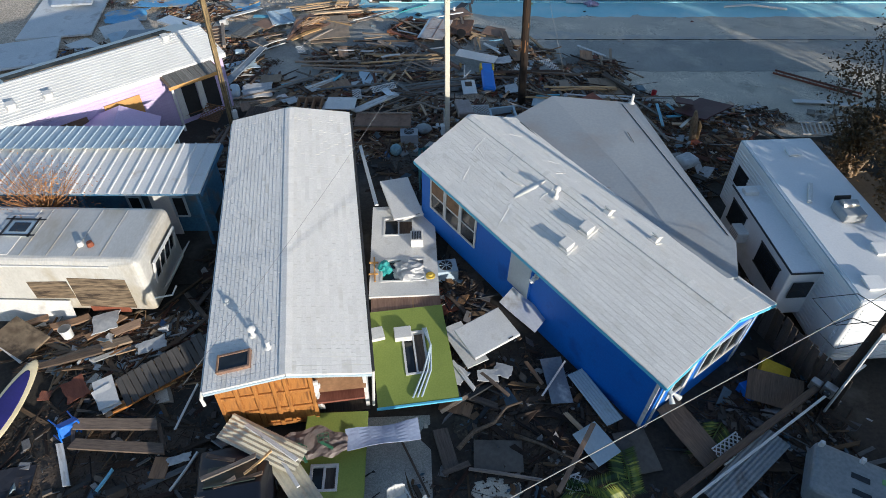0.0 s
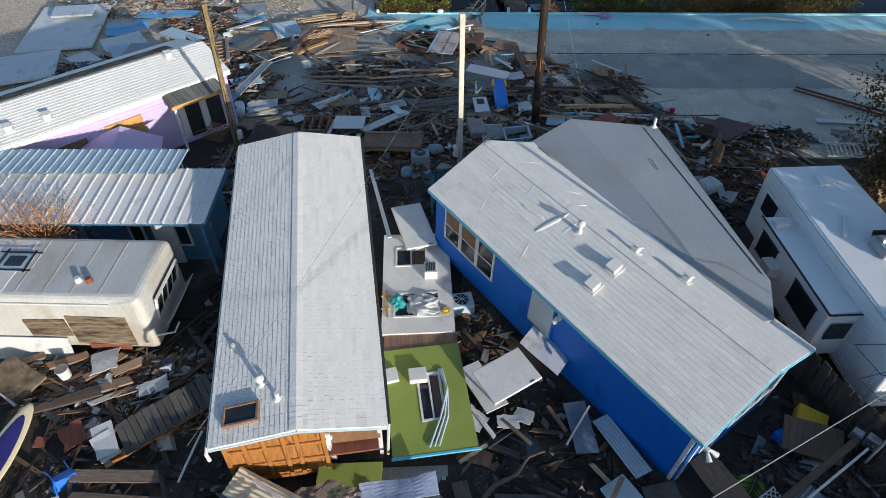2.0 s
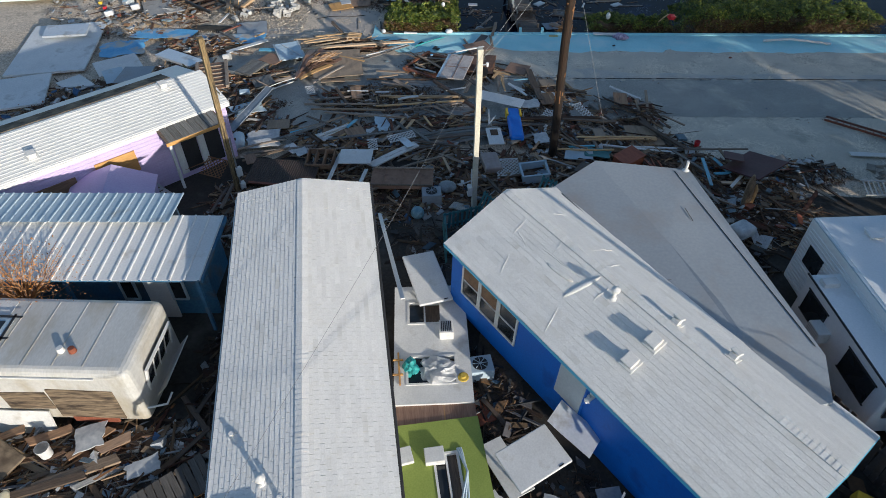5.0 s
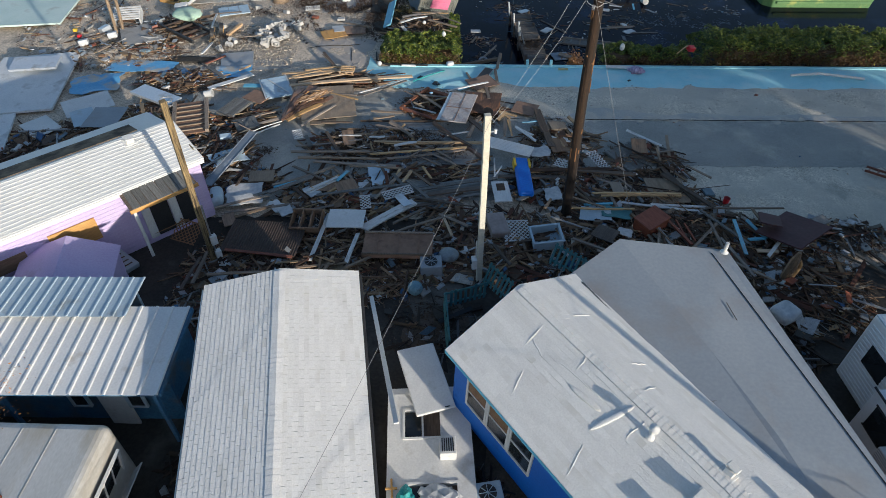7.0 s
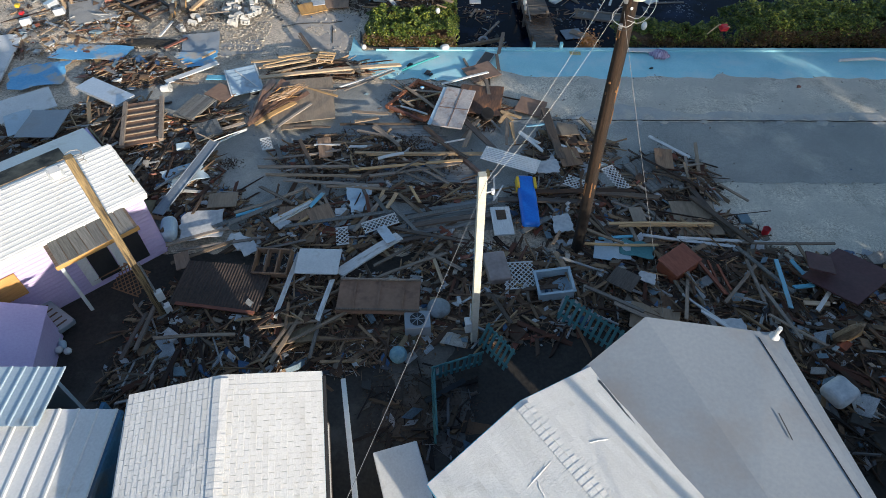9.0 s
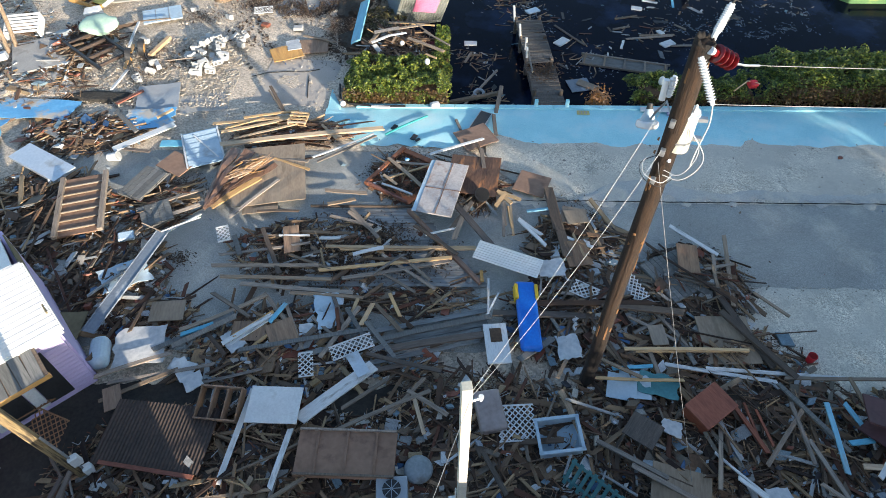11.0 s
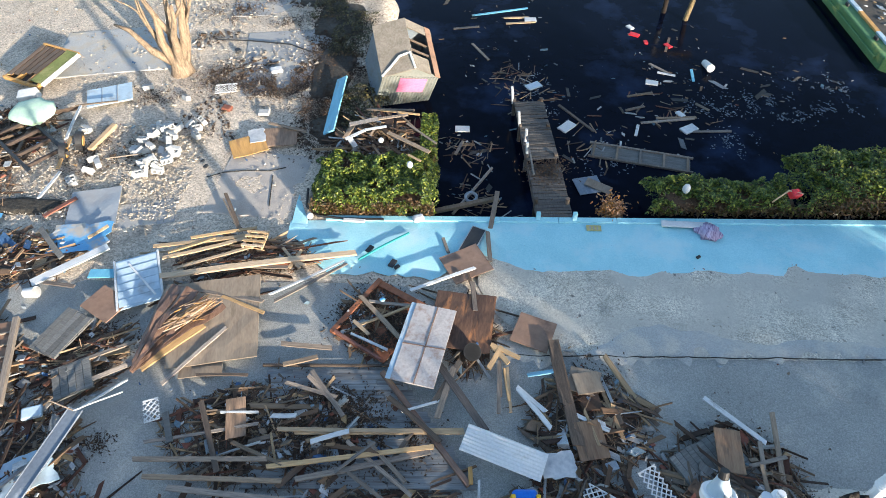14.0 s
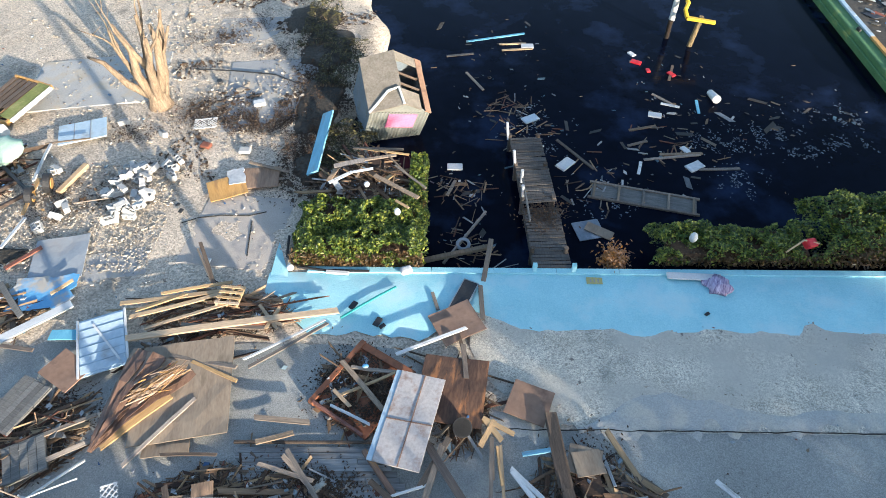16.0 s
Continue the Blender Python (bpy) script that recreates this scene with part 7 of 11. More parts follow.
plank(-12.99, 36.86, 0.35, 1.85, -45, 0.18, "deckgrey")
plank(-13.58, 38.70, 0.15, 1.28, 50, 0.16, "redwood")
plank(-14.27, 39.64, 0.35, 1.43, 83, 0.12, "whitewood")
plank(-11.62, 37.38, 0.35, 0.73, 50, 0.10, "newwood")
plank(-9.32, 31.32, 0.35, 1.74, 43, 0.05, "whitewood")
plank(-3.29, 31.67, 0.35, 1.29, -44, 0.12, "wood")
plank(-6.40, 43.19, 0.2, 1.69, -19, 0.12, "wood")
plank(-12.18, 41.21, 0.35, 1.32, 13, 0.02, "wood")
plank(-14.48, 44.49, 0.35, 1.66, 12, 0.06, "wood")
plank(-14.92, 43.26, 0.35, 2.12, 98, 0.12, "whitewood")
plank(-14.49, 41.43, 0.35, 1.90, 98, 0.12, "newwood")
# beams of the near pile
plank(-3.25, 25.34, 0.50, 2.32, 42, 0.34, "whitewood")
plank(-5.61, 24.13, 0.50, 2.50, -97, 0.14, "whitewood")
plank(-4.38, 23.57, 0.50, 1.52, -99, 0.14, "whitewood")
plank(-8.90, 26.07, 0.50, 2.01, 23, 0.12, "wood")
plank(-7.25, 27.19, 0.50, 1.90, 34, 0.14, "deckgrey")
plank(-2.02, 24.83, 0.50, 2.79, 26, 0.10, "wood")
plank(-1.53, 26.28, 0.50, 2.19, -14, 0.12, "darkwood")
plank(-2.47, 25.34, 0.50, 1.48, 38, 0.10, "wood")
plank(-0.85, 25.10, 0.50, 1.29, -32, 0.12, "wood")
plank(-1.38, 25.27, 0.50, 1.39, 51, 0.10, "wood")
plank(-1.06, 24.80, 0.50, 1.16, -73, 0.10, "newwood")
plank(-4.77, 23.55, 0.50, 2.09, 27, 0.06, "wood")
plank(-7.91, 22.23, 0.50, 2.31, 4, 0.10, "wood")
plank(-7.62, 23.23, 0.50, 2.45, -8, 0.10, "redwood")
plank(-5.51, 22.64, 0.50, 2.06, 9, 0.08, "wood")
plank(-4.44, 22.59, 0.50, 1.80, 35, 0.10, "wood")
plank(-4.45, 22.63, 0.50, 2.16, 86, 0.10, "wood")
plank(-5.27, 22.24, 0.50, 1.78, 71, 0.12, "wood")
plank(-5.57, 22.02, 0.50, 1.34, 67, 0.10, "wood")
plank(-9.41, 22.52, 0.50, 1.58, 88, 0.12, "wood")
plank(-9.64, 22.24, 0.50, 1.56, 83, 0.12, "darkwood")
plank(0.85, 23.27, 0.50, 1.17, -63, 0.12, "darkwood")
plank(2.77, 26.15, 0.50, 0.64, 62, 0.10, "wood")
plank(2.88, 24.83, 0.50, 1.43, -72, 0.16, "wood")
plank(4.18, 23.70, 0.50, 1.81, -30, 0.12, "wood")
plank(5.28, 22.90, 0.50, 2.55, -30, 0.12, "wood")
plank(7.24, 22.72, 0.50, 1.61, -44, 0.10, "whitewood")
plank(6.75, 23.36, 0.50, 1.42, -47, 0.06, "whitewood")
plank(6.46, 24.09, 0.50, 2.32, -105, 0.10, "wood")
plank(7.31, 24.56, 0.50, 1.41, -69, 0.12, "redwood")
plank(7.42, 24.64, 0.50, 1.17, -85, 0.06, "redwood")
plank(7.69, 24.56, 0.50, 1.00, -82, 0.06, "redwood")
plank(9.03, 24.86, 0.50, 2.16, -58, 0.14, "deckgrey")
plank(8.15, 24.33, 0.50, 2.02, 47, 0.10, "wood")
plank(8.60, 24.43, 0.50, 1.63, -89, 0.10, "wood")
plank(9.41, 24.33, 0.50, 1.87, -96, 0.12, "bluewood")
plank(10.14, 24.77, 0.50, 1.06, -71, 0.12, "bluewood")
plank(10.00, 24.22, 0.50, 0.63, 8, 0.14, "bluewood")
plank(10.16, 25.97, 0.50, 2.97, 0, 0.10, "wood")
plank(4.81, 25.87, 0.50, 2.35, -1, 0.08, "newwood")
plank(6.29, 26.80, 0.50, 3.41, 0, 0.10, "newwood")
plank(8.27, 27.06, 0.50, 2.62, -56, 0.20, "darkwood")
plank(5.32, 28.17, 0.50, 2.35, -7, 0.24, "darkwood")
plank(8.96, 23.28, 0.50, 1.99, -75, 0.10, "wood")
plank(9.25, 22.61, 0.50, 1.72, -40, 0.10, "wood")
plank(10.51, 24.82, 0.50, 2.36, -85, 0.10, "wood")
plank(10.48, 23.80, 0.50, 1.26, 48, 0.12, "whitewood")
plank(10.11, 23.58, 0.50, 0.72, -3, 0.14, "newwood")
plank(4.24, 26.27, 0.50, 1.51, -29, 0.10, "wood")
# boards of the near yard
plank(0.04, 8.39, 0.20, 1.06, -74, 0.40, "darkwood")
plank(0.30, 7.85, 0.30, 0.69, 23, 0.14, "darkwood")
plank(-9.55, 7.89, 0.30, 1.33, -58, 0.16, "whitewood")
plank(-8.52, 8.87, 0.55, 2.21, -0, 0.30, "darkwood")
plank(-8.26, 8.30, 0.45, 2.36, -3, 0.28, "darkwood")
plank(-9.56, 8.61, 0.40, 0.79, -66, 0.10, "darkwood")
plank(-7.29, 8.62, 0.40, 0.83, -60, 0.10, "darkwood")
plank(-8.31, 9.91, 0.30, 1.48, 30, 0.14, "oak")
plank(-8.39, 7.53, 0.20, 0.61, 73, 0.08, "bluewood")
plank(-6.46, 7.73, 0.30, 1.10, 70, 0.05, "whitewood")
plank(-10.28, 11.44, 0.30, 1.99, 25, 0.30, "wood")
plank(-10.82, 11.05, 0.40, 1.78, 20, 0.20, "darkwood")
plank(-12.61, 11.28, 0.35, 1.15, -32, 0.16, "whitewood")
plank(-10.24, 12.21, 0.40, 1.21, 47, 0.20, "ply")
plank(-11.40, 12.46, 0.35, 1.10, 24, 0.25, "ply")
plank(-9.60, 12.25, 0.35, 0.82, 33, 0.25, "ply")
plank(-12.58, 12.40, 0.35, 1.08, 31, 0.25, "ply")
plank(-7.57, 12.31, 0.30, 1.06, 56, 0.12, "darkwood")
plank(-7.63, 13.00, 0.30, 1.90, -47, 0.14, "darkwood")
plank(-7.52, 13.96, 0.30, 1.58, 72, 0.12, "darkwood")
plank(-6.82, 9.39, 0.60, 1.38, 83, 0.05, "whitewood")
plank(-0.83, 8.09, 0.15, 2.05, -63, 0.05, "darkwood")
plank(3.27, 8.03, 0.60, 2.12, 58, 0.12, "ply")
plank(1.51, 7.74, 0.20, 1.82, -9, 0.08, "wood")
plank(3.03, 10.47, 0.40, 1.37, 56, 0.05, "whitewood")
plank(1.83, 12.44, 0.20, 1.19, -48, 0.12, "darkwood")
plank(0.38, 13.35, 0.20, 1.18, -53, 0.12, "darkwood")
plank(0.51, 10.62, 0.30, 1.13, -57, 0.12, "whitewood")
plank(2.51, 10.72, 0.30, 0.86, -62, 0.10, "ply")
plank(3.46, 9.11, 0.30, 0.83, -53, 0.12, "newwood")
plank(1.37, 10.34, 0.30, 1.05, -45, 0.10, "darkwood")
plank(0.97, 9.88, 0.15, 0.98, -21, 0.20, "darkwood")
plank(0.28, 9.76, 0.20, 0.94, 35, 0.10, "wood")
# flat sheets and panels
sheet(-0.57, 32.98, 0.66, 1.2, 2.57, 166.5, "pinkwhite")
sheet(0.5, 34.0, 0.36, 1.8, 2.0, 172, "stained")
sheet(2.57, 33.71, 0.2, 1.12, 1.05, -22, "brownply")
sheet(0.62, 36.3, 0.18, 1.35, 1.2, 28, "brownply")
sheet(0.83, 37.32, 0.15, 0.46, 1.20, 156, "black")
sheet(-6.8, 33.95, 0.33, 2.52, 3.0, 10, "ply2")
sheet(-6.81, 32.33, 0.25, 1.18, 0.47, 9, "ply2")
sheet(-10.3, 34.48, 0.3, 1.22, 0.92, -31, "brownply")
sheet(-12.31, 37.26, 0.15, 1.87, 1.32, -174, "tarp")
sheet(-10.83, 35.68, 0.25, 0.91, 0.35, -177, "bluewood")
sheet(-14.34, 45.36, 0.15, 1.8, 1.28, 21, "panelled")
sheet(-7.74, 42.15, 0.12, 1.34, 1.06, -156, "ochre")
sheet(-6.66, 42.72, 0.10, 1.40, 1.10, -173, "ply")
sheet(-7.52, 42.70, 0.20, 0.62, 0.80, -159, "bits")
sheet(3.82, 32.10, 0.25, 0.83, 0.75, 165, "ply2")
sheet(-11.15, 33.4, 0.30, 0.95, 1.5, -22, "deck")
sheet(-10.2, 31.9, 0.32, 1.0, 1.0, 28, "deck")
sheet(6.78, 29.67, 0.25, 1.73, 1.60, -151, "deckgrey")
sheet(7.60, 27.27, 0.30, 1.48, 1.57, -179, "ply2")
sheet(7.10, 30.09, 0.50, 0.64, 1.13, 172, "ply")
sheet(3.90, 32.04, 0.30, 0.74, 0.64, -170, "ply2")
sheet(3.72, 30.38, 0.35, 0.78, 1.01, -171, "ply")
sheet(2.85, 29.67, 0.45, 0.74, 0.63, -175, "bits")
sheet(1.05, 26.98, 0.40, 0.66, 1.29, -175, "doorwhite")
sheet(3.06, 26.92, 0.35, 0.60, 0.73, -172, "bits")
sheet(-3.81, 28.51, 0.30, 0.71, 0.44, -179, "tin")
sheet(-7.66, 26.21, 0.22, 0.75, 0.37, 164, "white")
sheet(-8.62, 28.00, 0.30, 0.99, 0.69, -174, "ply2")
sheet(-5.44, 30.85, 0.35, 0.51, 1.11, -167, "ply")
sheet(-6.04, 27.31, 0.35, 0.98, 0.66, -179, "ply")
sheet(-4.63, 26.78, 0.26, 1.01, 0.47, -170, "redwood")
sheet(5.63, 27.34, 0.40, 0.45, 0.66, -175, "ply2")
sheet(4.70, 25.79, 0.35, 0.82, 0.83, 171, "bluegrey")
sheet(-7.61, 24.11, 0.45, 2.75, 1.73, 175, "darkrib")
sheet(-4.73, 24.85, 0.75, 1.32, 1.00, 179, "white")
sheet(-9.16, 25.15, 0.40, 0.45, 0.70, -155, "ply")
sheet(-7.60, 26.07, 0.3, 0.42, 0.71, -142, "white")
sheet(-7.15, 25.64, 0.45, 0.48, 0.45, -151, "bits")
sheet(-2.75, 26.14, 0.60, 0.36, 0.77, -147, "tin")
sheet(-5.07, 27.24, 0.40, 0.79, 0.84, -155, "ply")
sheet(5.3, 25.75, 0.40, 1.0, 0.7, 163, "teal2")
sheet(4.34, 25.72, 0.35, 0.79, 0.75, 167, "bluegrey")
sheet(4.62, 24.43, 0.50, 0.82, 0.71, 143, "darkwood")
sheet(5.34, 24.51, 0.50, 0.49, 0.38, 161, "bits")
sheet(5.31, 23.08, 0.35, 1.40, 0.95, 165, "ply2")
sheet(10.52, 24.81, 0.90, 0.73, 1.00, 160, "maroon2", tilt=17)
sheet(7.57, 22.82, 0.40, 0.59, 0.52, -172, "bits")
sheet(-5.04, 22.55, 0.40, 0.99, 0.94, -175, "straw2")
sheet(-1.94, 22.55, 0.12, 1.14, 0.58, -179, "mudply")
sheet(11.26, 24.44, 0.75, 1.97, 1.69, -144, "maroon2", tilt=13)
sheet(1.37, 8.27, 0.14, 1.25, 0.86, 179, "greymud")
sheet(4.92, 8.41, 0.15, 0.87, 1.19, -169, "greymud")
sheet(3.88, 8.52, 0.35, 0.75, 1.0, -148, "bluegrey")
sheet(3.1, 10.45, 0.34, 0.6, 1.5, 6, "dulltin")
sheet(4.09, 9.97, 0.28, 0.52, 1.8, 27, "corr")
sheet(0.30, 9.73, 0.10, 0.90, 0.44, 163, "ply")
sheet(2.29, 12.34, 1.15, 0.77, 1.34, -126, "tin", tilt=-22)
sheet(0.27, 10.71, 0.30, 0.68, 0.55, 145, "bits")
sheet(1.19, 10.61, 0.30, 0.56, 0.38, -180, "bits")
sheet(1.63, 10.77, 0.35, 0.51, 0.43, 158, "bits")
sheet(0.56, 11.72, 0.30, 0.69, 1.61, -151, "white")
sheet(-10.31, 10.17, 0.2, 0.60, 0.79, -140, "redwood")
sheet(-10.23, 12.34, 0.50, 0.72, 0.72, -161, "bits")
sheet(-8.64, 11.61, 0.35, 0.80, 0.44, -151, "bits")
single("table_top", shell((1.5, 0.95, 0.07), 0.03), "oldply", pose(-12.5, 11.7, 0.5, 6, 4, -28), "swollen brown wooden table top in the rubbish", "table top")
sheet(-11.10, 10.00, 0.12, 0.32, 0.28, -180, "redwood")
sheet(-9.27, 9.92, 0.40, 0.52, 1.04, -147, "white")
sheet(-7.14, 7.87, 0.20, 0.40, 0.55, -180, "ply")
sheet(-6.70, 8.07, 0.25, 0.55, 0.23, -163, "bits")
sheet(-0.07, 13.60, 0.12, 1.17, 0.65, 123, "redwood")
sheet(-2.78, 23.70, 0.50, 2.43, 1.19, 179, "lid")
sheet(-16.36, 31.65, 0.80, 1.71, 1.49, -88, "membrane")
sheet(-19.46, 31.63, 0.30, 1.21, 1.59, 50, "white")
sheet(-17.55, 31.97, 0.60, 0.96, 1.39, -148, "bluegrey")
sheet(-17.31, 37.88, 0.15, 3.46, 1.29, 175, "tarp")
sheet(-18.9, 36.01, 0.15, 2.4, 1.9, -166, "tarp2")
sheet(-12.45, 38.75, 0.08, 1.7, 1.9, -167, "membrane")
sheet(-12.75, 32.15, 0.50, 1.5, 2.8, 17, "woodframe")
sheet(-11.30, 27.28, 0.40, 0.91, 1.13, -179, "mudply")


# ---- things that stand out in the wreckage ----
M["shedwall"] = mat("dirty_cream_sheet_metal", (0.17, 0.18, 0.16), (0.28, 0.29, 0.26), 0.6, 1, 14, 0.1, stain=(0.2, 0.19, 0.15))
M["shedblue"] = mat("blue_grey_ribbed_metal", (0.14, 0.17, 0.20), (0.23, 0.27, 0.31), 0.55, 0.9, 14, 0.1, stain=(0.16, 0.15, 0.13), stain_scale=0.9)
M["roofgrit"] = mat("grit_covered_roof", (0.15, 0.13, 0.10), (0.28, 0.245, 0.20), 0.95, 2, 14, 0.6, stain=(0.13, 0.11, 0.085))
M["darkdeck"] = mat("dark_weathered_deck", (0.055, 0.05, 0.045), (0.115, 0.105, 0.095), 0.9, 1.6, 6, 0.4, rand=0.3, stretch=GRAIN)
M["cream"] = mat("cream_gelcoat", (0.60, 0.52, 0.32), (0.70, 0.62, 0.42), 0.35, 1, 12, 0.03)
M["navy"] = mat("navy_foam", (0.012, 0.012, 0.11), (0.022, 0.02, 0.17), 0.75, 2, 20, 0.15)
SHEET["violet"] = ("violet_sheet", "lilacpanel", 0.02, 0.1, "violet-blue curled plastic sheet")
M["printgreen"] = mat("faded_green_ink", (0.02, 0.10, 0.045), (0.05, 0.16, 0.08), 0.5, 4, 20, 0.1, stain=(0.26, 0.21, 0.19), stain_scale=5)
M["wrapbrown"] = mat("brown_film", (0.24, 0.19, 0.17), (0.34, 0.28, 0.255), 0.35, 2, 8, 0.3)
M["creamrib"] = mat("cream_plastic_roofing", (0.50, 0.47, 0.36), (0.62, 0.58, 0.45), 0.5, 1, 14, 0.08, stain=(0.38, 0.34, 0.25))
M["mustard"] = mat("mustard_felt", (0.42, 0.30, 0.04), (0.52, 0.38, 0.06), 0.9, 3, 20, 0.2)
M["carglass"] = mat("muddy_green_glass", (0.012, 0.026, 0.02), (0.03, 0.05, 0.04), 0.4, 2, 8, 0.05, stain=(0.06, 0.055, 0.045))
M["carblack"] = mat("black_car_paint", (0.006, 0.008, 0.014), (0.012, 0.014, 0.024), 0.42, 1, 10, 0.0)
def lattice(x, y, z, w, l, yaw, material="white", tilt=0, step=0.11, label="white diamond lattice panel in the wreckage"):
    t = thing("lattice", pose(x, y, z, tilt, 0, yaw), label, "lattice", "lattice panels")
    for s in (1, -1):
        bm = bmesh.new()
        k = -(w + l)
        while k < w + l:
            # strips at 45 degrees, clipped to the panel
            pts = []
            for (px, py) in ((-w / 2, s * (-w / 2) + k), (w / 2, s * (w / 2) + k)):
                pts.append((px, py))
            (ax, ay), (bx, by) = pts
            if s > 0:
                ax = max(ax, -l / 2 - k) if s > 0 else ax
                bx = min(bx, l / 2 - k)
            else:
                ax = max(ax, k - l / 2)
                bx = min(bx, k + l / 2)
            if bx - ax > 0.05:
                ln = (bx - ax) * math.sqrt(2)
                cx = (ax + bx) / 2
                box(bm, (0.03, ln, 0.01), pose(cx, s * cx + k, 0.006 * s, 0, 0, -45 * s))
            k += step * math.sqrt(2)
        part("lattice_web", bm, material, t)
    for s in (-1, 1):
        part("lattice_frame", boxes(((w, 0.035, 0.03), pose(0, s * l / 2, 0))), material, t)


def plastic_chair(x, y, z, yaw, material, label, tip=(0, 0)):
    t = thing("plastic_chair", pose(x, y, z, tip[0], tip[1], yaw), label, "chair")
    part("seat", shell((0.44, 0.44, 0.03), 0.012, pose(0, 0, 0.42)), material, t)
    part("backrest", shell((0.36, 0.03, 0.4), 0.012, pose(0, 0.245, 0.64, -10, 0, 0)), material, t)
    for k in range(5):
        part("back_slat", boxes(((0.05, 0.025, 0.4), pose(-0.16 + 0.08 * k, 0.23, 0.64, -10, 0, 0)), bevel=0.006), material, t)
    part("back_top", tube([(-0.22, 0.2, 0.42), (-0.2, 0.26, 0.78), (0, 0.28, 0.86), (0.2, 0.26, 0.78), (0.22, 0.2, 0.42)], 0.022), material, t)
    for s in (-1, 1):
        part("armrest", tube([(s * 0.22, 0.22, 0.62), (s * 0.26, 0, 0.64), (s * 0.24, -0.2, 0.6), (s * 0.23, -0.22, 0.02)], 0.02), material, t)
        part("leg", tube([(s * 0.2, 0.2, 0.42), (s * 0.23, 0.24, 0.0)], 0.02), material, t)


def fallen_branch(pts, r, label):
    single("fallen_branch", tube(pts, [r * (1 - 0.6 * k / (len(pts) - 1)) for k in range(len(pts))], 7), "barkdark", Matrix(), label, "branch", smooth=True)


def picket_run(x, y, z, length, yaw, material, lean, label, n=9, h=0.8):
    t = thing("picket_fence", pose(x, y, z, lean, 0, yaw), label, "fence")
    for zz in (0.15, h - 0.12):
        part("rail", boxes(((length, 0.04, 0.07), pose(0, 0.03, zz)), bevel=0.005), material, t)
    me = mesh_of("picket", boxes(((0.09, 0.022, h), pose(0, 0, h / 2)), bevel=0.004), material)
    for k in range(n):
        piece("picket", me, t, pose(-length / 2 + length * (k + 0.5) / n, 0, 0, random.uniform(-2, 2), random.uniform(-2, 2), 0))


def dock():
    t = thing("wooden_dock", pose(0, 0, 0), "narrow grey wooden dock running out into the canal", "dock")
    rng = random.Random(8)
    board = mesh_of("dock_board", boxes(((1.22, 0.118, 0.035), None), bevel=0.005), "darkdeck")
    for k in range(19):
        y = 38.6 + 0.145 * k
        piece("dock_board", board, t, pose(3.70 - 0.055 * (y - 38.6), y, 0.06 + rng.uniform(-0.01, 0.01), 0, rng.uniform(-1, 1), rng.uniform(-1.5, 1.5) + 2))
    for k in range(25):
        y = 41.5 + 0.145 * k
        piece("dock_board", board, t, pose(3.52 - 0.075 * (y - 41.5), y, 0.16 + rng.uniform(-0.012, 0.012), 0, rng.uniform(-2, 2), rng.uniform(-2, 2) + 4))
    for s in (-0.5, 0.5):
        part("stringer", boxes(((0.07, 6.7, 0.18), None), bevel=0.006), "darkwood", t, "", pose(3.42 + s, 41.9, -0.06, 0.8, 0, 3.4))
    for y in (39.2, 41.6, 43.4, 45.1):
        for s in (-0.55, 0.55):
            part("piling", cyl(bmesh.new(), 0.08, 0.075, 2.2, pose(0, 0, -2.0)), "darkwood", t, "", pose(3.68 - 0.07 * (y - 38.6) + s, y, 0.1))
    for x, y, h in ((2.95, 41.6, 0.75), (2.78, 43.4, 0.8), (2.62, 45.1, 0.8), (2.95, 42.5, 0.7)):
        part("white_post", cyl(bmesh.new(), 0.055, 0.055, h, pose(0, 0, 0, rng.uniform(-6, 6), rng.uniform(-8, 2), 0)), "white", t, "white plastic sleeve post", pose(x, y, 0.05))
    part("hand_rail", boxes(((0.06, 1.9, 0.09), None), bevel=0.006), "deckgrey", t, "", pose(3.0, 41.2, 0.55, 6, 0, 4))
    for x in (3.1, 4.35):
        part("bollard", boxes(((0.14, 0.14, 0.35), None), bevel=0.015), "paint", t, "turquoise stub post", pose(x, 38.42, 0.2))
    lit = thing("seaweed_clump", pose(3.6, 41.0, 0.12), "brown seaweed matted on the dock", "seaweed")
    v, f = leaf_cloud(700, lambda r: (r.gauss(0, 0.4), r.gauss(0, 0.42), abs(r.gauss(0, 0.03))), 0.05, 77, 0.4)
    ob = new("fronds", mesh_arrays("fronds", v, f, "brownveg"))
    ob.parent = lit


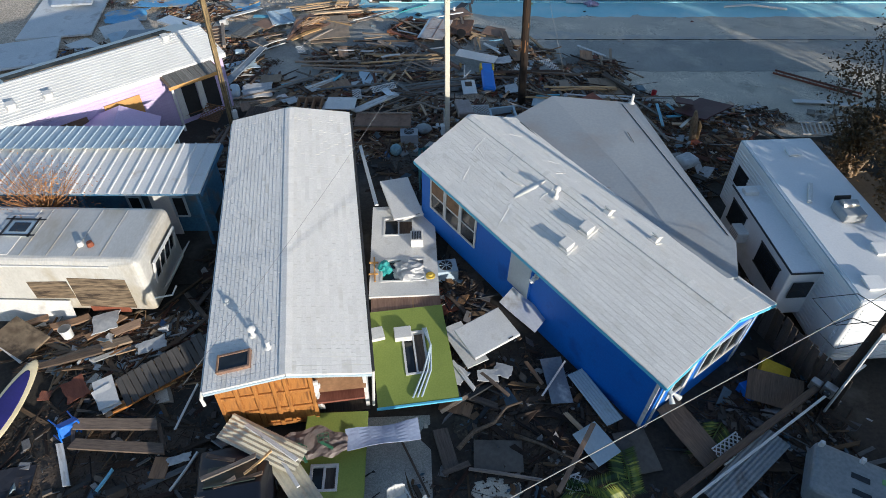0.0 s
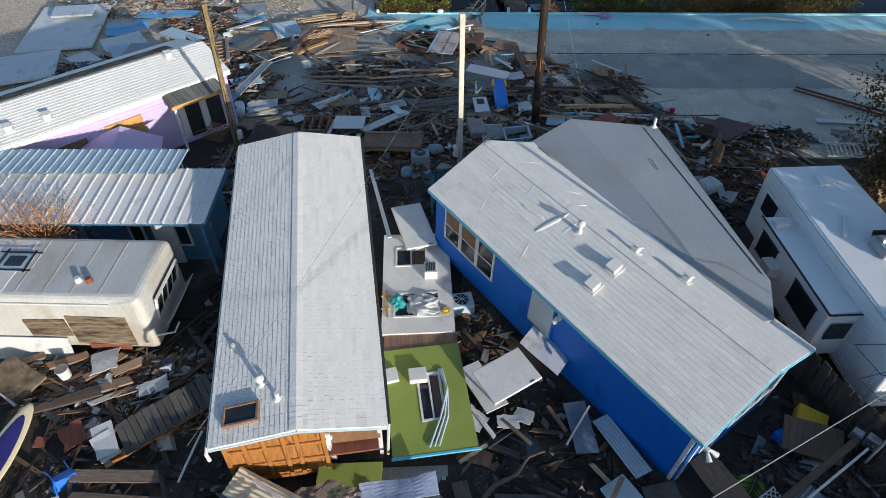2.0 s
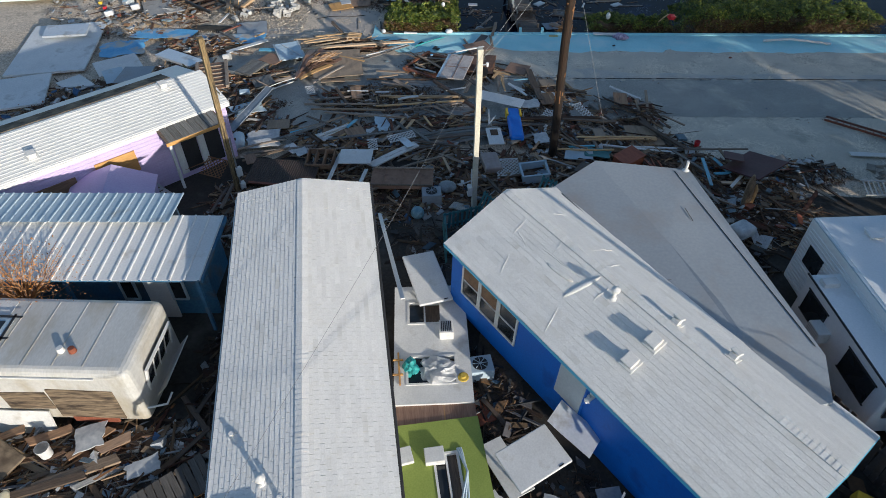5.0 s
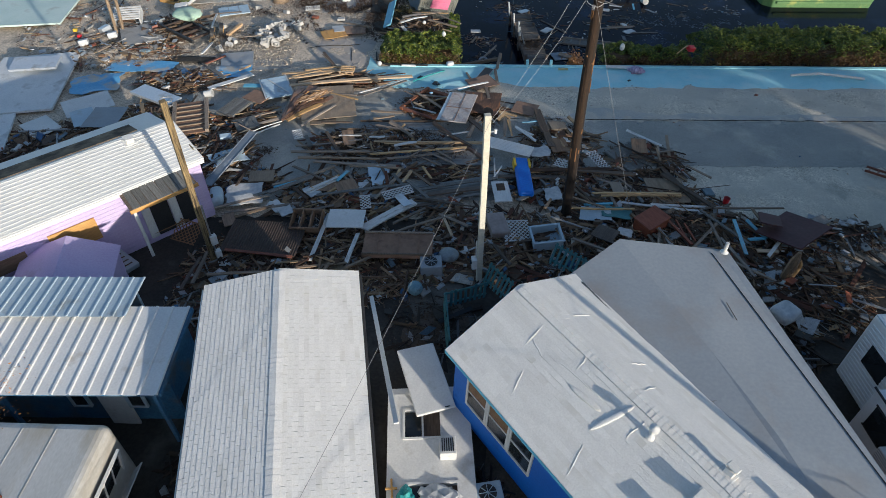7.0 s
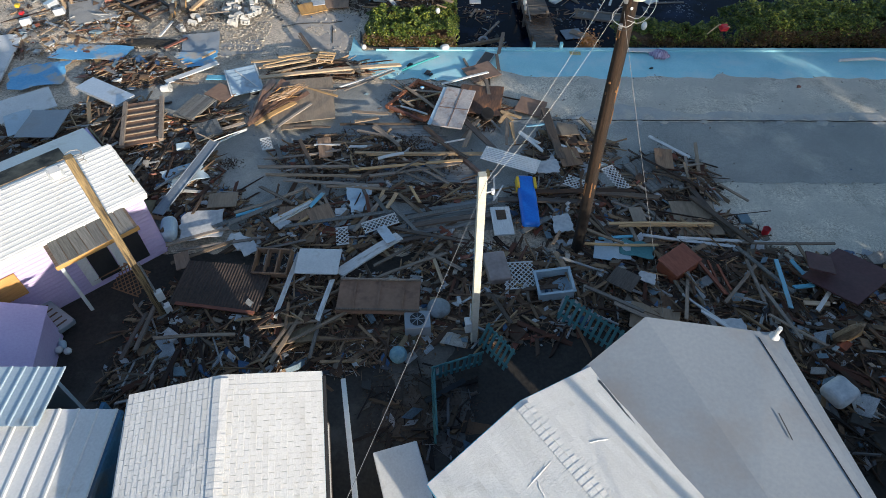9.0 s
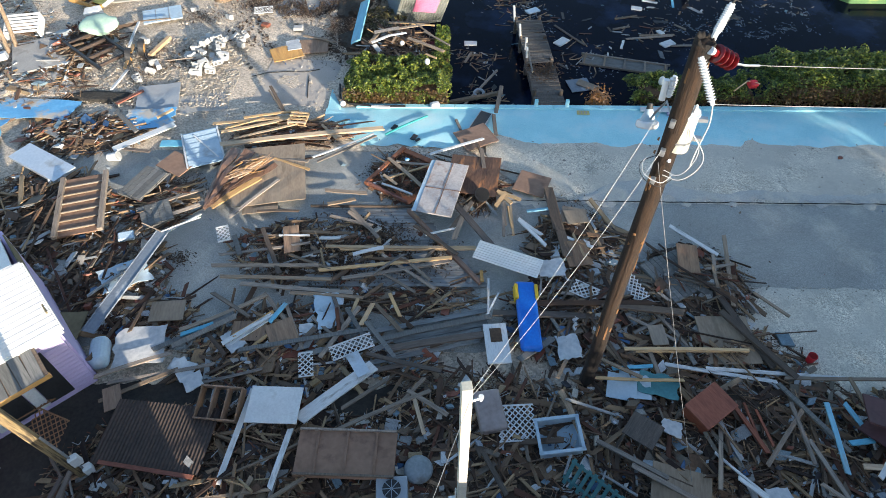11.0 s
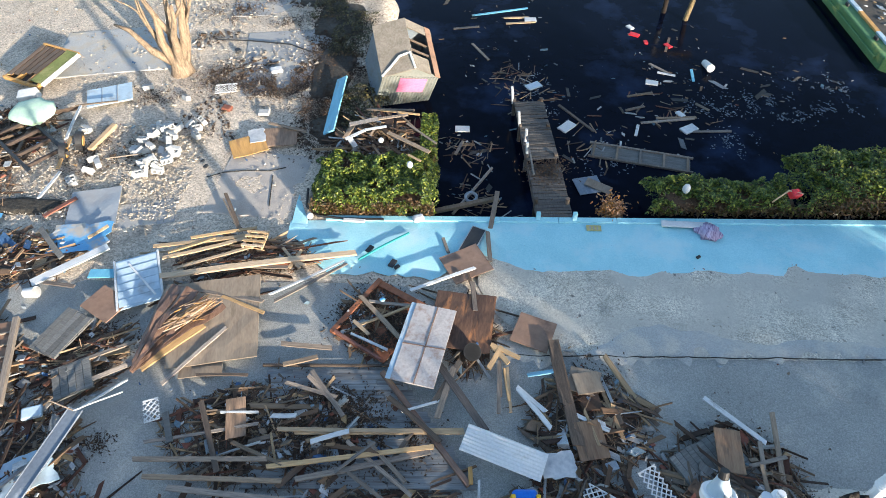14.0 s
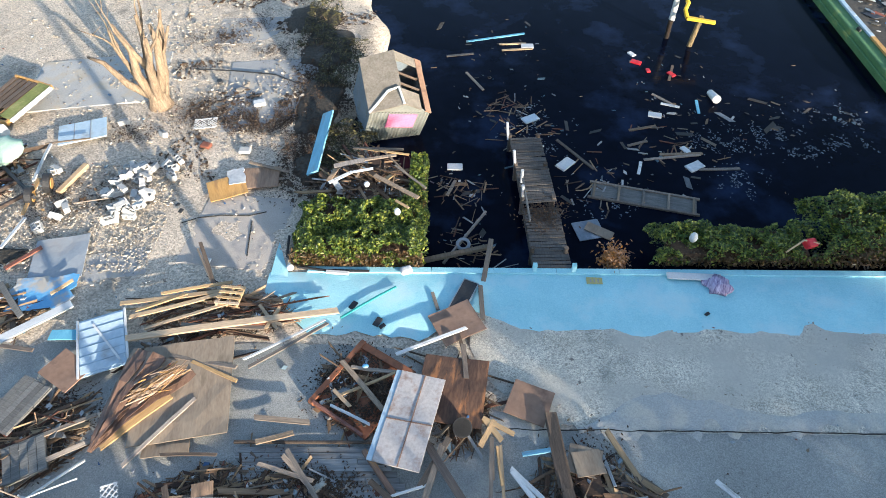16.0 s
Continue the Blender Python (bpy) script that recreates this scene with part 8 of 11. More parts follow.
def shed():
    m = pose(-2.44, 47.05, -0.375, 20.6, 12.5, 17.4)
    t = thing("garden_shed", m, "grey ribbed metal garden shed tilted into the canal, roof torn open", "shed")
    W, L, H, R = 2.36, 2.42, 2.08, 0.55
    part("side_wall", corrugated(16, L / 16, H, 0.035), "shedblue", t, "blue-grey ribbed metal wall", pose(-W / 2, 0, H / 2, 90, 0, 90))
    part("side_wall", corrugated(16, L / 16, H, 0.035), "shedblue", t, "blue-grey ribbed metal wall", pose(W / 2, 0, H / 2, 90, 0, 90))
    part("front_wall", corrugated(18, W / 18, H, 0.03), "shedwall", t, "dirty cream ribbed front", pose(0, -L / 2, H / 2, 90, 0, 0))
    part("rear_wall", boxes(((W, 0.04, H), pose(0, L / 2, H / 2))), "shedblue", t)
    for y in (-L / 2, L / 2):
        bm = bmesh.new()
        a = [bm.verts.new(p) for p in ((-W / 2, y, H), (W / 2, y, H), (0, y, H + R), (-W / 2, y + 0.05, H), (W / 2, y + 0.05, H), (0, y + 0.05, H + R))]
        for f in ((0, 1, 2), (5, 4, 3), (0, 3, 4, 1), (1, 4, 5, 2), (2, 5, 3, 0)):
            bm.faces.new([a[k] for k in f])
        part("gable", bm, "shedwall", t)
    part("pink_panel", boxes(((1.15, 0.03, 0.85), None), bevel=0.006), "pink", t, "bright pink sheet across the door", pose(0.12, -L / 2 - 0.05, H - 0.5))
    ang = math.degrees(math.atan2(R, W / 2))
    sl = math.hypot(W / 2, R) + 0.1
    part("roof_slope", boxes(((sl, L + 0.16, 0.05), None), bevel=0.008), "roofgrit", t, "grit covered grey roof slope", pose(-W / 4 - 0.03, 0, H + R / 2 + 0.02, 0, -ang, 0))
    part("roof_slope", boxes(((sl * 0.62, L * 0.3, 0.05), None), bevel=0.008), "roofgrit", t, "torn roof slope", pose(W / 8 + 0.1, -L * 0.36, H + R * 0.7, 0, ang, 0))
    part("roof_slope", boxes(((sl, L * 0.18, 0.05), None), bevel=0.008), "roofgrit", t, "torn roof slope", pose(W / 4 + 0.03, L * 0.43, H + R / 2 + 0.02, 0, ang, 0))
    part("roof_edge_board", boxes(((0.3, L + 0.1, 0.05), None)), "redply", t, "bare brown roof board", pose(W / 2 - 0.1, 0, H + 0.1, 0, ang, 0))
    for k in range(2):
        part("rafter", boxes(((sl, 0.05, 0.08), None)), "darkwood", t, "", pose(W / 4, -0.2 + 0.5 * k, H + R / 2 - 0.06, 0, ang, 0))
    part("floor_plate", boxes(((W - 0.1, L - 0.1, 0.06), pose(0, 0, 0.1))), "darkwood", t)
    part("ridge_rag", tube([(-1.25, -1.25, H + 0.02), (-0.95, -1.0, H + 0.2), (-0.5, -0.55, H + R * 0.6 + 0.1), (-0.1, -0.5, H + R + 0.08), (0.0, -1.25, H + R + 0.06)], 0.05, 6), "white", t, "torn white ridge flashing")


def block_pile(spots, seed):
    bm = boxes(((0.4, 0.035, 0.2), pose(0, -0.08, 0)), ((0.4, 0.035, 0.2), pose(0, 0.08, 0)), ((0.035, 0.13, 0.2), pose(-0.18, 0, 0)), ((0.035, 0.13, 0.2), pose(0, 0, 0)), ((0.035, 0.13, 0.2), pose(0.18, 0, 0)))
    me = mesh_of("concrete_block", bm, "block")
    rng = random.Random(seed)
    for cx, cy, n, r in spots:
        for k in range(n):
            ob = new("concrete_block", me)
            ob.matrix_basis = pose(cx + rng.gauss(0, r), cy + rng.gauss(0, r), 0.1 + 0.3 * rng.random() * (1 if n > 4 else 0.1), rng.choice((0, 90, 0)) + rng.gauss(0, 14), rng.gauss(0, 14), rng.uniform(0, 360))
            tagged(ob, "pale hollow concrete block on the gravel", "concrete block", "tumbled concrete blocks")


def boardwalk():
    a, b = Vector((-9.25, 9.65, 0)), Vector((-6.95, 11.45, 0))
    d = b - a
    t = thing("boardwalk", Matrix.Translation((a + b) / 2 + Vector((0, 0, 0.42))) @ Matrix.Rotation(math.atan2(d.y, d.x), 4, 'Z') @ pose(0, 0, 0, 5, -4, 0), "dark weathered plank walkway section lying in the mud", "walkway")
    n = 17
    me = mesh_of("deck_board", boxes(((0.165, 0.98, 0.035), None), bevel=0.006), "darkdeck")
    for k in range(n):
        if k in (1, 2):
            continue
        piece("deck_board", me, t, pose(-1.46 + 0.182 * k, random.uniform(-0.02, 0.02), random.uniform(-0.01, 0.01), 0, 0, random.uniform(-2, 2)))
    for s in (-0.42, 0.42):
        part("bearer", boxes(((3.1, 0.06, 0.12), None), bevel=0.006), "oak" if s < 0 else "darkwood", t, "", pose(0, s, -0.08))
    part("end_board", boxes(((0.5, 0.8, 0.02), None)), "white", t, "white sheet over the broken end", pose(-1.35, 0.05, 0.05, 3, 5, 4))




def surfboard():
    a, b = Vector((-11.55, 10.85, 0.55)), Vector((-11.9, 7.6, 0.35))
    d = a - b
    t = thing("paddle_board", Matrix.Translation((a + b) / 2) @ Matrix.Rotation(math.atan2(d.y, d.x) - math.pi / 2, 4, 'Z') @ pose(0, 0, 0, 4, 6, 0), "cream paddle board with a dark blue deck pad", "paddle board")
    for nm, sc, z, c in (("hull", 1.0, 0, "cream"), ("deck_pad", 0.72, 0.045, "navy")):
        bm = bmesh.new()
        bmesh.ops.create_uvsphere(bm, u_segments=28, v_segments=12, radius=1.0)
        for v in bm.verts:
            y = v.co.y
            v.co.x *= 0.40 * sc * (1 - 0.15 * max(0, y))
            v.co.y *= 1.65 * (sc if sc == 1 else 0.78)
            v.co.z *= 0.06 if sc == 1 else 0.022
            v.co.z += z + 0.06 * (v.co.y / 1.65) ** 2
        part(nm, bm, c, t, "dark blue deck pad" if sc < 1 else "", None, True)




def wall_with_openings(name, m, w, l, th, holes, material, label):
    """A wall lying flat: x across, y along, with rectangular openings (x0, x1, y0, y1)."""
    t = thing(name, m, label, "wall panel")
    xs = sorted({-w / 2, w / 2, *[h[0] for h in holes], *[h[1] for h in holes]})
    ys = sorted({-l / 2, l / 2, *[h[2] for h in holes], *[h[3] for h in holes]})
    bm = bmesh.new()
    for x0, x1 in zip(xs, xs[1:]):
        for y0, y1 in zip(ys, ys[1:]):
            cx, cy = (x0 + x1) / 2, (y0 + y1) / 2
            if not any(h[0] < cx < h[1] and h[2] < cy < h[3] for h in holes):
                box(bm, (x1 - x0, y1 - y0, th), pose(cx, cy, 0))
    bmesh.ops.remove_doubles(bm, verts=bm.verts, dist=0.0005)
    part("panel", bm, material, t)
    for h in holes:
        f = part("window", boxes(((h[1] - h[0], 0.06, th + 0.05), pose((h[0] + h[1]) / 2, h[2] + 0.03, 0)), ((h[1] - h[0], 0.06, th + 0.05), pose((h[0] + h[1]) / 2, h[3] - 0.03, 0)),
                                 ((0.06, h[3] - h[2] - 0.12, th + 0.05), pose(h[0] + 0.03, (h[2] + h[3]) / 2, 0)), ((0.06, h[3] - h[2] - 0.12, th + 0.05), pose(h[1] - 0.03, (h[2] + h[3]) / 2, 0)),
                                 ((0.05, h[3] - h[2] - 0.12, th), pose((h[0] + h[1]) / 2, (h[2] + h[3]) / 2, 0))), "white", t, "white window frame")
        part("pane", boxes((((h[1] - h[0]) / 2 - 0.1, h[3] - h[2] - 0.14, 0.012), pose(h[0] * 0.75 + h[1] * 0.25, (h[2] + h[3]) / 2, -0.02))), "glass", f, "dark broken glass")
    return t


def crumpled(size, seed, rough=0.3):
    """A lumpy heap of cloth or foil."""
    bm = bmesh.new()
    bmesh.ops.create_uvsphere(bm, u_segments=20, v_segments=12, radius=0.5)
    for v in bm.verts:
        k = 1 + rough * (noise.noise(v.co * 4 + Vector((seed, 0, 0))) + 0.6 * noise.noise(v.co * 9 + Vector((0, seed, 0))))
        v.co = Vector((v.co.x * size[0] * k, v.co.y * size[1] * k, max(-0.35, v.co.z) * size[2] * k))
    return bm


def fallen_walls():
    t = wall_with_openings("fallen_wall", frame3((-1.42, 15.55, 0.55), (-0.25, 4.2, 0.1), (2.1, 0.12, 0.0)), 2.2, 4.3, 0.12, [(-0.75, 0.7, -1.55, -0.55), (-0.7, 0.35, 0.6, 1.5)], "white", "fallen white trailer wall with two broken windows")
    part("leg", boxes(((1.9, 3.9, 0.42), pose(0, 0, -0.28))), "darkwood", t, "dark timber backing")
    ac = part("window_ac", boxes(((0.42, 0.5, 0.35), None), bevel=0.02), "white", t, "white window air conditioner", pose(0.45, 0.25, 0.2))
    for k in range(6):
        part("grille_bar", boxes(((0.03, 0.36, 0.02), None)), "black", ac, "", pose(-0.14 + 0.055 * k, 0, 0.18))
    part("bedding", crumpled((1.15, 0.95, 0.4), 3.0, 0.55), "bits", t, "crumpled pale bedding in the window", pose(0.15, -1.1, 0.0))
    part("bundle", crumpled((0.42, 0.5, 0.4), 8.0, 0.5), "teal", t, "teal cloth bundle", pose(-0.62, -0.95, 0.08))
    part("yellow_frame", boxes(((0.05, 1.1, 0.05), pose(-0.95, -1.0, 0.1, 0, 0, 3)), ((0.3, 0.05, 0.05), pose(-0.98, -0.7, 0.1)), ((0.3, 0.05, 0.05), pose(-0.98, -1.2, 0.1)), bevel=0.006), "ochre", t, "yellow timber frame")
    part("hat", cyl(cyl(bmesh.new(), 0.16, 0.15, 0.03), 0.09, 0.07, 0.1), "mustard", t, "mustard yellow hat", pose(0.85, -1.35, 0.07))
    part("bare_board", boxes(((2.15, 0.62, 0.06), None), bevel=0.008), "redbrown", t, "bare brown board strip", pose(0.05, -2.42, -0.02, -4, 0, 2))
    g = wall_with_openings("fallen_green_wall", frame3((-0.95, 11.25, 0.45), (-0.5, 3.2, 0.1), (2.1, 0.45, 0)), 2.2, 3.3, 0.1, [(-0.25, 0.42, -0.75, 0.75)], "green", "fallen olive green wall with a broken window")
    part("backing", boxes(((2.0, 3.0, 0.35), pose(0, 0, -0.22))), "darkwood", g, "dark timber backing")
    part("window_ac", boxes(((0.5, 0.42, 0.2), None), bevel=0.02), "white", g, "white window air conditioner", pose(-0.2, 0.65, 0.12))
    part("wire_box", boxes(((0.4, 0.45, 0.12), None), bevel=0.02), "white", g, "white broken cabinet", pose(-0.95, 0.75, 0.12, 0, 0, 8))
    part("skirting", boxes(((2.3, 0.07, 0.06), None), bevel=0.01), "ltblue", g, "light blue skirting strip", pose(0.02, -1.68, 0.03))
    for k in range(3):
        part("torn_trim", tube([(0.5 - 0.05 * k, 0.8, 0.08), (0.55, 0.1, 0.12 + 0.04 * k), (0.45 - 0.1 * k, -0.7, 0.1), (0.1 - 0.12 * k, -1.5, 0.1)], 0.03, 5), "bluegrey", g, "torn metal window trim")
    h = wall_with_openings("fallen_green_wall", frame3((-2.75, 7.55, 0.32), (-0.12, 2.4, 0.05), (1.5, 0.1, 0)), 1.6, 3.6, 0.1, [(-0.55, 0.15, -0.35, 0.35)], "green", "fallen olive green wall panel under torn sheets")
    part("backing", boxes(((1.4, 3.3, 0.25), pose(0, 0, -0.17))), "darkwood", h)
    w = thing("printed_wrap", pose(-3.22, 8.15, 0.85, 6, 6, 4), "torn brown plastic wrap printed with green bars", "plastic sheet")
    bm = bmesh.new()
    rows = []
    for j in range(9):
        rows.append([bm.verts.new((-0.82 + 1.64 * i / 14, -0.42 + 0.84 * j / 8 + 0.05 * math.sin(i) - 0.28 * (i / 7 - 1) ** 2 * (j / 8) + 0.1 * (i / 14) + 0.16 * (1 - j / 8) * abs(i / 7 - 1), 0.09 * noise.noise(Vector((i * 0.5, j * 0.6, 5))) + (0 if j else -0.03))) for i in range(15)])
    for a, b in zip(rows, rows[1:]):
        for i in range(14):
            bm.faces.new((a[i], a[i + 1], b[i + 1], b[i]))
    bmesh.ops.solidify(bm, geom=bm.faces[:], thickness=0.012)
    part("film", bm, "wrapbrown", w, "brown plastic film")
    for x, y, a in ((-0.32, -0.12, -20), (0.22, 0.16, 12)):
        mark = boxes(*[((0.26, 0.016, 0.006), pose(0, 0.1 * s, 0)) for s in (-1, 0, 1)], *[((0.016, 0.2, 0.006), pose(0.13 * s, 0, 0)) for s in (-1, 0, 1)])
        part("print_mark", mark, "printgreen", w, "green printed outline", pose(x, y, 0.075, 4, 0, a))
        part("print_bar", boxes(((0.36, 0.07, 0.006), None)), "printgreen", w, "green printed bar", pose(x + 0.1, y - 0.2, 0.065, 4, 0, a - 40))
    sheet(-1.55, 8.52, 0.72, 1.85, 0.55, 11, "violet", 0)
    c = single("ribbed_sheet", corrugated(6, 0.12, 2.2, 0.03), "creamrib", pose(-4.45, 8.1, 1.0, 4, -4, 66), "cream ribbed plastic roofing sheet over the car", "metal sheet")
    single("ribbed_sheet", corrugated(5, 0.13, 1.8, 0.03), "creamrib", pose(-3.6, 7.35, 0.72, 3, 8, 40), "cream ribbed plastic roofing sheet over the car", "metal sheet")




def parked_car():
    t = thing("parked_car", pose(-4.7, 6.1, -0.1, 0, 0, 102), "black parked car buried under roofing sheets and rubbish", "car")
    bm = bmesh.new()
    prof = [(-2.1, 0.35), (-2.15, 0.7), (-1.75, 0.92), (-1.0, 0.98), (-0.35, 1.4), (0.75, 1.44), (1.5, 1.05), (2.05, 0.95), (2.15, 0.55), (2.1, 0.3)]
    rows = []
    for k, s in enumerate((-0.86, -0.8, -0.62, 0.62, 0.8, 0.86)):
        rows.append([bm.verts.new((x, s * (0.88 if z > 1.2 else 1.0), z - (0.06 if abs(s) == 0.86 and z > 0.8 else 0) - (0.25 if abs(s) > 0.84 and z > 1.1 else 0))) for x, z in prof])
    for a, b in zip(rows, rows[1:]):
        for i in range(len(prof) - 1):
            bm.faces.new((a[i], a[i + 1], b[i + 1], b[i]))
        bm.faces.new((a[0], b[0], b[-1], a[-1]))
    bm.faces.new(rows[0]), bm.faces.new(rows[-1][::-1])
    bmesh.ops.recalc_face_normals(bm, faces=bm.faces)
    bmesh.ops.bevel(bm, geom=bm.edges[:], offset=0.035, segments=2, affect='EDGES', profile=0.5)
    part("body", bm, "carblack", t, "glossy black body", None, True)
    part("windscreen", boxes(((0.75, 1.2, 0.02), None), bevel=0.006), "carglass", t, "dark windscreen", pose(-0.69, 0, 1.21, 0, -32, 0))
    part("rear_window", boxes(((0.75, 1.15, 0.02), None), bevel=0.006), "carglass", t, "dark rear window", pose(1.15, 0, 1.27, 0, 27.5, 0))
    for s in (-1, 1):
        part("wiper", boxes(((0.04, 0.5, 0.02), None)), "black", t, "", pose(-0.98, 0.3 * s, 1.03, 0, -30, 20))
        part("headlight", boxes(((0.12, 0.32, 0.16), None), bevel=0.03), "glass", t, "clear headlight", pose(-2.1, 0.58 * s, 0.72))
        for x in (-1.3, 1.35):
            wh = part("wheel", cyl(bmesh.new(), 0.32, 0.32, 0.2, pose(x, 0.8 * s, 0.32, 90, 0, 0) @ pose(0, 0, -0.1), 20), "black", t)
            part("rim", cyl(bmesh.new(), 0.19, 0.19, 0.22, pose(x, 0.8 * s, 0.32, 90, 0, 0) @ pose(0, 0, -0.11), 14), "steel", wh)


def white_top(x, y, z, w, l, yaw, tilt, label):
    t = thing("moulded_table", pose(x, y, z, tilt[0], tilt[1], yaw), label, "table")
    part("top", shell((w, l, 0.09), 0.03, None), "white", t, "smooth white plastic top")
    part("handle_slot", boxes(((0.14, 0.03, 0.02), None)), "black", t, "", pose(w * 0.3, -l / 2 + 0.05, 0.045))
    for sx in (-1, 1):
        part("leg", boxes(((0.06, 0.06, z), pose(sx * w * 0.38, sx * l * 0.3, -z / 2)), bevel=0.005), "steel", t)


def yard_fence():
    a, b = Vector((8.75, 14.3, 0)), Vector((10.6, 9.7, 0))
    d = b - a
    t = thing("board_fence", Matrix.Translation(a) @ Matrix.Rotation(math.atan2(d.y, d.x), 4, 'Z') @ pose(0, 0, 0, 8, 0, 0), "dark brown board fence leaning between trailer and house", "fence")
    n = 30
    me = mesh_of("fence_board", boxes(((0.145, 0.022, 1.55), pose(0, 0, 0.775)), bevel=0.004), "darkwood")
    for k in range(n):
        piece("fence_board", me, t, pose(d.length * (k + 0.5) / n, 0, random.uniform(-0.06, 0.03), random.uniform(-2, 2), random.uniform(-1.5, 1.5), 0))
    for z in (0.3, 1.2):
        part("rail", boxes(((d.length, 0.05, 0.09), pose(d.length / 2, 0.04, z))), "darkwood", t)


def leaning_pole():
    base, top = Vector((10.35, 9.85, -0.2)), Vector((9.75, 9.3, 6.4))
    d = top - base
    t = thing("leaning_pole", Matrix.Translation(base) @ d.to_track_quat('Z', 'Y').to_matrix().to_4x4(), "dark wooden service pole leaning over the fence with meter boxes", "utility pole")
    part("shaft", tube([(0, 0, d.length * k / 6) for k in range(7)], [0.15 - 0.006 * k for k in range(7)], 12), "pole", t, "", None, True)
    part("conduit", tube([(0.1, -0.14, 0.2), (0.1, -0.14, d.length * 0.6)], 0.035), "white", t, "white conduit")
    mb = part("meter_box", boxes(((0.3, 0.2, 0.42), None), bevel=0.03), "steel", t, "grey electric meter box", pose(-0.1, -0.22, 1.3))
    part("meter_dial", cyl(bmesh.new(), 0.09, 0.09, 0.1, pose(0, -0.12, 0.05, 90, 0, 0), 14), "glass", mb)
    part("meter_box", boxes(((0.26, 0.2, 0.36), None), bevel=0.03), "steel", t, "grey electric meter box", pose(-0.42, -0.18, 1.15))
    part("loop_wire", tube([(0, -0.1, 3.6), (-0.5, -0.2, 2.8), (-1.1, 0.2, 2.6), (-0.6, 0.4, 3.4), (0.1, 0.1, 3.9)], 0.012, 5), "black", t, "black slack wire")
    part("loop_wire", tube([(0, 0.1, 4.2), (-0.8, 0.3, 3.0), (-1.6, 0.8, 2.9), (-0.8, 0.6, 4.0), (0.1, 0.1, 4.4)], 0.012, 5), "black", t, "black slack wire")


def wire(name, a, b, drop, r, material, label):
    single(name, tube(sag(a, b, drop, 18), r, 5), material, Matrix(), label, "cable")


dock()
shed()
block_pile(((-11.3, 42.9, 15, 0.3), (-10.95, 41.0, 12, 0.32), (-10.6, 42.0, 9, 0.36), (-11.7, 41.7, 6, 0.25), (-10.3, 43.2, 4, 0.2), (-13.9, 40.4, 3, 0.3), (-14.4, 43.0, 2, 0.2), (-13.5, 41.0, 2, 0.2), (-12.9, 46.0, 1, 0.1), (-11.0, 45.4, 1, 0.1)), 5)
boardwalk()
surfboard()
fallen_walls()
parked_car()
white_top(-1.62, 17.8, 0.95, 1.08, 2.15, 18, (3, 2), "white moulded lid propped between the two houses")
white_top(1.2, 11.7, 0.85, 1.55, 1.15, 31, (3, -4), "white moulded lid lying on a wrecked table")
yard_fence()
leaning_pole()
for k, (x, y, yw) in enumerate(((-1.05, 6.85, 20), (-0.3, 6.6, 60))):
    plastic_chair(x, y, 0.05, yw, "white", "white plastic garden chair standing in mud")
plastic_chair(-10.1, 9.0, 0.35, 50, "vblue", "bright blue plastic chair tipped over in rubbish", (70, 15))
picket_run(3.3, 22.55, 0.15, 2.2, -40, "teal2p", -30, "dull teal picket fence fallen behind the house", 12)
picket_run(0.5, 21.9, 0.1, 1.2, -52, "teal2p", -25, "dull teal picket fence fallen behind the house", 7)
picket_run(-0.45, 21.4, 0.1, 1.5, 20, "teal2p", 5, "dull teal picket fence standing behind the house", 9)
picket_run(-1.1, 20.2, 0.1, 1.9, -86, "teal2p", -5, "dull teal picket fence standing behind the house", 11)
lattice(1.45, 24.6, 0.45, 0.95, 0.9, 4, tilt=12)
lattice(5.2, 29.1, 0.45, 0.5, 1.1, 28, tilt=8)
lattice(3.75, 28.85, 0.42, 0.8, 0.45, -30, tilt=8)
lattice(-3.0, 26.75, 0.5, 1.2, 0.4, 25, tilt=10)
lattice(-4.2, 26.2, 0.45, 0.4, 0.7, 10, tilt=5)
lattice(-7.7, 31.0, 0.4, 0.4, 0.6, 20, tilt=5)
lattice(-9.6, 46.0, 0.08, 0.9, 0.6, 10)
lattice(-11.3, 24.9, 0.85, 1.3, 1.0, 40, "latbrown", 50, 0.12, "brown wooden lattice panel leaning on the porch")
lattice(-10.3, 24.1, 0.7, 1.0, 0.8, -20, "latbrown", 25, 0.12, "brown wooden lattice panel fallen beside the pole")

for x, y, z, ln, yw, w, c in ((-5.0, 7.3, 1.33, 1.3, 28, 0.12, "wood"), (-4.7, 7.0, 1.32, 1.1, 20, 0.08, "darkwood"), (-5.15, 6.8, 1.32, 0.9, 35, 0.1, "wood"), (-4.35, 7.45, 1.3, 0.8, 50, 0.06, "newwood"), (-5.3, 7.6, 1.2, 0.7, -10, 0.1, "darkwood"),
                             (-4.2, 8.05, 1.16, 1.7, -33, 0.1, "whitewood"), (-3.75, 7.5, 0.95, 1.2, -52, 0.08, "whitewood")):
    plank(x, y, z, ln, yw, w, c)
single("patio_slab", boxes(((1.75, 2.9, 0.12), None), bevel=0.01), "asphalt", pose(-1.2, 8.0, 0.0, 0, 0, 3), "bare grey concrete patio slab", "slab", kind="structure")


# ---- small things ----

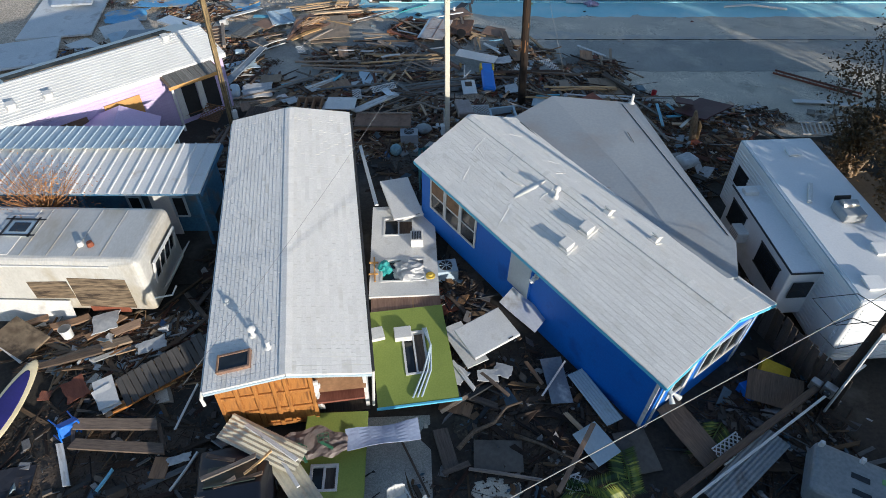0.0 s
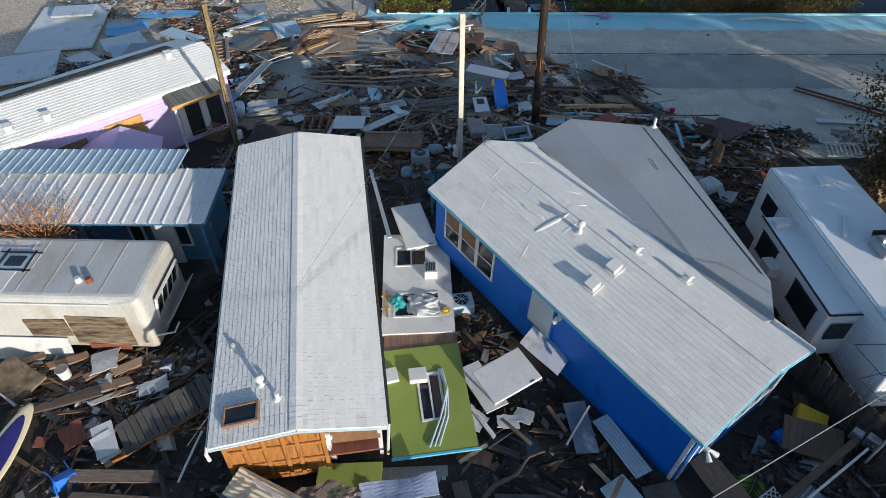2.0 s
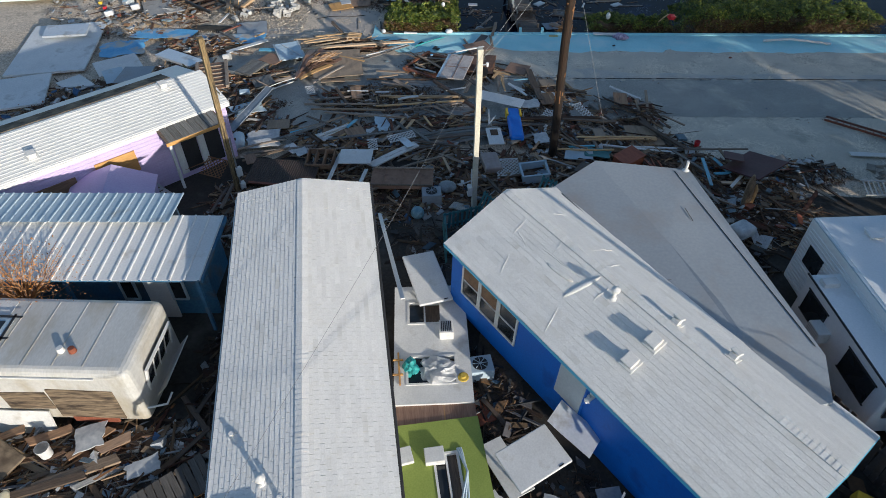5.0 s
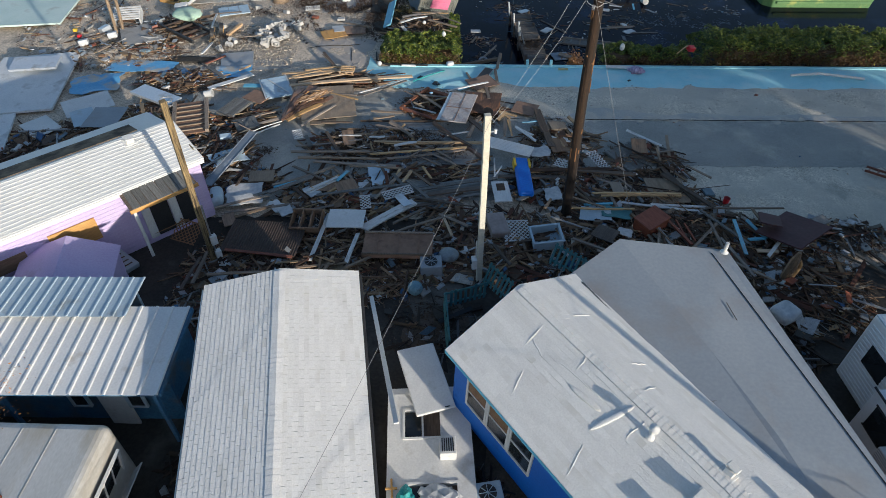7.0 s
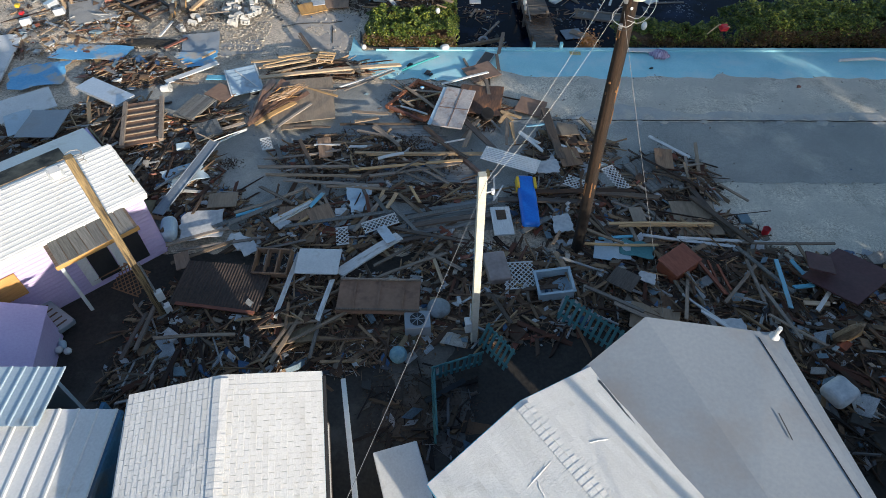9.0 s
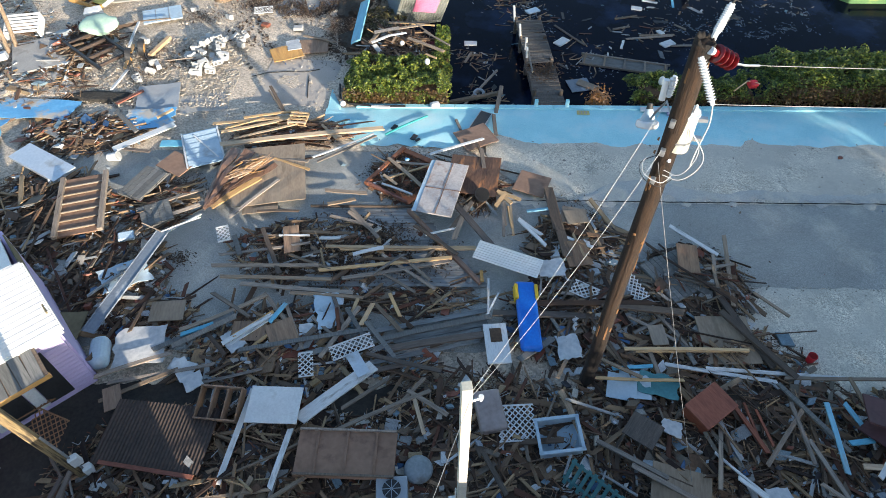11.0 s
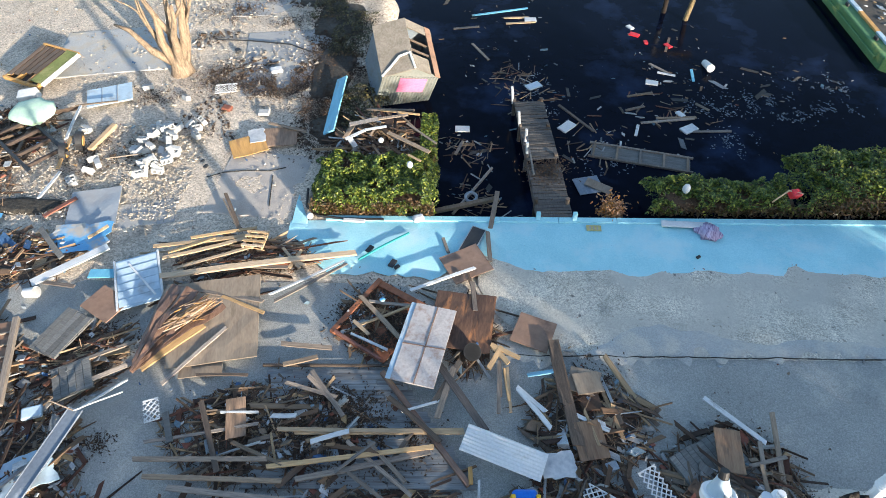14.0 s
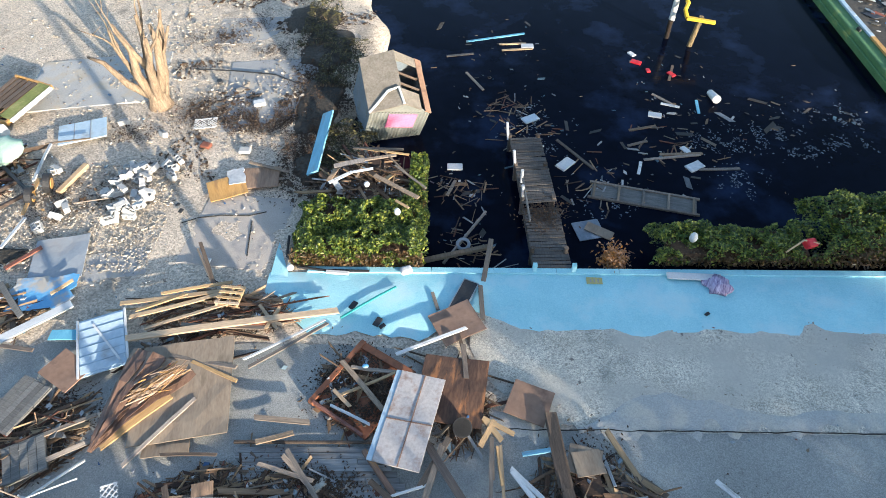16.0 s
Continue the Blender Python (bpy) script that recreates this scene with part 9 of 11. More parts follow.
M["purple"] = mat("purple_striped_cloth", (0.10, 0.045, 0.16), (0.66, 0.58, 0.72), 0.8, 3, 5, 0.4, stretch=(9, 0.8, 1))
M["yellowpale"] = mat("faded_yellow_paint", (0.42, 0.36, 0.12), (0.52, 0.46, 0.2), 0.8, 2, 20, 0.1)
SHEET["whiteslab"] = ("concrete_slab", "paleslab", 0.1, 0.01, "pale whitewashed concrete floor slab")
SHEET["mintslab"] = ("concrete_slab", "mintslab", 0.1, 0.01, "pale mint floor slab of a vanished house")
M["slabgrey"] = mat("dusty_pale_concrete", (0.34, 0.335, 0.32), (0.50, 0.49, 0.46), 0.9, 0.8, 14, 0.4, stain=(0.46, 0.40, 0.31), stain_scale=0.9, stain_at=(0.5, 0.62))
M["paleslab"] = mat("whitewashed_concrete", (0.54, 0.56, 0.57), (0.70, 0.71, 0.71), 0.8, 0.6, 14, 0.2, stain=(0.30, 0.30, 0.29), stain_scale=0.8, stain_at=(0.56, 0.75))
M["mintslab"] = mat("pale_mint_floor", (0.45, 0.58, 0.54), (0.60, 0.70, 0.66), 0.7, 0.6, 14, 0.1, stain=(0.36, 0.38, 0.34), stain_at=(0.58, 0.75))
M["fadedteal"] = mat("mottled_blue_plastic", (0.10, 0.22, 0.28), (0.24, 0.38, 0.44), 0.6, 3, 12, 0.1, stain=(0.10, 0.10, 0.09), stain_scale=4)
# base darkened for the yard's deep shade, with dirt stains over it
M["darktin"] = mat("darkened_grey_metal", (0.16, 0.18, 0.19), (0.28, 0.30, 0.31), 0.5, 1.0, 12, 0.1, stain=(0.09, 0.085, 0.08), stain_scale=1.1)
SHEET["greypad"] = ("concrete_slab", "asphalt", 0.08, 0.01, "cracked grey concrete pad in the sand")
SHEET["slab"] = ("concrete_slab", "concrete", 0.08, 0.01, "pale bare concrete floor slab")
SHEET["vanside"] = ("appliance_front", "tin", 0.12, 0.01, "grey appliance front with dark slots")
M["mossy"] = mat("mossy_green_board", (0.12, 0.14, 0.035), (0.22, 0.24, 0.07), 0.85, 1.4, 12, 0.4, stain=(0.33, 0.30, 0.13), stain_scale=1.2)
M["mint"] = mat("mint_cloth", (0.34, 0.50, 0.38), (0.48, 0.62, 0.50), 0.85, 2, 12, 0.4)


def bucket(x, y, z, r, h, material, label, tip=(0, 0)):
    t = thing("bucket", pose(x, y, z, tip[0], tip[1], 0), label, "bucket")
    bm = cyl(bmesh.new(), r * 0.85, r, h, None, 20)
    part("body", bm, material, t)
    part("rim", cyl(bmesh.new(), r * 1.06, r * 1.06, 0.03, pose(0, 0, h - 0.03), 20), material, t)


def crate(x, y, z, w, l, h, yaw, material, label, lid=True, tilt=(0, 0), name="chest"):
    t = thing(name, pose(x, y, z, tilt[0], tilt[1], yaw), label, "box")
    part("body", shell((w, l, h), min(0.05, h * 0.2), pose(0, 0, h / 2)), material, t)
    if lid:
        part("lid", shell((w + 0.05, l + 0.05, 0.07), 0.02, pose(0, 0, h + 0.03)), material, t)
    return t


def open_tub(x, y, z, w, l, h, yaw, material, label):
    t = thing("storage_tub", pose(x, y, z, 3, -4, yaw), label, "tub")
    part("base", boxes(((w, l, 0.04), pose(0, 0, 0.02))), material, t)
    for s in (-1, 1):
        part("side", boxes(((w, 0.04, h), pose(0, s * (l / 2 - 0.02), h / 2)), bevel=0.008), material, t)
        part("side", boxes(((0.04, l - 0.08, h), pose(s * (w / 2 - 0.02), 0, h / 2)), bevel=0.008), material, t)
    part("rim", boxes(((w + 0.1, 0.08, 0.03), pose(0, l / 2, h)), ((w + 0.1, 0.08, 0.03), pose(0, -l / 2, h)), ((0.08, l, 0.03), pose(w / 2, 0, h)), ((0.08, l, 0.03), pose(-w / 2, 0, h))), material, t)


def rounded(name, x, y, z, size, bev, yaw, material, label, category, tilt=(0, 0)):
    return single(name, shell(size, bev), material, pose(x, y, z, tilt[0], tilt[1], yaw), label, category)


def ball(name, x, y, z, sx, sy, sz, material, label, category):
    bm = bmesh.new()
    bmesh.ops.create_uvsphere(bm, u_segments=22, v_segments=14, radius=1.0, matrix=Matrix.Diagonal((sx, sy, sz, 1)))
    return single(name, bm, material, pose(x, y, z), label, category, smooth=True)


def condenser(x, y, z, yaw, label, material="membrane"):
    t = thing("condenser_unit", pose(x, y, z, 0, 0, yaw), label, "air conditioner")
    part("case", boxes(((0.75, 0.6, 0.5), pose(0, 0, 0.25)), bevel=0.03), material, t)
    part("fan_grille", cyl(bmesh.new(), 0.22, 0.22, 0.03, pose(0, 0, 0.5), 22), "black", t, "dark fan grille")
    for k in range(4):
        part("grille_bar", boxes(((0.44, 0.015, 0.015), pose(0, 0, 0.54, 0, 0, 45 * k))), material, t)


# belt behind the houses
crate(6.4, 25.05, 0.25, 1.05, 0.75, 0.5, 35, "redwood", "rust-red storage chest on the heap", True, (4, -5))
open_tub(2.5, 24.25, 0.25, 1.05, 0.85, 0.4, 6, "bluegrey", "pale blue plastic storage tub with rubbish inside")
rounded("mattress", 0.78, 24.9, 0.45, (0.7, 1.1, 0.3), 0.07, 12, "wrapbrown", "stained pinkish mattress on the heap", "mattress", (4, 3))
ball("satellite_dish", -1.0, 23.4, 0.35, 0.36, 0.36, 0.16, "darktin", "upturned grey-blue dome on muddy ground", "dome")
ball("fishing_float", -2.1, 21.8, 0.33, 0.25, 0.25, 0.25, "fadedteal", "pale blue round float on muddy ground", "float")
condenser(-1.6, 22.85, 0.05, 5, "grey air conditioner unit with round fan")
bucket(9.8, 26.75, 0.05, 0.12, 0.3, "red", "small red plastic fuel can on gravel")
rounded("barrel", -10.0, 26.5, 0.4, (0.5, 0.95, 0.5), 0.2, 15, "bluegrey", "grey metal water heater drum lying down", "drum")
t = thing("wooden_crate", pose(-6.2, 24.95, 0.55, 14, -4, -6), "open brown wooden drawer frame", "crate")
for s in (-1, 1):
    part("side_board", boxes(((1.15, 0.04, 0.3), pose(0, s * 0.42, 0)), bevel=0.005), "ply", t)
for k in range(4):
    part("divider", boxes(((0.04, 0.8, 0.28), pose(-0.55 + 0.367 * k, 0, 0)), bevel=0.005), "ply", t)
t = thing("kayak", pose(1.98, 27.9, 0.45, 3, 5, 2), "bright blue moulded hull with yellow stripes", "kayak")
part("hull", shell((0.62, 2.3, 0.28), 0.12), "vblue", t, "bright blue hull")
for s in (-1, 1):
    part("yellow_strip", boxes(((0.1, 0.5, 0.3), pose(s * 0.3, 0.75, 0.03)), bevel=0.02), "yellow", t, "yellow side strip")
single("roof_sheet", corrugated(8, 0.09, 2.1, 0.02), "whitemetal", pose(1.5, 29.95, 0.55, 2, -4, 69), "white ribbed metal roofing sheet", "metal sheet")
t = thing("gutter_section", pose(-10.05, 29.0, 0.55, 1, 0, -14), "long pale blue-grey metal gutter channel", "gutter")
# darker steel on the channel stands in for its shaded side
part("channel", boxes(((0.42, 3.95, 0.02), pose(0, 0, 0)), ((0.02, 3.95, 0.04), pose(0.2, 0, 0.02)), ((0.02, 3.95, 0.04), pose(-0.2, 0, 0.02)), bevel=0.004), "dullsteel", t)
part("hanger", tube([(0, 1.9, 0.05), (0.5, 2.2, 0.2), (1.1, 2.6, 0.3)], 0.02), "white", t, "thin white pipe")
part("hanger", tube([(0, 1.9, 0.05), (-0.6, 1.9, 0.3)], 0.02), "wood", t)
# slatted blue shutter
t = thing("slatted_door", frame3((-9.59, 35.38, 0.32), (-0.78, 1.88, 0.04), (1.88, 0.78, 0)), "pale blue slatted door panel on the ground", "door")
part("backing", boxes(((1.33, 2.0, 0.03), None)), "bluewhite", t)
for k in range(6):
    part("slat", boxes(((1.22, 0.28, 0.025), pose(0, -0.78 + 0.31 * k, 0.03, 5, 0, random.uniform(-1, 1))), bevel=0.005), "bluewhite", t)
for s in (-1, 1):
    part("stile", boxes(((0.06, 2.04, 0.06), pose(s * 0.66, 0, 0.03)), bevel=0.006), "white", t, "white edge stile")
part("diagonal_strip", boxes(((0.06, 1.7, 0.02), pose(0.12, -0.05, 0.07, 0, 0, 24))), "white", t)
bucket(-13.05, 34.95, 0.15, 0.17, 0.4, "white", "white plastic bucket on its side", (0, 80))
bucket(-11.2, 11.9, 0.35, 0.17, 0.36, "white", "white plastic bucket standing in rubbish")
condenser(0.0, 14.75, 0.05, 10, "blue-grey air conditioner unit in the gap", "bluegrey")
# road heap pieces
ball("blue_rag", -1.9, 34.6, 0.5, 0.09, 0.07, 0.05, "tarp", "blue rag on splinters", "rag")
bucket(0.72, 32.95, 0.25, 0.24, 0.3, "black", "black plastic plant pot beside the heap", (25, 10))
t = thing("pallet", frame3((-6.25, 37.0, 0.45), (0.1, 1, 0), (1, -0.1, 0)), "yellow timber pallet frame on the planks", "pallet")
for k in range(4):
    part("slat", boxes(((0.75, 0.09, 0.03), pose(0, -0.3 + 0.2 * k, 0.05)), bevel=0.004), "newwood", t)
for s in (-1, 0, 1):
    part("bearer", boxes(((0.05, 0.75, 0.08), pose(s * 0.32, 0, 0))), "newwood", t)
# pavement things
single("purple_tarpaulin", crumpled((0.85, 0.7, 0.26), 23.0, 0.6), "purple", pose(8.72, 37.82, 0.14, 0, 0, -24), "crumpled purple and white striped cloth on the kerb", "cloth", smooth=True)
single("white_board", boxes(((1.7, 0.26, 0.07), None), bevel=0.02), "white", pose(8.1, 38.15, 0.14, 0, 0, -3), "white board lying on the kerb", "board")
single("curled_pipe", tube([(16.6, 37.35, 0.15), (18.0, 37.25, 0.3), (20.2, 37.0, 0.15)], 0.07, 8), "white", Matrix(), "white plastic pipe along the hedge", "pipe")
single("hose", tube([(-5.05, 39.8, 0.1), (-4.95, 38.9, 0.1), (-4.5, 38.45, 0.1), (-3.6, 38.32, 0.1), (-2.2, 38.3, 0.1)], 0.045, 8), "black", Matrix(), "black pipe curving round the hedge", "pipe")
ball("white_float", -4.75, 38.4, 0.14, 0.12, 0.12, 0.12, "white", "white round float on the kerb", "float")
single("kerb_strip", boxes(((0.75, 0.12, 0.08), None), bevel=0.01), "white", pose(-3.2, 38.22, 0.12, 0, 0, -4), "white plastic strip on the kerb", "strip")
rounded("rubbish_bag", -1.0, 38.25, 0.22, (0.4, 0.3, 0.22), 0.1, 20, "bits", "torn white plastic bag on the kerb", "bag")
for x, y, s in ((-2.55, 36.95, 0.3), (-1.75, 36.35, 0.32), (-1.6, 36.2, 0.2), (8.15, 36.75, 0.16)):
    rounded("black_slab", x, y, 0.1, (s, s * 0.6, 0.05), 0.015, s * 200, "black", "small dark slab on the pavement", "fragment")
# faded yellow plate with unreadable mark
t = single("pavement_marking", boxes(((0.5, 0.26, 0.006), None)), "yellowpale", pose(4.95, 38.0, 0.085, 0, 0, -2), "faded yellow painted plate with dark bars", "marking")
for k in range(3):
    part("print_bar", boxes(((0.05, 0.14, 0.004), None)), "concrete", t, "dark bar", pose(-0.12 + 0.12 * k, 0, 0.005))
# canal edge and water
single("beam", boxes(((2.4, 0.16, 0.14), None), bevel=0.01), "wood", pose(0.65, 39.35, -0.2, 0, -4, 13), "long grey beam across the seawall", "beam")
single("beam", boxes(((0.16, 1.8, 0.14), None), bevel=0.01), "wood", pose(1.6, 38.8, 0.05, 4, 0, -10), "grey beam leaning on the seawall", "beam")
single("beam", boxes(((0.08, 2.6, 0.08), None)), "wood", pose(0.9, 40.2, -0.3, 8, 0, -35), "thin pole floating beside the seawall", "beam")
t = thing("tyre", pose(0.83, 39.9, -0.35, 12, 0, 0), "pale rubber tyre ring in the water", "tyre")
bm = bmesh.new()
seg = [(0.2 * math.cos(k * 0.3491), 0.2 * math.sin(k * 0.3491), 0) for k in range(19)]
part("ring", tube(seg, 0.06, 8), "membrane", t)
t = thing("sunken_frame", frame3((7.5, 42.4, -0.52), (0.25, 1, 0), (1, -0.25, 0)), "sunken grey timber frame showing above the water", "timber frame")
for y in (-0.42, 0.42):
    part("rail", boxes(((4.0, 0.09, 0.1), pose(0, y, 0)), bevel=0.006), "wood", t)
for k in range(5):
    part("crosspiece", boxes(((0.08, 0.84, 0.08), pose(-1.8 + 0.9 * k, 0, 0.02)), bevel=0.006), "wood", t)
part("decking", boxes(((3.8, 0.8, 0.04), pose(0, 0, -0.03))), "deckgrey", t)
single("roof_patch", boxes(((1.0, 0.85, 0.03), None), bevel=0.008), "dullsteel", pose(5.25, 40.75, -0.5, 3, 2, 15), "grey shingle sheet floating beside the dock", "sheet")
single("roof_patch", boxes(((1.0, 0.4, 0.03), None), bevel=0.008), "plypale", pose(5.6, 40.65, -0.45, 3, 5, -28), "tan board floating beside the dock", "board")
v, f = leaf_cloud(900, lambda r: (5.75 + r.gauss(0, 0.22), 39.05 + r.gauss(0, 0.22), abs(r.gauss(0, 0.3)) - 0.3), 0.07, 71, 1.0)
tagged(new("dry_bush", mesh_arrays("dry_bush", v, f, "straw")), "dry brown bush at the seawall foot", "bush")
t = thing("blue_gangplank", frame3((-4.65, 44.55, 0.35), (0.02, 1, 0), (1, 0, 0.5)), "light blue painted plank standing on its edge", "plank")
part("board", boxes(((0.5, 3.7, 0.08), None), bevel=0.01), "bluewood", t)
for x, y, yw, ln, c in ((9.1, 44.75, 8, 2.3, "wood"), (9.5, 44.95, 3, 1.7, "wood"), (7.7, 44.1, 72, 0.75, "whitewood"), (10.75, 44.05, 2, 1.6, "wood"), (0.40, 42.9, 70, 0.9, "wood"), (1.4, 50.0, -62, 1.6, "wood"), (10.95, 48.1, 82, 0.95, "bluewood"), (9.6, 48.6, -48, 1.2, "wood"),
                        (9.8, 48.2, -20, 0.8, "whitewood"), (2.5, 53.8, 15, 3.0, "bluewood"), (0.75, 52.2, 10, 1.3, "wood"), (3.5, 52.7, 6, 1.5, "newwood"), (3.3, 53.2, 3, 1.3, "newwood"), (8.3, 46.6, 14, 1.2, "wood"), (5.3, 44.9, -55, 2.2, "darkwood"), (7.9, 45.6, 20, 0.9, "wood"), (10.4, 50.7, 70, 1.3, "darkwood")):
    single("floating_plank", boxes(((ln, 0.12, 0.05), None), bevel=0.006), c, pose(x, y, -0.53, 0, 0, yw), "loose board floating on the dark water", "plank", "boards floating in the canal")
bucket(11.75, 49.1, -0.5, 0.17, 0.85, "white", "white plastic barrel floating in the canal", (75, 0))
for x, y, s, c, nm in ((9.0, 47.5, 0.55, "white", "white cooler lid floating in the canal"), (9.85, 44.2, 0.7, "bits", "white sheet fragment floating in the canal"), (0.53, 44.1, 0.6, "white", "white lid floating in the canal"), (4.85, 44.3, 0.75, "white", "white board floating in the canal"), (9.72, 45.2, 0.4, "white", "white box floating in the canal"),
                       (8.98, 51.6, 0.5, "red", "red plastic scrap floating in the canal"), (10.4, 50.6, 0.4, "red", "red plastic scrap floating in the canal"), (9.4, 50.9, 0.3, "red", "red plastic scrap floating in the canal"), (4.0, 53.0, 0.6, "white", "white box floating in the canal"), (8.9, 52.3, 0.4, "white", "white fragment floating in the canal"), (3.7, 47.2, 0.7, "tin", "grey sheet fragment floating beside the dock")):
    rounded("floating_scrap", x, y, -0.53, (s, s * 0.6, 0.08), 0.02, s * 300, c, nm, "fragment")
scatter_items = []
rng = random.Random(99)
for _ in range(330):
    cx, cy, sp = rng.choice(((9.6, 47.5, 1.8), (3.2, 47.2, 0.9), (5.5, 43.6, 1.2), (0.6, 43.5, 0.7), (10.0, 50.5, 1.5), (3.0, 53.0, 1.6), (12.5, 47.0, 2.2), (1.5, 49.5, 1.6), (15.0, 47.5, 1.6), (8.0, 44.5, 2.5), (0.6, 40.2, 0.7)))
    s = min(0.2, rng.lognormvariate(-3.2, 0.7))
    scatter_items.append(((cx + rng.gauss(0, sp), max(38.8, cy + rng.gauss(0, sp * 0.7)), -0.545), s * rng.uniform(1, 5), s, 0.02, rng.uniform(0, 6.28), 0, 0))
v, f = bar_arrays(scatter_items)
tagged(new("floating_rubbish", mesh_arrays("floating_rubbish", v, f, "flotsam")), "small sticks and rubbish floating on the canal", "debris", kind="stuff")
scatter_items = []
for _ in range(210):
    cx, cy, sp = rng.choice(((3.1, 46.6, 0.7), (2.9, 48.0, 0.6), (5.6, 43.4, 0.9), (9.3, 45.6, 0.9), (0.8, 42.6, 0.6), (1.0, 39.9, 0.6)))
    scatter_items.append(((cx + rng.gauss(0, sp), max(38.8, cy + rng.gauss(0, sp)), -0.54), rng.uniform(0.1, 0.8), rng.uniform(0.015, 0.06), 0.02, rng.uniform(0, 6.28), rng.gauss(0, 0.03), 0))
v, f = bar_arrays(scatter_items)
tagged(new("floating_sticks", mesh_arrays("floating_sticks", v, f, "heapdark")), "dark sticks and boards floating on the canal", "debris", kind="stuff")
scatter_items = []
for _ in range(2600):
    cx, cy, sx, sy = rng.choice(((12.6, 45.9, 0.7, 0.5), (13.6, 46.4, 0.5, 0.3), (15.9, 47.6, 0.6, 0.2), (17.1, 47.3, 0.25, 0.4), (16.2, 45.6, 0.6, 0.25), (11.0, 45.6, 0.6, 0.5), (11.4, 43.4, 0.5, 0.5), (3.6, 47.2, 0.6, 0.6), (14.4, 45.2, 0.5, 0.3), (6.4, 42.2, 0.8, 0.5), (4.0, 45.6, 0.7, 0.7)))
    px, py = cx + rng.gauss(0, sx), cy + rng.gauss(0, sy)
    if py < 38.9 or px > 19.1 or noise.noise(Vector((px * 2.2, py * 2.2, 6.0))) < 0.0:
        continue
    s = rng.uniform(0.015, 0.05)
    scatter_items.append(((px, py, -0.547), s * rng.uniform(1, 2.5), s, 0.006, rng.uniform(0, 6.28), 0, 0))
v, f = bar_arrays(scatter_items)
tagged(new("scum_flecks", mesh_arrays("scum_flecks", v, f, "foam")), "pale flecks of scum drifting on the canal", "foam", kind="stuff")
t = thing("mooring_dolphin", pose(11.35, 53.5, -0.5), "two wooden mooring piles with a bent yellow beam", "piling")
part("pile", cyl(bmesh.new(), 0.13, 0.12, 2.4, pose(-0.4, 0.45, -1.5, 4, -2, 0), 14), "pole", t, "dark wooden pile")
part("pile_sleeve", cyl(bmesh.new(), 0.14, 0.13, 1.4, pose(-0.42, 0.4, 0.85, 4, -2, 0), 14), "white", t, "white plastic pile sleeve")
part("pile", cyl(bmesh.new(), 0.14, 0.12, 3.0, pose(0.38, -0.34, -1.5, 3, 4, 0), 14), "stubwood", t, "brown wooden pile")
part("yellow_beam", boxes(((1.3, 0.2, 0.14), pose(0.45, -0.9, 1.52, 0, 4, -12)), bevel=0.02), "yellow", t, "bright yellow bent beam")
part("yellow_beam", tube([(-0.15, -0.75, 1.55), (-0.2, -0.35, 1.75), (-0.05, -0.1, 1.95), (-0.15, 0.3, 2.15), (-0.5, 0.4, 2.25)], 0.1, 8), "yellow", t, "bright yellow bent beam")
# on the hedges
for x, y, z, ln, yw, w, c in ((-1.45, 41.1, 1.2, 2.0, -38, 0.15, "wood"), (-1.0, 41.6, 1.2, 1.7, -48, 0.07, "wood"), (-2.3, 43.5, 0.85, 1.9, -6, 0.1, "wood"), (-1.9, 43.2, 0.95, 1.6, -14, 0.08, "newwood"), (-3.4, 41.6, 1.15, 0.9, 35, 0.12, "whitewood"), (-2.7, 41.9, 1.2, 0.8, 12, 0.09, "whitewood"),
                           (-3.2, 42.4, 1.1, 1.1, 15, 0.2, "wood"), (-3.7, 42.0, 1.0, 0.9, 70, 0.16, "wood"), (-1.5, 42.3, 1.15, 1.8, -55, 0.06, "wood"), (-1.2, 40.3, 1.15, 0.6, -40, 0.08, "newwood"), (-2.2, 42.7, 1.1, 1.3, 10, 0.12, "wood")):
    single("loose_board", boxes(((ln, w, 0.045), None), bevel=0.006), c, pose(x, y, z, 4, -3, yw), "broken board lying on the hedge wreckage", "plank", "boards on the hedge")
ball("white_float", -2.45, 41.2, 1.2, 0.1, 0.1, 0.1, "white", "white float lying on the hedge", "float")
ball("white_jug", -1.35, 40.05, 1.05, 0.11, 0.11, 0.14, "white", "white plastic jug caught in the hedge", "jug")
ball("white_jug", 8.2, 39.3, 0.72, 0.13, 0.13, 0.2, "white", "white plastic jug caught in the hedge", "jug")
rounded("red_cooler", 11.75, 39.0, 0.8, (0.4, 0.3, 0.25), 0.06, 20, "red", "red plastic scrap caught in the hedge", "fragment", (20, 10))
single("sticks", tube([(11.0, 38.8, 0.6), (11.5, 39.0, 0.95), (12.0, 38.95, 0.85)], 0.03, 5), "newwood", Matrix(), "pale stick caught in the hedge", "stick")
# far left lot
t = thing("trailer_chassis", frame3((-16.0, 41.8, 0.45), (1.0, -0.85, 0.0), (0.6, 0.8, 0)), "overturned trailer chassis with two wheels", "trailer")
for s in (-1, 1):
    part("rail", boxes(((0.12, 3.4, 0.16), pose(s * 0.7, 0, 0)), bevel=0.01), "black", t)
for k in range(4):
    part("cross_member", boxes(((1.5, 0.1, 0.12), pose(0, -1.4 + 0.9 * k, 0))), "darkrib", t)
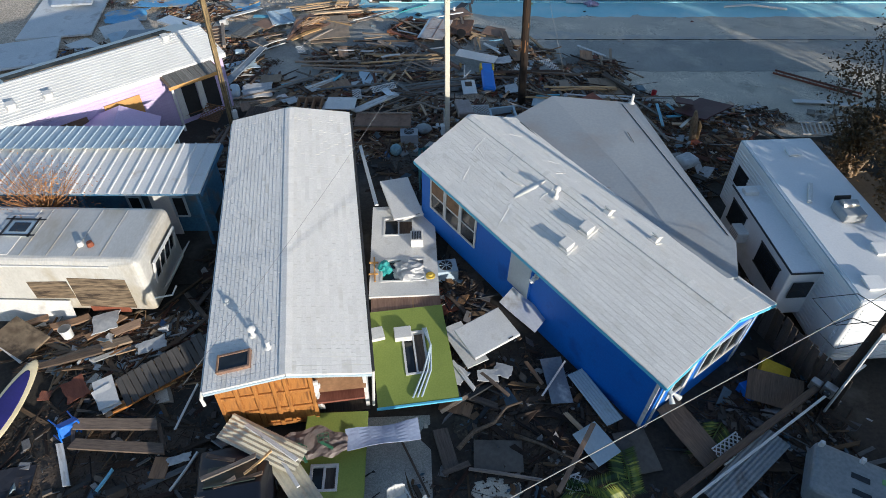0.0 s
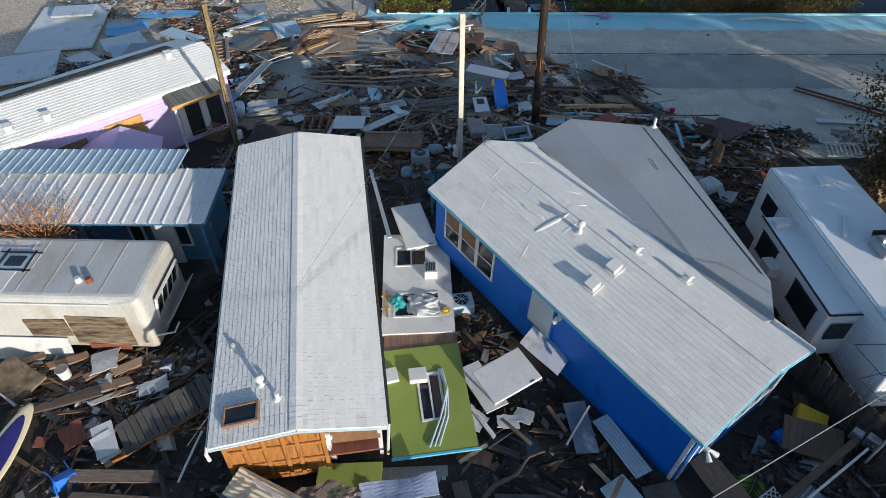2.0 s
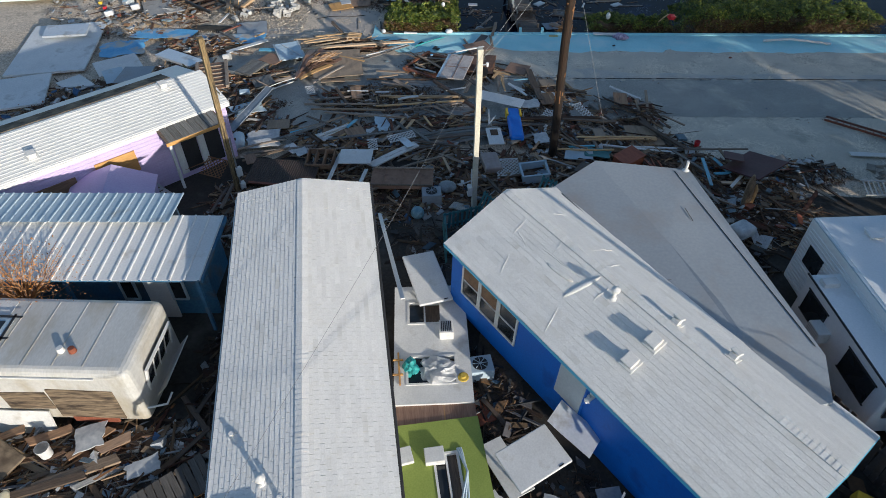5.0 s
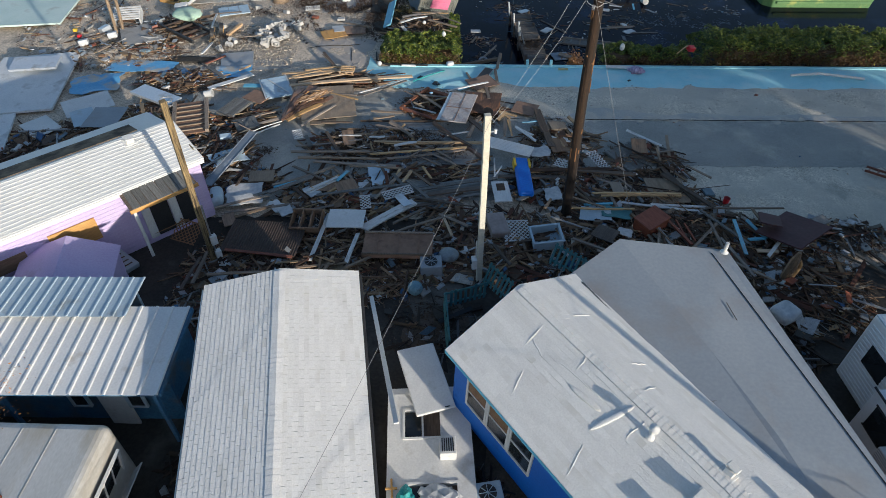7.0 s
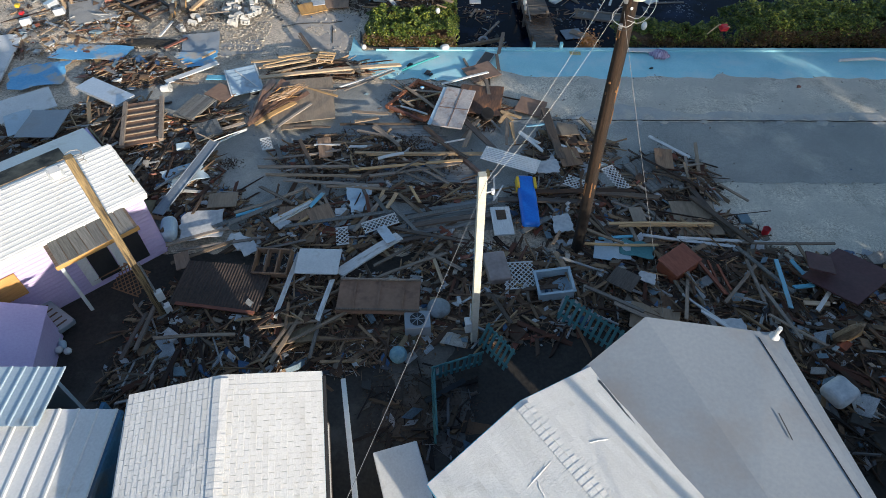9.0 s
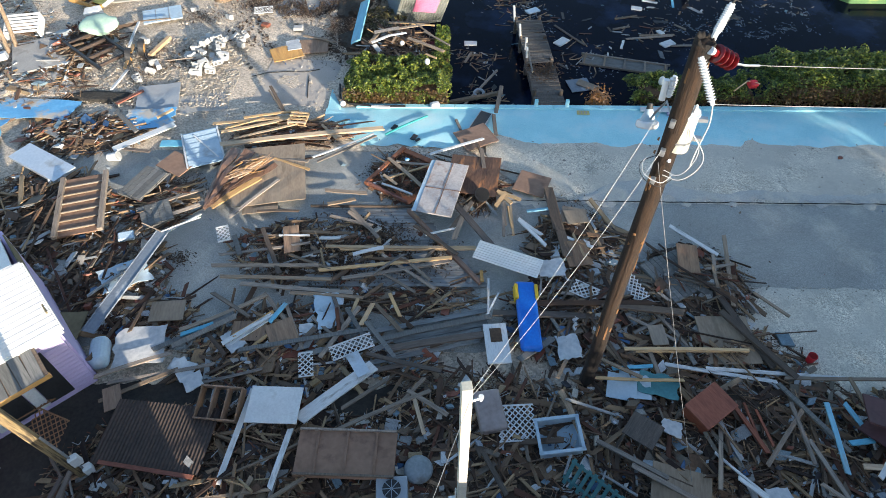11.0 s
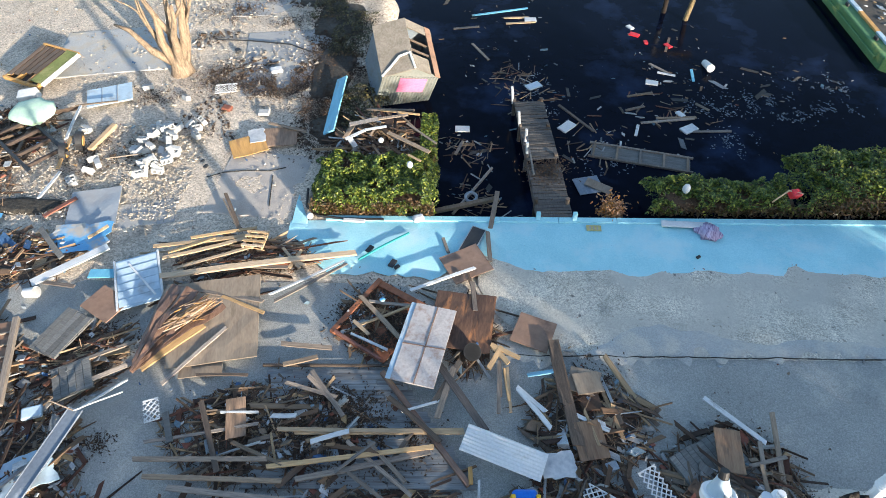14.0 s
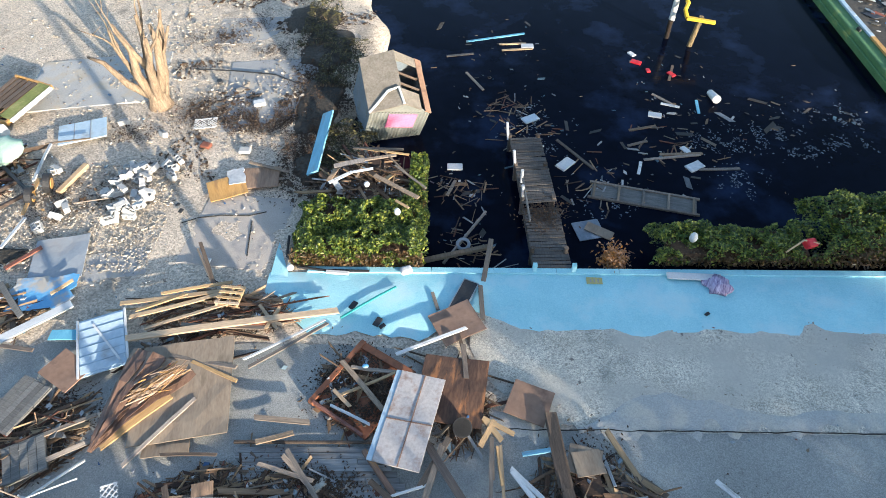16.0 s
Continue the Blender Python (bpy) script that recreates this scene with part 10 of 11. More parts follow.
for k in (0, 1):
    wh = part("wheel", cyl(bmesh.new(), 0.36, 0.36, 0.22, pose(0.55 + 0.75 * k, 1.35 - 0.2 * k, 0.05, 0, 75, 35), 22), "black", t, "black tyre")
    part("rim", cyl(bmesh.new(), 0.2, 0.2, 0.25, pose(0.55 + 0.75 * k, 1.35 - 0.2 * k, 0.05, 0, 75, 35), 16), "ochre", wh, "rusty yellow rim")
t = thing("broken_floor", frame3((-17.8, 47.0, 0.5), (0.4, 1, 0.1), (1, -0.2, 0)), "broken ochre timber floor frame", "timber frame")
for k in range(4):
    part("joist", boxes(((0.12, 2.4, 0.16), pose(-0.9 + 0.6 * k, 0, 0)), bevel=0.01), "ochre", t)
for s in (-1, 1):
    part("rim_joist", boxes(((2.0, 0.1, 0.18), pose(0, s * 1.2, 0)), bevel=0.01), "ochre", t)
part("floor_sheet", boxes(((0.6, 2.2, 0.03), pose(0.72, 0.05, 0.1)), bevel=0.006), "mossy", t, "mossy green floor sheet")
part("side_board", boxes(((0.14, 2.2, 0.1), pose(1.12, 0.0, 0.08, 0, 20, 0)), bevel=0.008), "whitewood", t, "white painted edge board")
for k in range(5):
    part("dark_slat", boxes(((0.2, 2.1 - 0.1 * k, 0.03), None), bevel=0.005), "darkwood", t, "dark wet floor slat", pose(-0.8 + 0.26 * k, 0.06 * k, 0.09, 0, 3, 2 - k))
part("sub_floor", boxes(((1.9, 2.3, 0.02), pose(0, 0, -0.07))), "mud", t, "muddy underside boarding")
single("mint_cloth", crumpled((1.6, 1.5, 0.4), 17.0, 0.2), "mint", pose(-16.45, 43.4, 0.7, 6, 4, 20), "crumpled mint green cloth draped over wreckage", "cloth", smooth=True)
rounded("white_cooler", -17.2, 44.6, 0.6, (0.75, 0.5, 0.45), 0.06, 12, "white", "white plastic cooler on wreckage", "cooler", (8, -6))
sheet(-18.6, 41.8, 0.2, 2.4, 2.6, 25, "slab")
sheet(-22.4, 36.0, 0.16, 3.9, 6.2, 12, "whiteslab")
sheet(-22.3, 30.6, 0.3, 3.6, 3.2, 20, "whiteslab")
sheet(-27.0, 45.2, 0.25, 5.4, 5.2, 8, "mintslab")
sheet(-17.9, 33.2, 0.55, 2.1, 1.5, 35, "white", 4)
sheet(-22.5, 37.4, 0.5, 2.3, 1.1, 8, "vanside", 8)
for x, y, s, c, lb in ((-20.9, 42.1, 0.6, "tin", "broken white air conditioner housing on sand"), (-20.2, 41.4, 0.5, "bits", "white broken cabinet on sand"), (-22.0, 41.2, 0.24, "red", "red plastic drum on sand"), (-22.6, 42.0, 0.26, "yellow", "yellow plastic scrap on sand"), (-21.4, 40.4, 0.5, "bits", "white fragment on sand")):
    rounded("loose_scrap", x, y, 0.3, (s, s * 0.75, s * 0.6), s * 0.08, s * 400, c, lb, "fragment", (8, 6))
t = thing("slatted_crate", pose(-20.1, 43.6, 0.45, 18, 0, 12), "white slatted crate standing on pale sand", "crate")
for k in range(6):
    part("slat", boxes(((1.5, 0.12, 0.03), pose(0, -0.5 + 0.2 * k, 0.25)), bevel=0.005), "white", t)
for s in (-1, 1):
    part("side", boxes(((0.05, 1.2, 0.5), pose(0.72 * s, 0, 0)), bevel=0.005), "white", t)
for k, (a, b) in enumerate((((-20.3, 42.1, 0.0), (-20.9, 43.4, 3.2)), ((-20.0, 42.3, 0.0), (-20.2, 43.2, 3.0)))):
    single("broken_post", tube([a, ((a[0] + b[0]) / 2 + 0.04, (a[1] + b[1]) / 2, b[2] / 2), b], 0.09, 8), "bark", Matrix(), "splintered bare timber post standing in sand", "post")
scatter("rubble", 4000, -16, -9.5, 38.2, 43.5, 0.028, "stones", "broken lumps of limestone and mortar", 81)
scatter("rubble", 3000, -23, -16, 37.5, 41.5, 0.03, "stones", "broken lumps of limestone and mortar", 82)
sheet(-15.2, 34.4, 0.35, 0.9, 2.6, 60, "vanside")
sheet(-12.0, 36.0, 0.3, 2.4, 0.3, 40, "white")
single("timber", boxes(((0.2, 1.6, 0.14), None), bevel=0.01), "newwood", pose(-13.6, 42.6, 0.12, 0, 0, -14), "pale timber beam on gravel", "beam")
single("hose", tube([(-11.2, 50.0, 0.05), (-9.5, 49.9, 0.05), (-7.5, 49.6, 0.05), (-6.0, 48.7, 0.05), (-5.2, 47.6, 0.05)], 0.03, 6), "black", Matrix(), "black hose across the pale ground", "hose")
for x, y, s, c, lb in ((-7.7, 47.4, 0.5, "white", "white crumpled sheet on the ground"), (-7.6, 44.3, 0.45, "stones2", "pale lump of rubble"), (-9.2, 44.6, 0.4, "redwood", "broken red brick piece"), (-9.1, 41.0, 0.18, "black", "black scrap on gravel"), (-9.3, 41.3, 0.15, "black", "black scrap on gravel"), (-7.5, 38.7, 0.2, "white", "white block on gravel"), (-9.8, 49.0, 0.3, "black", "black plastic pot beside the tree")):
    rounded("loose_scrap", x, y, 0.08, (s, s * 0.75, s * 0.35), s * 0.1, s * 400, "block" if c == "stones2" else c, lb, "fragment")
# lilac shed and boxes by it
t = thing("lilac_shed", pose(-13.1, 21.3, 0.0, 3, 4, 12), "collapsed lilac garden shed with gable roof", "shed")
part("body", boxes(((2.7, 1.9, 1.5), pose(0, 0, 0.75)), bevel=0.02), "lilac", t, "lilac board walls")
for s in (-1, 1):
    part("roof_slope", boxes(((1.58, 2.1, 0.05), pose(s * 0.71, 0, 1.76, 0, s * 22, 0)), bevel=0.008), "lilac", t, "lilac roof slope")
part("gable", boxes(((1.1, 0.04, 0.5), pose(0, -0.97, 1.5)), bevel=0.01), "lilac", t)
t = thing("plastic_crate", pose(-12.4, 22.75, 0.4, -6, 10, -32), "dirty white slatted crate lid on the rubble", "crate")
part("body", shell((1.15, 1.0, 0.22), 0.05), "membrane", t, "dirty off-white body")
rng = random.Random(8)
for k in range(22):
    ball("fishing_float", -12.25 + rng.gauss(0, 0.42), 21.95 + rng.gauss(0, 0.16), 0.2 + 0.12 * rng.random(), 0.105, 0.105, 0.105, "white" if k % 4 else "bluewhite", "white round net float heaped on the rubble", "float")
for k in range(5):
    part("slot", boxes(((0.05, 0.7, 0.02), pose(-0.4 + 0.2 * k, 0, 0.105))), "brownveg", t, "dark slot")
# dry bush over the carport
rng = random.Random(41)
t = thing("dead_bush", pose(-13.25, 16.0, 1.6), "dead orange-brown leafless bush against the carport", "bush")
for k in range(90):
    a, b = rng.uniform(0, 6.28), rng.uniform(0.3, 1.6)
    tip = Vector((math.cos(a) * b * 1.2, math.sin(a) * b * 0.8, rng.uniform(0.5, 1.9)))
    part("twig", tube([(0.05 * math.cos(a), 0.05 * math.sin(a), -1.5 if k < 5 else 0), tip * 0.5 + Vector((rng.gauss(0, 0.1), rng.gauss(0, 0.1), 0)), tip], [0.02, 0.01, 0.004], 4), "straw", t)
v, f = leaf_cloud(1800, lambda r: (r.gauss(0, 0.8), r.gauss(0, 0.55), 1.0 + r.gauss(0, 0.42)), 0.035, 43, 1.0)
ob = new("dry_leaves", mesh_arrays("dry_leaves", v, f, "straw"))
ob.parent = t
# right side yard
base = Vector((10.45, 22.6, 0.0))
t = thing("snapped_post", Matrix.Translation(base) @ (Vector((9.69, 21.56, 2.34)) - base).to_track_quat('Z', 'Y').to_matrix().to_4x4(), "snapped brown timber post leaning on the heap", "post")
part("shaft", tube([(0, 0, k * 0.66) for k in range(5)], [0.19, 0.17, 0.16, 0.14, 0.05], 8), "bark", t, "splintered brown shaft")
part("splinter", tube([(0.12, 0.0, 0.1), (0.2, 0.1, 1.5), (0.16, 0.1, 1.9)], [0.1, 0.08, 0.02], 5), "newwood", t, "fresh yellow splinter")
rounded("rubbish_bag", 9.5, 20.6, 0.65, (0.8, 0.7, 0.4), 0.16, 30, "bits", "white plastic bag of rubbish on the heap", "bag")
t = thing("fallen_railing", frame3((16.5, 23.55, 0.3), (0.02, 1, 0.3), (1, 0.08, 0)), "fallen white railing panel beside the road", "railing")
for y in (-0.35, 0.35):
    part("rail", boxes(((2.3, 0.06, 0.06), pose(0, y, 0)), bevel=0.006), "white", t)
for k in range(12):
    part("baluster", boxes(((0.04, 0.7, 0.04), pose(-1.05 + 0.19 * k, 0, 0))), "white", t)
t = thing("fallen_ladder", frame3((18.0, 27.9, 0.15), (0.6, 0.8, 0), (0.8, -0.6, 0)), "long red-brown ladder lying on gravel", "ladder")
for y in (-0.18, 0.18):
    part("stile", boxes(((4.0, 0.05, 0.09), pose(0, y, 0)), bevel=0.005), "redwood", t)
for k in range(13):
    part("rung", boxes(((0.04, 0.36, 0.04), pose(-1.85 + 0.31 * k, 0, 0))), "redwood", t)
for y, x in ((26.1, 17.2), (25.8, 19.2)):
    single("white_board", boxes(((2.1, 0.3, 0.05), None), bevel=0.01), "white", pose(x, y, 0.15, 0, 0, -4), "white board lying on gravel", "board")
scatter("rubble", 160, 16.6, 19.6, 24.0, 25.6, 0.13, "stones", "broken grey rubble beside the road", 61)
single("fallen_beam", boxes(((0.17, 6.8, 0.15), None), bevel=0.02), "darkwood", pose(8.4, 8.95, 0.75, 6, 0, -58), "long fallen grey timber beam", "beam")
single("fallen_beam", boxes(((0.06, 6.4, 0.06), None), bevel=0.01), "white", pose(8.55, 8.7, 0.85, 6, 0, -58), "pale metal conduit on the fallen beam", "beam")
single("ribbed_sheet", corrugated(7, 0.1, 2.6, 0.025), "darktin", pose(7.45, 7.85, 0.4, 6, 0, -52), "grey corrugated metal sheet on the mud", "metal sheet")
lattice(7.2, 8.35, 0.45, 0.9, 0.45, 32, tilt=15)
lattice(3.2, 7.55, 0.15, 0.5, 0.4, 20)
rounded("yellow_chest", 9.25, 10.75, 0.3, (0.75, 0.5, 0.4), 0.03, -30, "yellow", "yellow painted box behind the house", "box", (6, 4))
rounded("blue_chest", 8.5, 10.2, 0.25, (0.7, 0.5, 0.4), 0.03, 20, "blue", "dark blue box behind the house", "box")
sheet(6.25, 8.75, 0.6, 0.75, 1.7, 35, "darkwood", 18)
sheet(8.9, 10.0, 0.6, 1.4, 0.9, -20, "darkwood", 20)
t = thing("white_dinghy", pose(9.9, 7.1, 0.35, 3, 2, -28), "white boxy trailer hull with dark slots", "boat")
# pale hull in dark metal: the yard's shade is in its colour
part("hull", shell((2.6, 1.4, 0.7), 0.15, pose(0, 0, 0.3)), "darktin", t, "pale hull, colour darkened for deep shade")
for x, y, c in ((-0.3, 0.1, "glass"), (0.35, 0.25, "seagreen"), (0.4, -0.25, "yellow"), (-0.25, -0.3, "glass")):
    part("slot", boxes(((0.4, 0.14, 0.02), pose(x, y, 0.655)), bevel=0.005), c, t)
for k in range(2):
    part("bracket", boxes(((0.1, 0.1, 0.2), pose(-1.2 + 0.9 * k, 0.55, 0.7)), bevel=0.01), "white", t)
# palm fronds in the yard
for k, (x, y) in enumerate(((4.0, 7.4), (4.5, 7.7), (3.6, 7.1), (6.95, 8.75))):
    t = thing("fallen_palm_frond", pose(x, y, 0.15, 0, 0, 70 * k + 20), "green palm frond lying in the mud", "palm frond")
    part("rib", tube([(-0.6, 0, 0.05), (0, 0, 0.3), (0.7, 0, 0.1)], 0.015, 5), "leaf", t)
    bm = bmesh.new()
    for j in range(22):
        for s in (-1, 1):
            u = -0.5 + 1.15 * j / 21
            a = bm.verts.new((u, 0, 0.25 - 0.3 * u * u))
            b = bm.verts.new((u + 0.12, s * 0.22, 0.2 - 0.3 * u * u))
            c = bm.verts.new((u + 0.22, s * 0.42, 0.02))
            d = bm.verts.new((u + 0.05, s * 0.22, 0.18 - 0.3 * u * u))
            bm.faces.new((a, b, c, d))
    part("frond_blade", bm, "leaf", t)
# strip leaning off the eave and cables
single("loose_strip", boxes(((0.12, 5.2, 0.04), None), bevel=0.008), "white", pose(-2.75, 17.9, 2.0, -12, 0, 13), "white metal strip hanging off the eave", "strip")
wire("power_line", (-2.1, 3.28, 4.85), (15.0, 11.87, 6.5), 0.05, 0.010, "cable", "pale overhead cable across the yard")
wire("power_line", (0.1, 22.3, 6.4), (-5.6, 8.0, 3.6), 0.35, 0.005, "cable", "thin overhead cable above the roofs")
wire("power_line", (2.98, 25.55, 9.6), (0.1, 22.4, 6.3), 0.2, 0.0035, "palecable", "slack cable from pole to post")
wire("power_line", (2.98, 25.15, 9.0), (0.12, 22.4, 6.2), 0.3, 0.0035, "palecable", "slack cable from pole to post")
wire("power_line", (4.0, 25.33, 10.36), (60.0, 27.0, 11.0), 0.8, 0.0045, "cable", "thin overhead line along the road")
wire("power_line", (3.2, 24.62, 10.22), (60.0, 27.0, 10.6), 0.8, 0.0045, "cable", "thin overhead line along the road")
wire("guy_wire", (3.05, 25.3, 8.6), (5.6, 23.2, 0.3), 0.1, 0.005, "cable", "steel guy wire down to the heap")
wire("roof_cable", (6.45, 20.6, 3.165), (8.1, 13.6, 2.945), 0.0, 0.012, "black", "black cable lying along the grey roof")


# ---- unseen trailers added outside the walk, so that their shade falls on the yard ----
def shade_trailer(x, y, yaw, length, label):
    t = thing("yard_shade_trailer", pose(x, y, 0, 0, 0, yaw), label, "house")
    part("body", boxes(((length, 3.6, 2.5), pose(0, 0, 1.5)), bevel=0.04), "white", t)
    for s in (-1, 1):
        part("roof_slope", boxes(((length + 0.4, 2.05, 0.1), pose(0, s * 0.97, 3.0, -s * 14, 0, 0))), "roofwhite", t)
    part("skirt", boxes(((length - 0.2, 3.5, 0.4), pose(0, 0, 0.15))), "concrete", t)


shade_trailer(4.8, -2.6, 8, 10.5, "unseen white trailer added to shade the yard")
# unseen tree added to keep sun off the gravel at the right
branchy("shade_tree", 28.0, 9.0, "unseen leafy tree added to shade the near gravel", 5.0, 31, 4, 9000, "leaf", 0.5, 0.2, leaf_size=0.16)
shade_trailer(15.6, 2.4, 32, 11.0, "unseen white trailer added to shade the yard")


def soil_patch(x, y, rx, ry, seed, label, material="wetsoil", name="soil_patch", category="soil"):
    """A thin uneven stain of wet soil with a ragged outline."""
    bm = bmesh.new()
    c = bm.verts.new((x, y, 0.075))
    ring = []
    for j in (0.5, 0.8, 1.0):
        row = []
        for k in range(40):
            a = k / 40 * 2 * math.pi
            r = j * (1 + 0.35 * noise.noise(Vector((math.cos(a) * 2, math.sin(a) * 2, seed))) + 0.15 * noise.noise(Vector((math.cos(a) * 7, math.sin(a) * 7, seed))))
            row.append(bm.verts.new((x + rx * r * math.cos(a), y + ry * r * math.sin(a), 0.075 + 0.02 * noise.noise(Vector((k, j * 9, seed))) - (0.11 if j == 1.0 else 0))))
        ring.append(row)
    for k in range(40):
        bm.faces.new((c, ring[0][k], ring[0][(k + 1) % 40]))
        for a, b in zip(ring, ring[1:]):
            bm.faces.new((a[k], b[k], b[(k + 1) % 40], a[(k + 1) % 40]))
    single(name, bm, material, Matrix(), label, category, kind="structure", smooth=True)


for k, (x, y, rx, ry) in enumerate(((-4.6, 43.6, 1.0, 1.0), (-5.3, 47.6, 1.0, 2.4), (-5.4, 52.0, 1.2, 2.0), (-6.6, 54.6, 1.5, 1.4), (-15.0, 38.9, 1.5, 0.4))):
    soil_patch(x, y, rx, ry, k * 3.7, "dark wet soil and rotting weed on pale ground")


def floor_slab(x, y, w, l, yaw, seed, material, label, z=-0.02):
    """A flat floor slab with broken edges, level with the sand that has drifted over parts of it."""
    bm = bmesh.new()
    n = 24
    rows = []
    for j in range(n + 1):
        row = []
        for i in range(n + 1):
            u, v = i / n - 0.5, j / n - 0.5
            rim = 1 if i in (0, n) or j in (0, n) else 0
            du = 0.16 * noise.noise(Vector((u * 9, v * 9, seed))) * rim
            dv = 0.16 * noise.noise(Vector((u * 9, v * 9, seed + 7))) * rim
            row.append(bm.verts.new((u * w + du, v * l + dv, -0.12 if rim else 0.006 * noise.noise(Vector((u * 6, v * 6, seed))))))
        rows.append(row)
    for a, b in zip(rows, rows[1:]):
        for i in range(n):
            bm.faces.new((a[i], a[i + 1], b[i + 1], b[i]))
    return single("concrete_pad", bm, material, pose(x, y, z, 0, 0, yaw), label, "slab", kind="structure")


M["dampsand"] = mat("damp_grey_sand", (0.075, 0.068, 0.058), (0.15, 0.135, 0.115), 0.9, 1.2, 14, 0.6, stain=(0.05, 0.045, 0.038), stain_scale=1.4)
M["padgrey"] = mat("dusty_grey_pad", (0.27, 0.27, 0.265), (0.39, 0.385, 0.37), 0.9, 0.9, 22, 0.3, stain=(0.48, 0.42, 0.33), stain_scale=0.8, stain_at=(0.54, 0.66))
M["padpink"] = mat("pale_pinkish_pad", (0.36, 0.315, 0.27), (0.50, 0.445, 0.385), 0.92, 0.9, 24, 0.5, stain=(0.28, 0.27, 0.26), stain_scale=0.7, stain_at=(0.52, 0.66))
floor_slab(-7.3, 48.4, 4.4, 5.6, 8, 3.0, "padgrey", "smooth grey concrete pad half covered by sand")
floor_slab(-6.9, 40.2, 3.4, 3.6, -6, 5.0, "padpink", "pale broken floor slab half covered by gravel")
floor_slab(-15.2, 49.2, 6.2, 4.2, 10, 9.0, "slabgrey", "broken pale floor slab half covered by sand", -0.012)
floor_slab(-9.2, 53.6, 4.0, 2.6, 4, 13.0, "padgrey", "smooth grey concrete pad half covered by sand")
floor_slab(-10.6, 38.6, 2.2, 1.3, 12, 17.0, "padgrey", "smooth grey concrete pad half covered by sand")
for pts in ([(-8.97, 40.47), (-8.4, 40.75), (-7.6, 40.86), (-6.69, 40.85), (-6.1, 41.05)], [(-6.51, 40.6), (-6.42, 39.8), (-6.32, 39.0)], [(-6.4, 47.6), (-6.2, 46.6), (-6.7, 45.7)]):
    tagged(part("slab_crack", tube([(x, y, -0.005) for x, y in pts], 0.02, 4), "mud"), "dark crack across the concrete pad", "crack", kind="structure")


def weed_mat(x, y, rx, ry, n, seed, z=0.03):
    """Washed-up seaweed and leaves, thick in the middle and thinning out in streaks."""
    def where(r):
        px, py = x + r.gauss(0, rx), y + r.gauss(0, ry)
        if noise.noise(Vector((px * 1.3, py * 1.3, seed))) < -0.2 or in_canal(px, py):
            return None
        return (px, py, z + abs(r.gauss(0, 0.035)))
    v, f = leaf_cloud(n, where, 0.042, seed, 0.5)
    tagged(new("seaweed", mesh_arrays("seaweed", v, f, "brownveg")), "dark matted seaweed and dead leaves on pale ground", "seaweed", kind="stuff")


for k, (x, y, rx, ry, n) in enumerate(((-7.6, 46.2, 1.1, 0.5, 4200), (-9.8, 46.9, 0.7, 0.6, 1500), (-5.2, 45.6, 0.8, 1.5, 6500), (-5.0, 49.6, 0.8, 2.0, 6500), (-6.2, 53.0, 0.7, 1.4, 1800), (-10.8, 52.6, 0.9, 0.6, 900), (-9.2, 54.2, 0.5, 0.5, 500),
                                       (-8.0, 51.6, 0.5, 0.4, 400), (-4.4, 43.4, 0.7, 1.0, 4200), (-12.6, 45.4, 0.9, 0.35, 700), (-13.7, 41.4, 0.5, 0.7, 600), (-9.9, 33.2, 0.5, 0.4, 1500), (-10.8, 32.0, 0.4, 0.4, 700), (-2.9, 31.2, 0.55, 0.35, 1500),
                                       (-2.3, 34.3, 0.5, 0.5, 1500), (4.0, 31.6, 0.5, 0.7, 1400), (7.6, 29.6, 0.5, 0.8, 1200), (-9.0, 30.2, 0.25, 0.2, 300))):
    weed_mat(x, y, rx, ry, n, 200 + k)
for k, (x, y, rx, ry, n, z) in enumerate(((-2.2, 34.2, 0.45, 0.5, 2600, 0.2), (-1.6, 33.6, 0.3, 0.4, 900, 0.22), (-2.9, 31.2, 0.6, 0.35, 2200, 0.16), (-4.0, 30.4, 0.9, 0.7, 2600, 0.18), (-1.2, 30.3, 0.5, 0.4, 900, 0.16), (-0.6, 44.9, 0.8, 0.25, 700, -0.5))):
    weed_mat(x, y, rx, ry, n, 260 + k, z)
scatter("rubble", 900, -15, -6, 48.5, 57, 0.045, "stones", "broken lumps of limestone and mortar", 83, clumpy(0.5, -0.15, 14))
scatter("rubble", 260, -12.5, -5.5, 44.6, 48.6, 0.05, "stones", "broken lumps of limestone and mortar", 84)


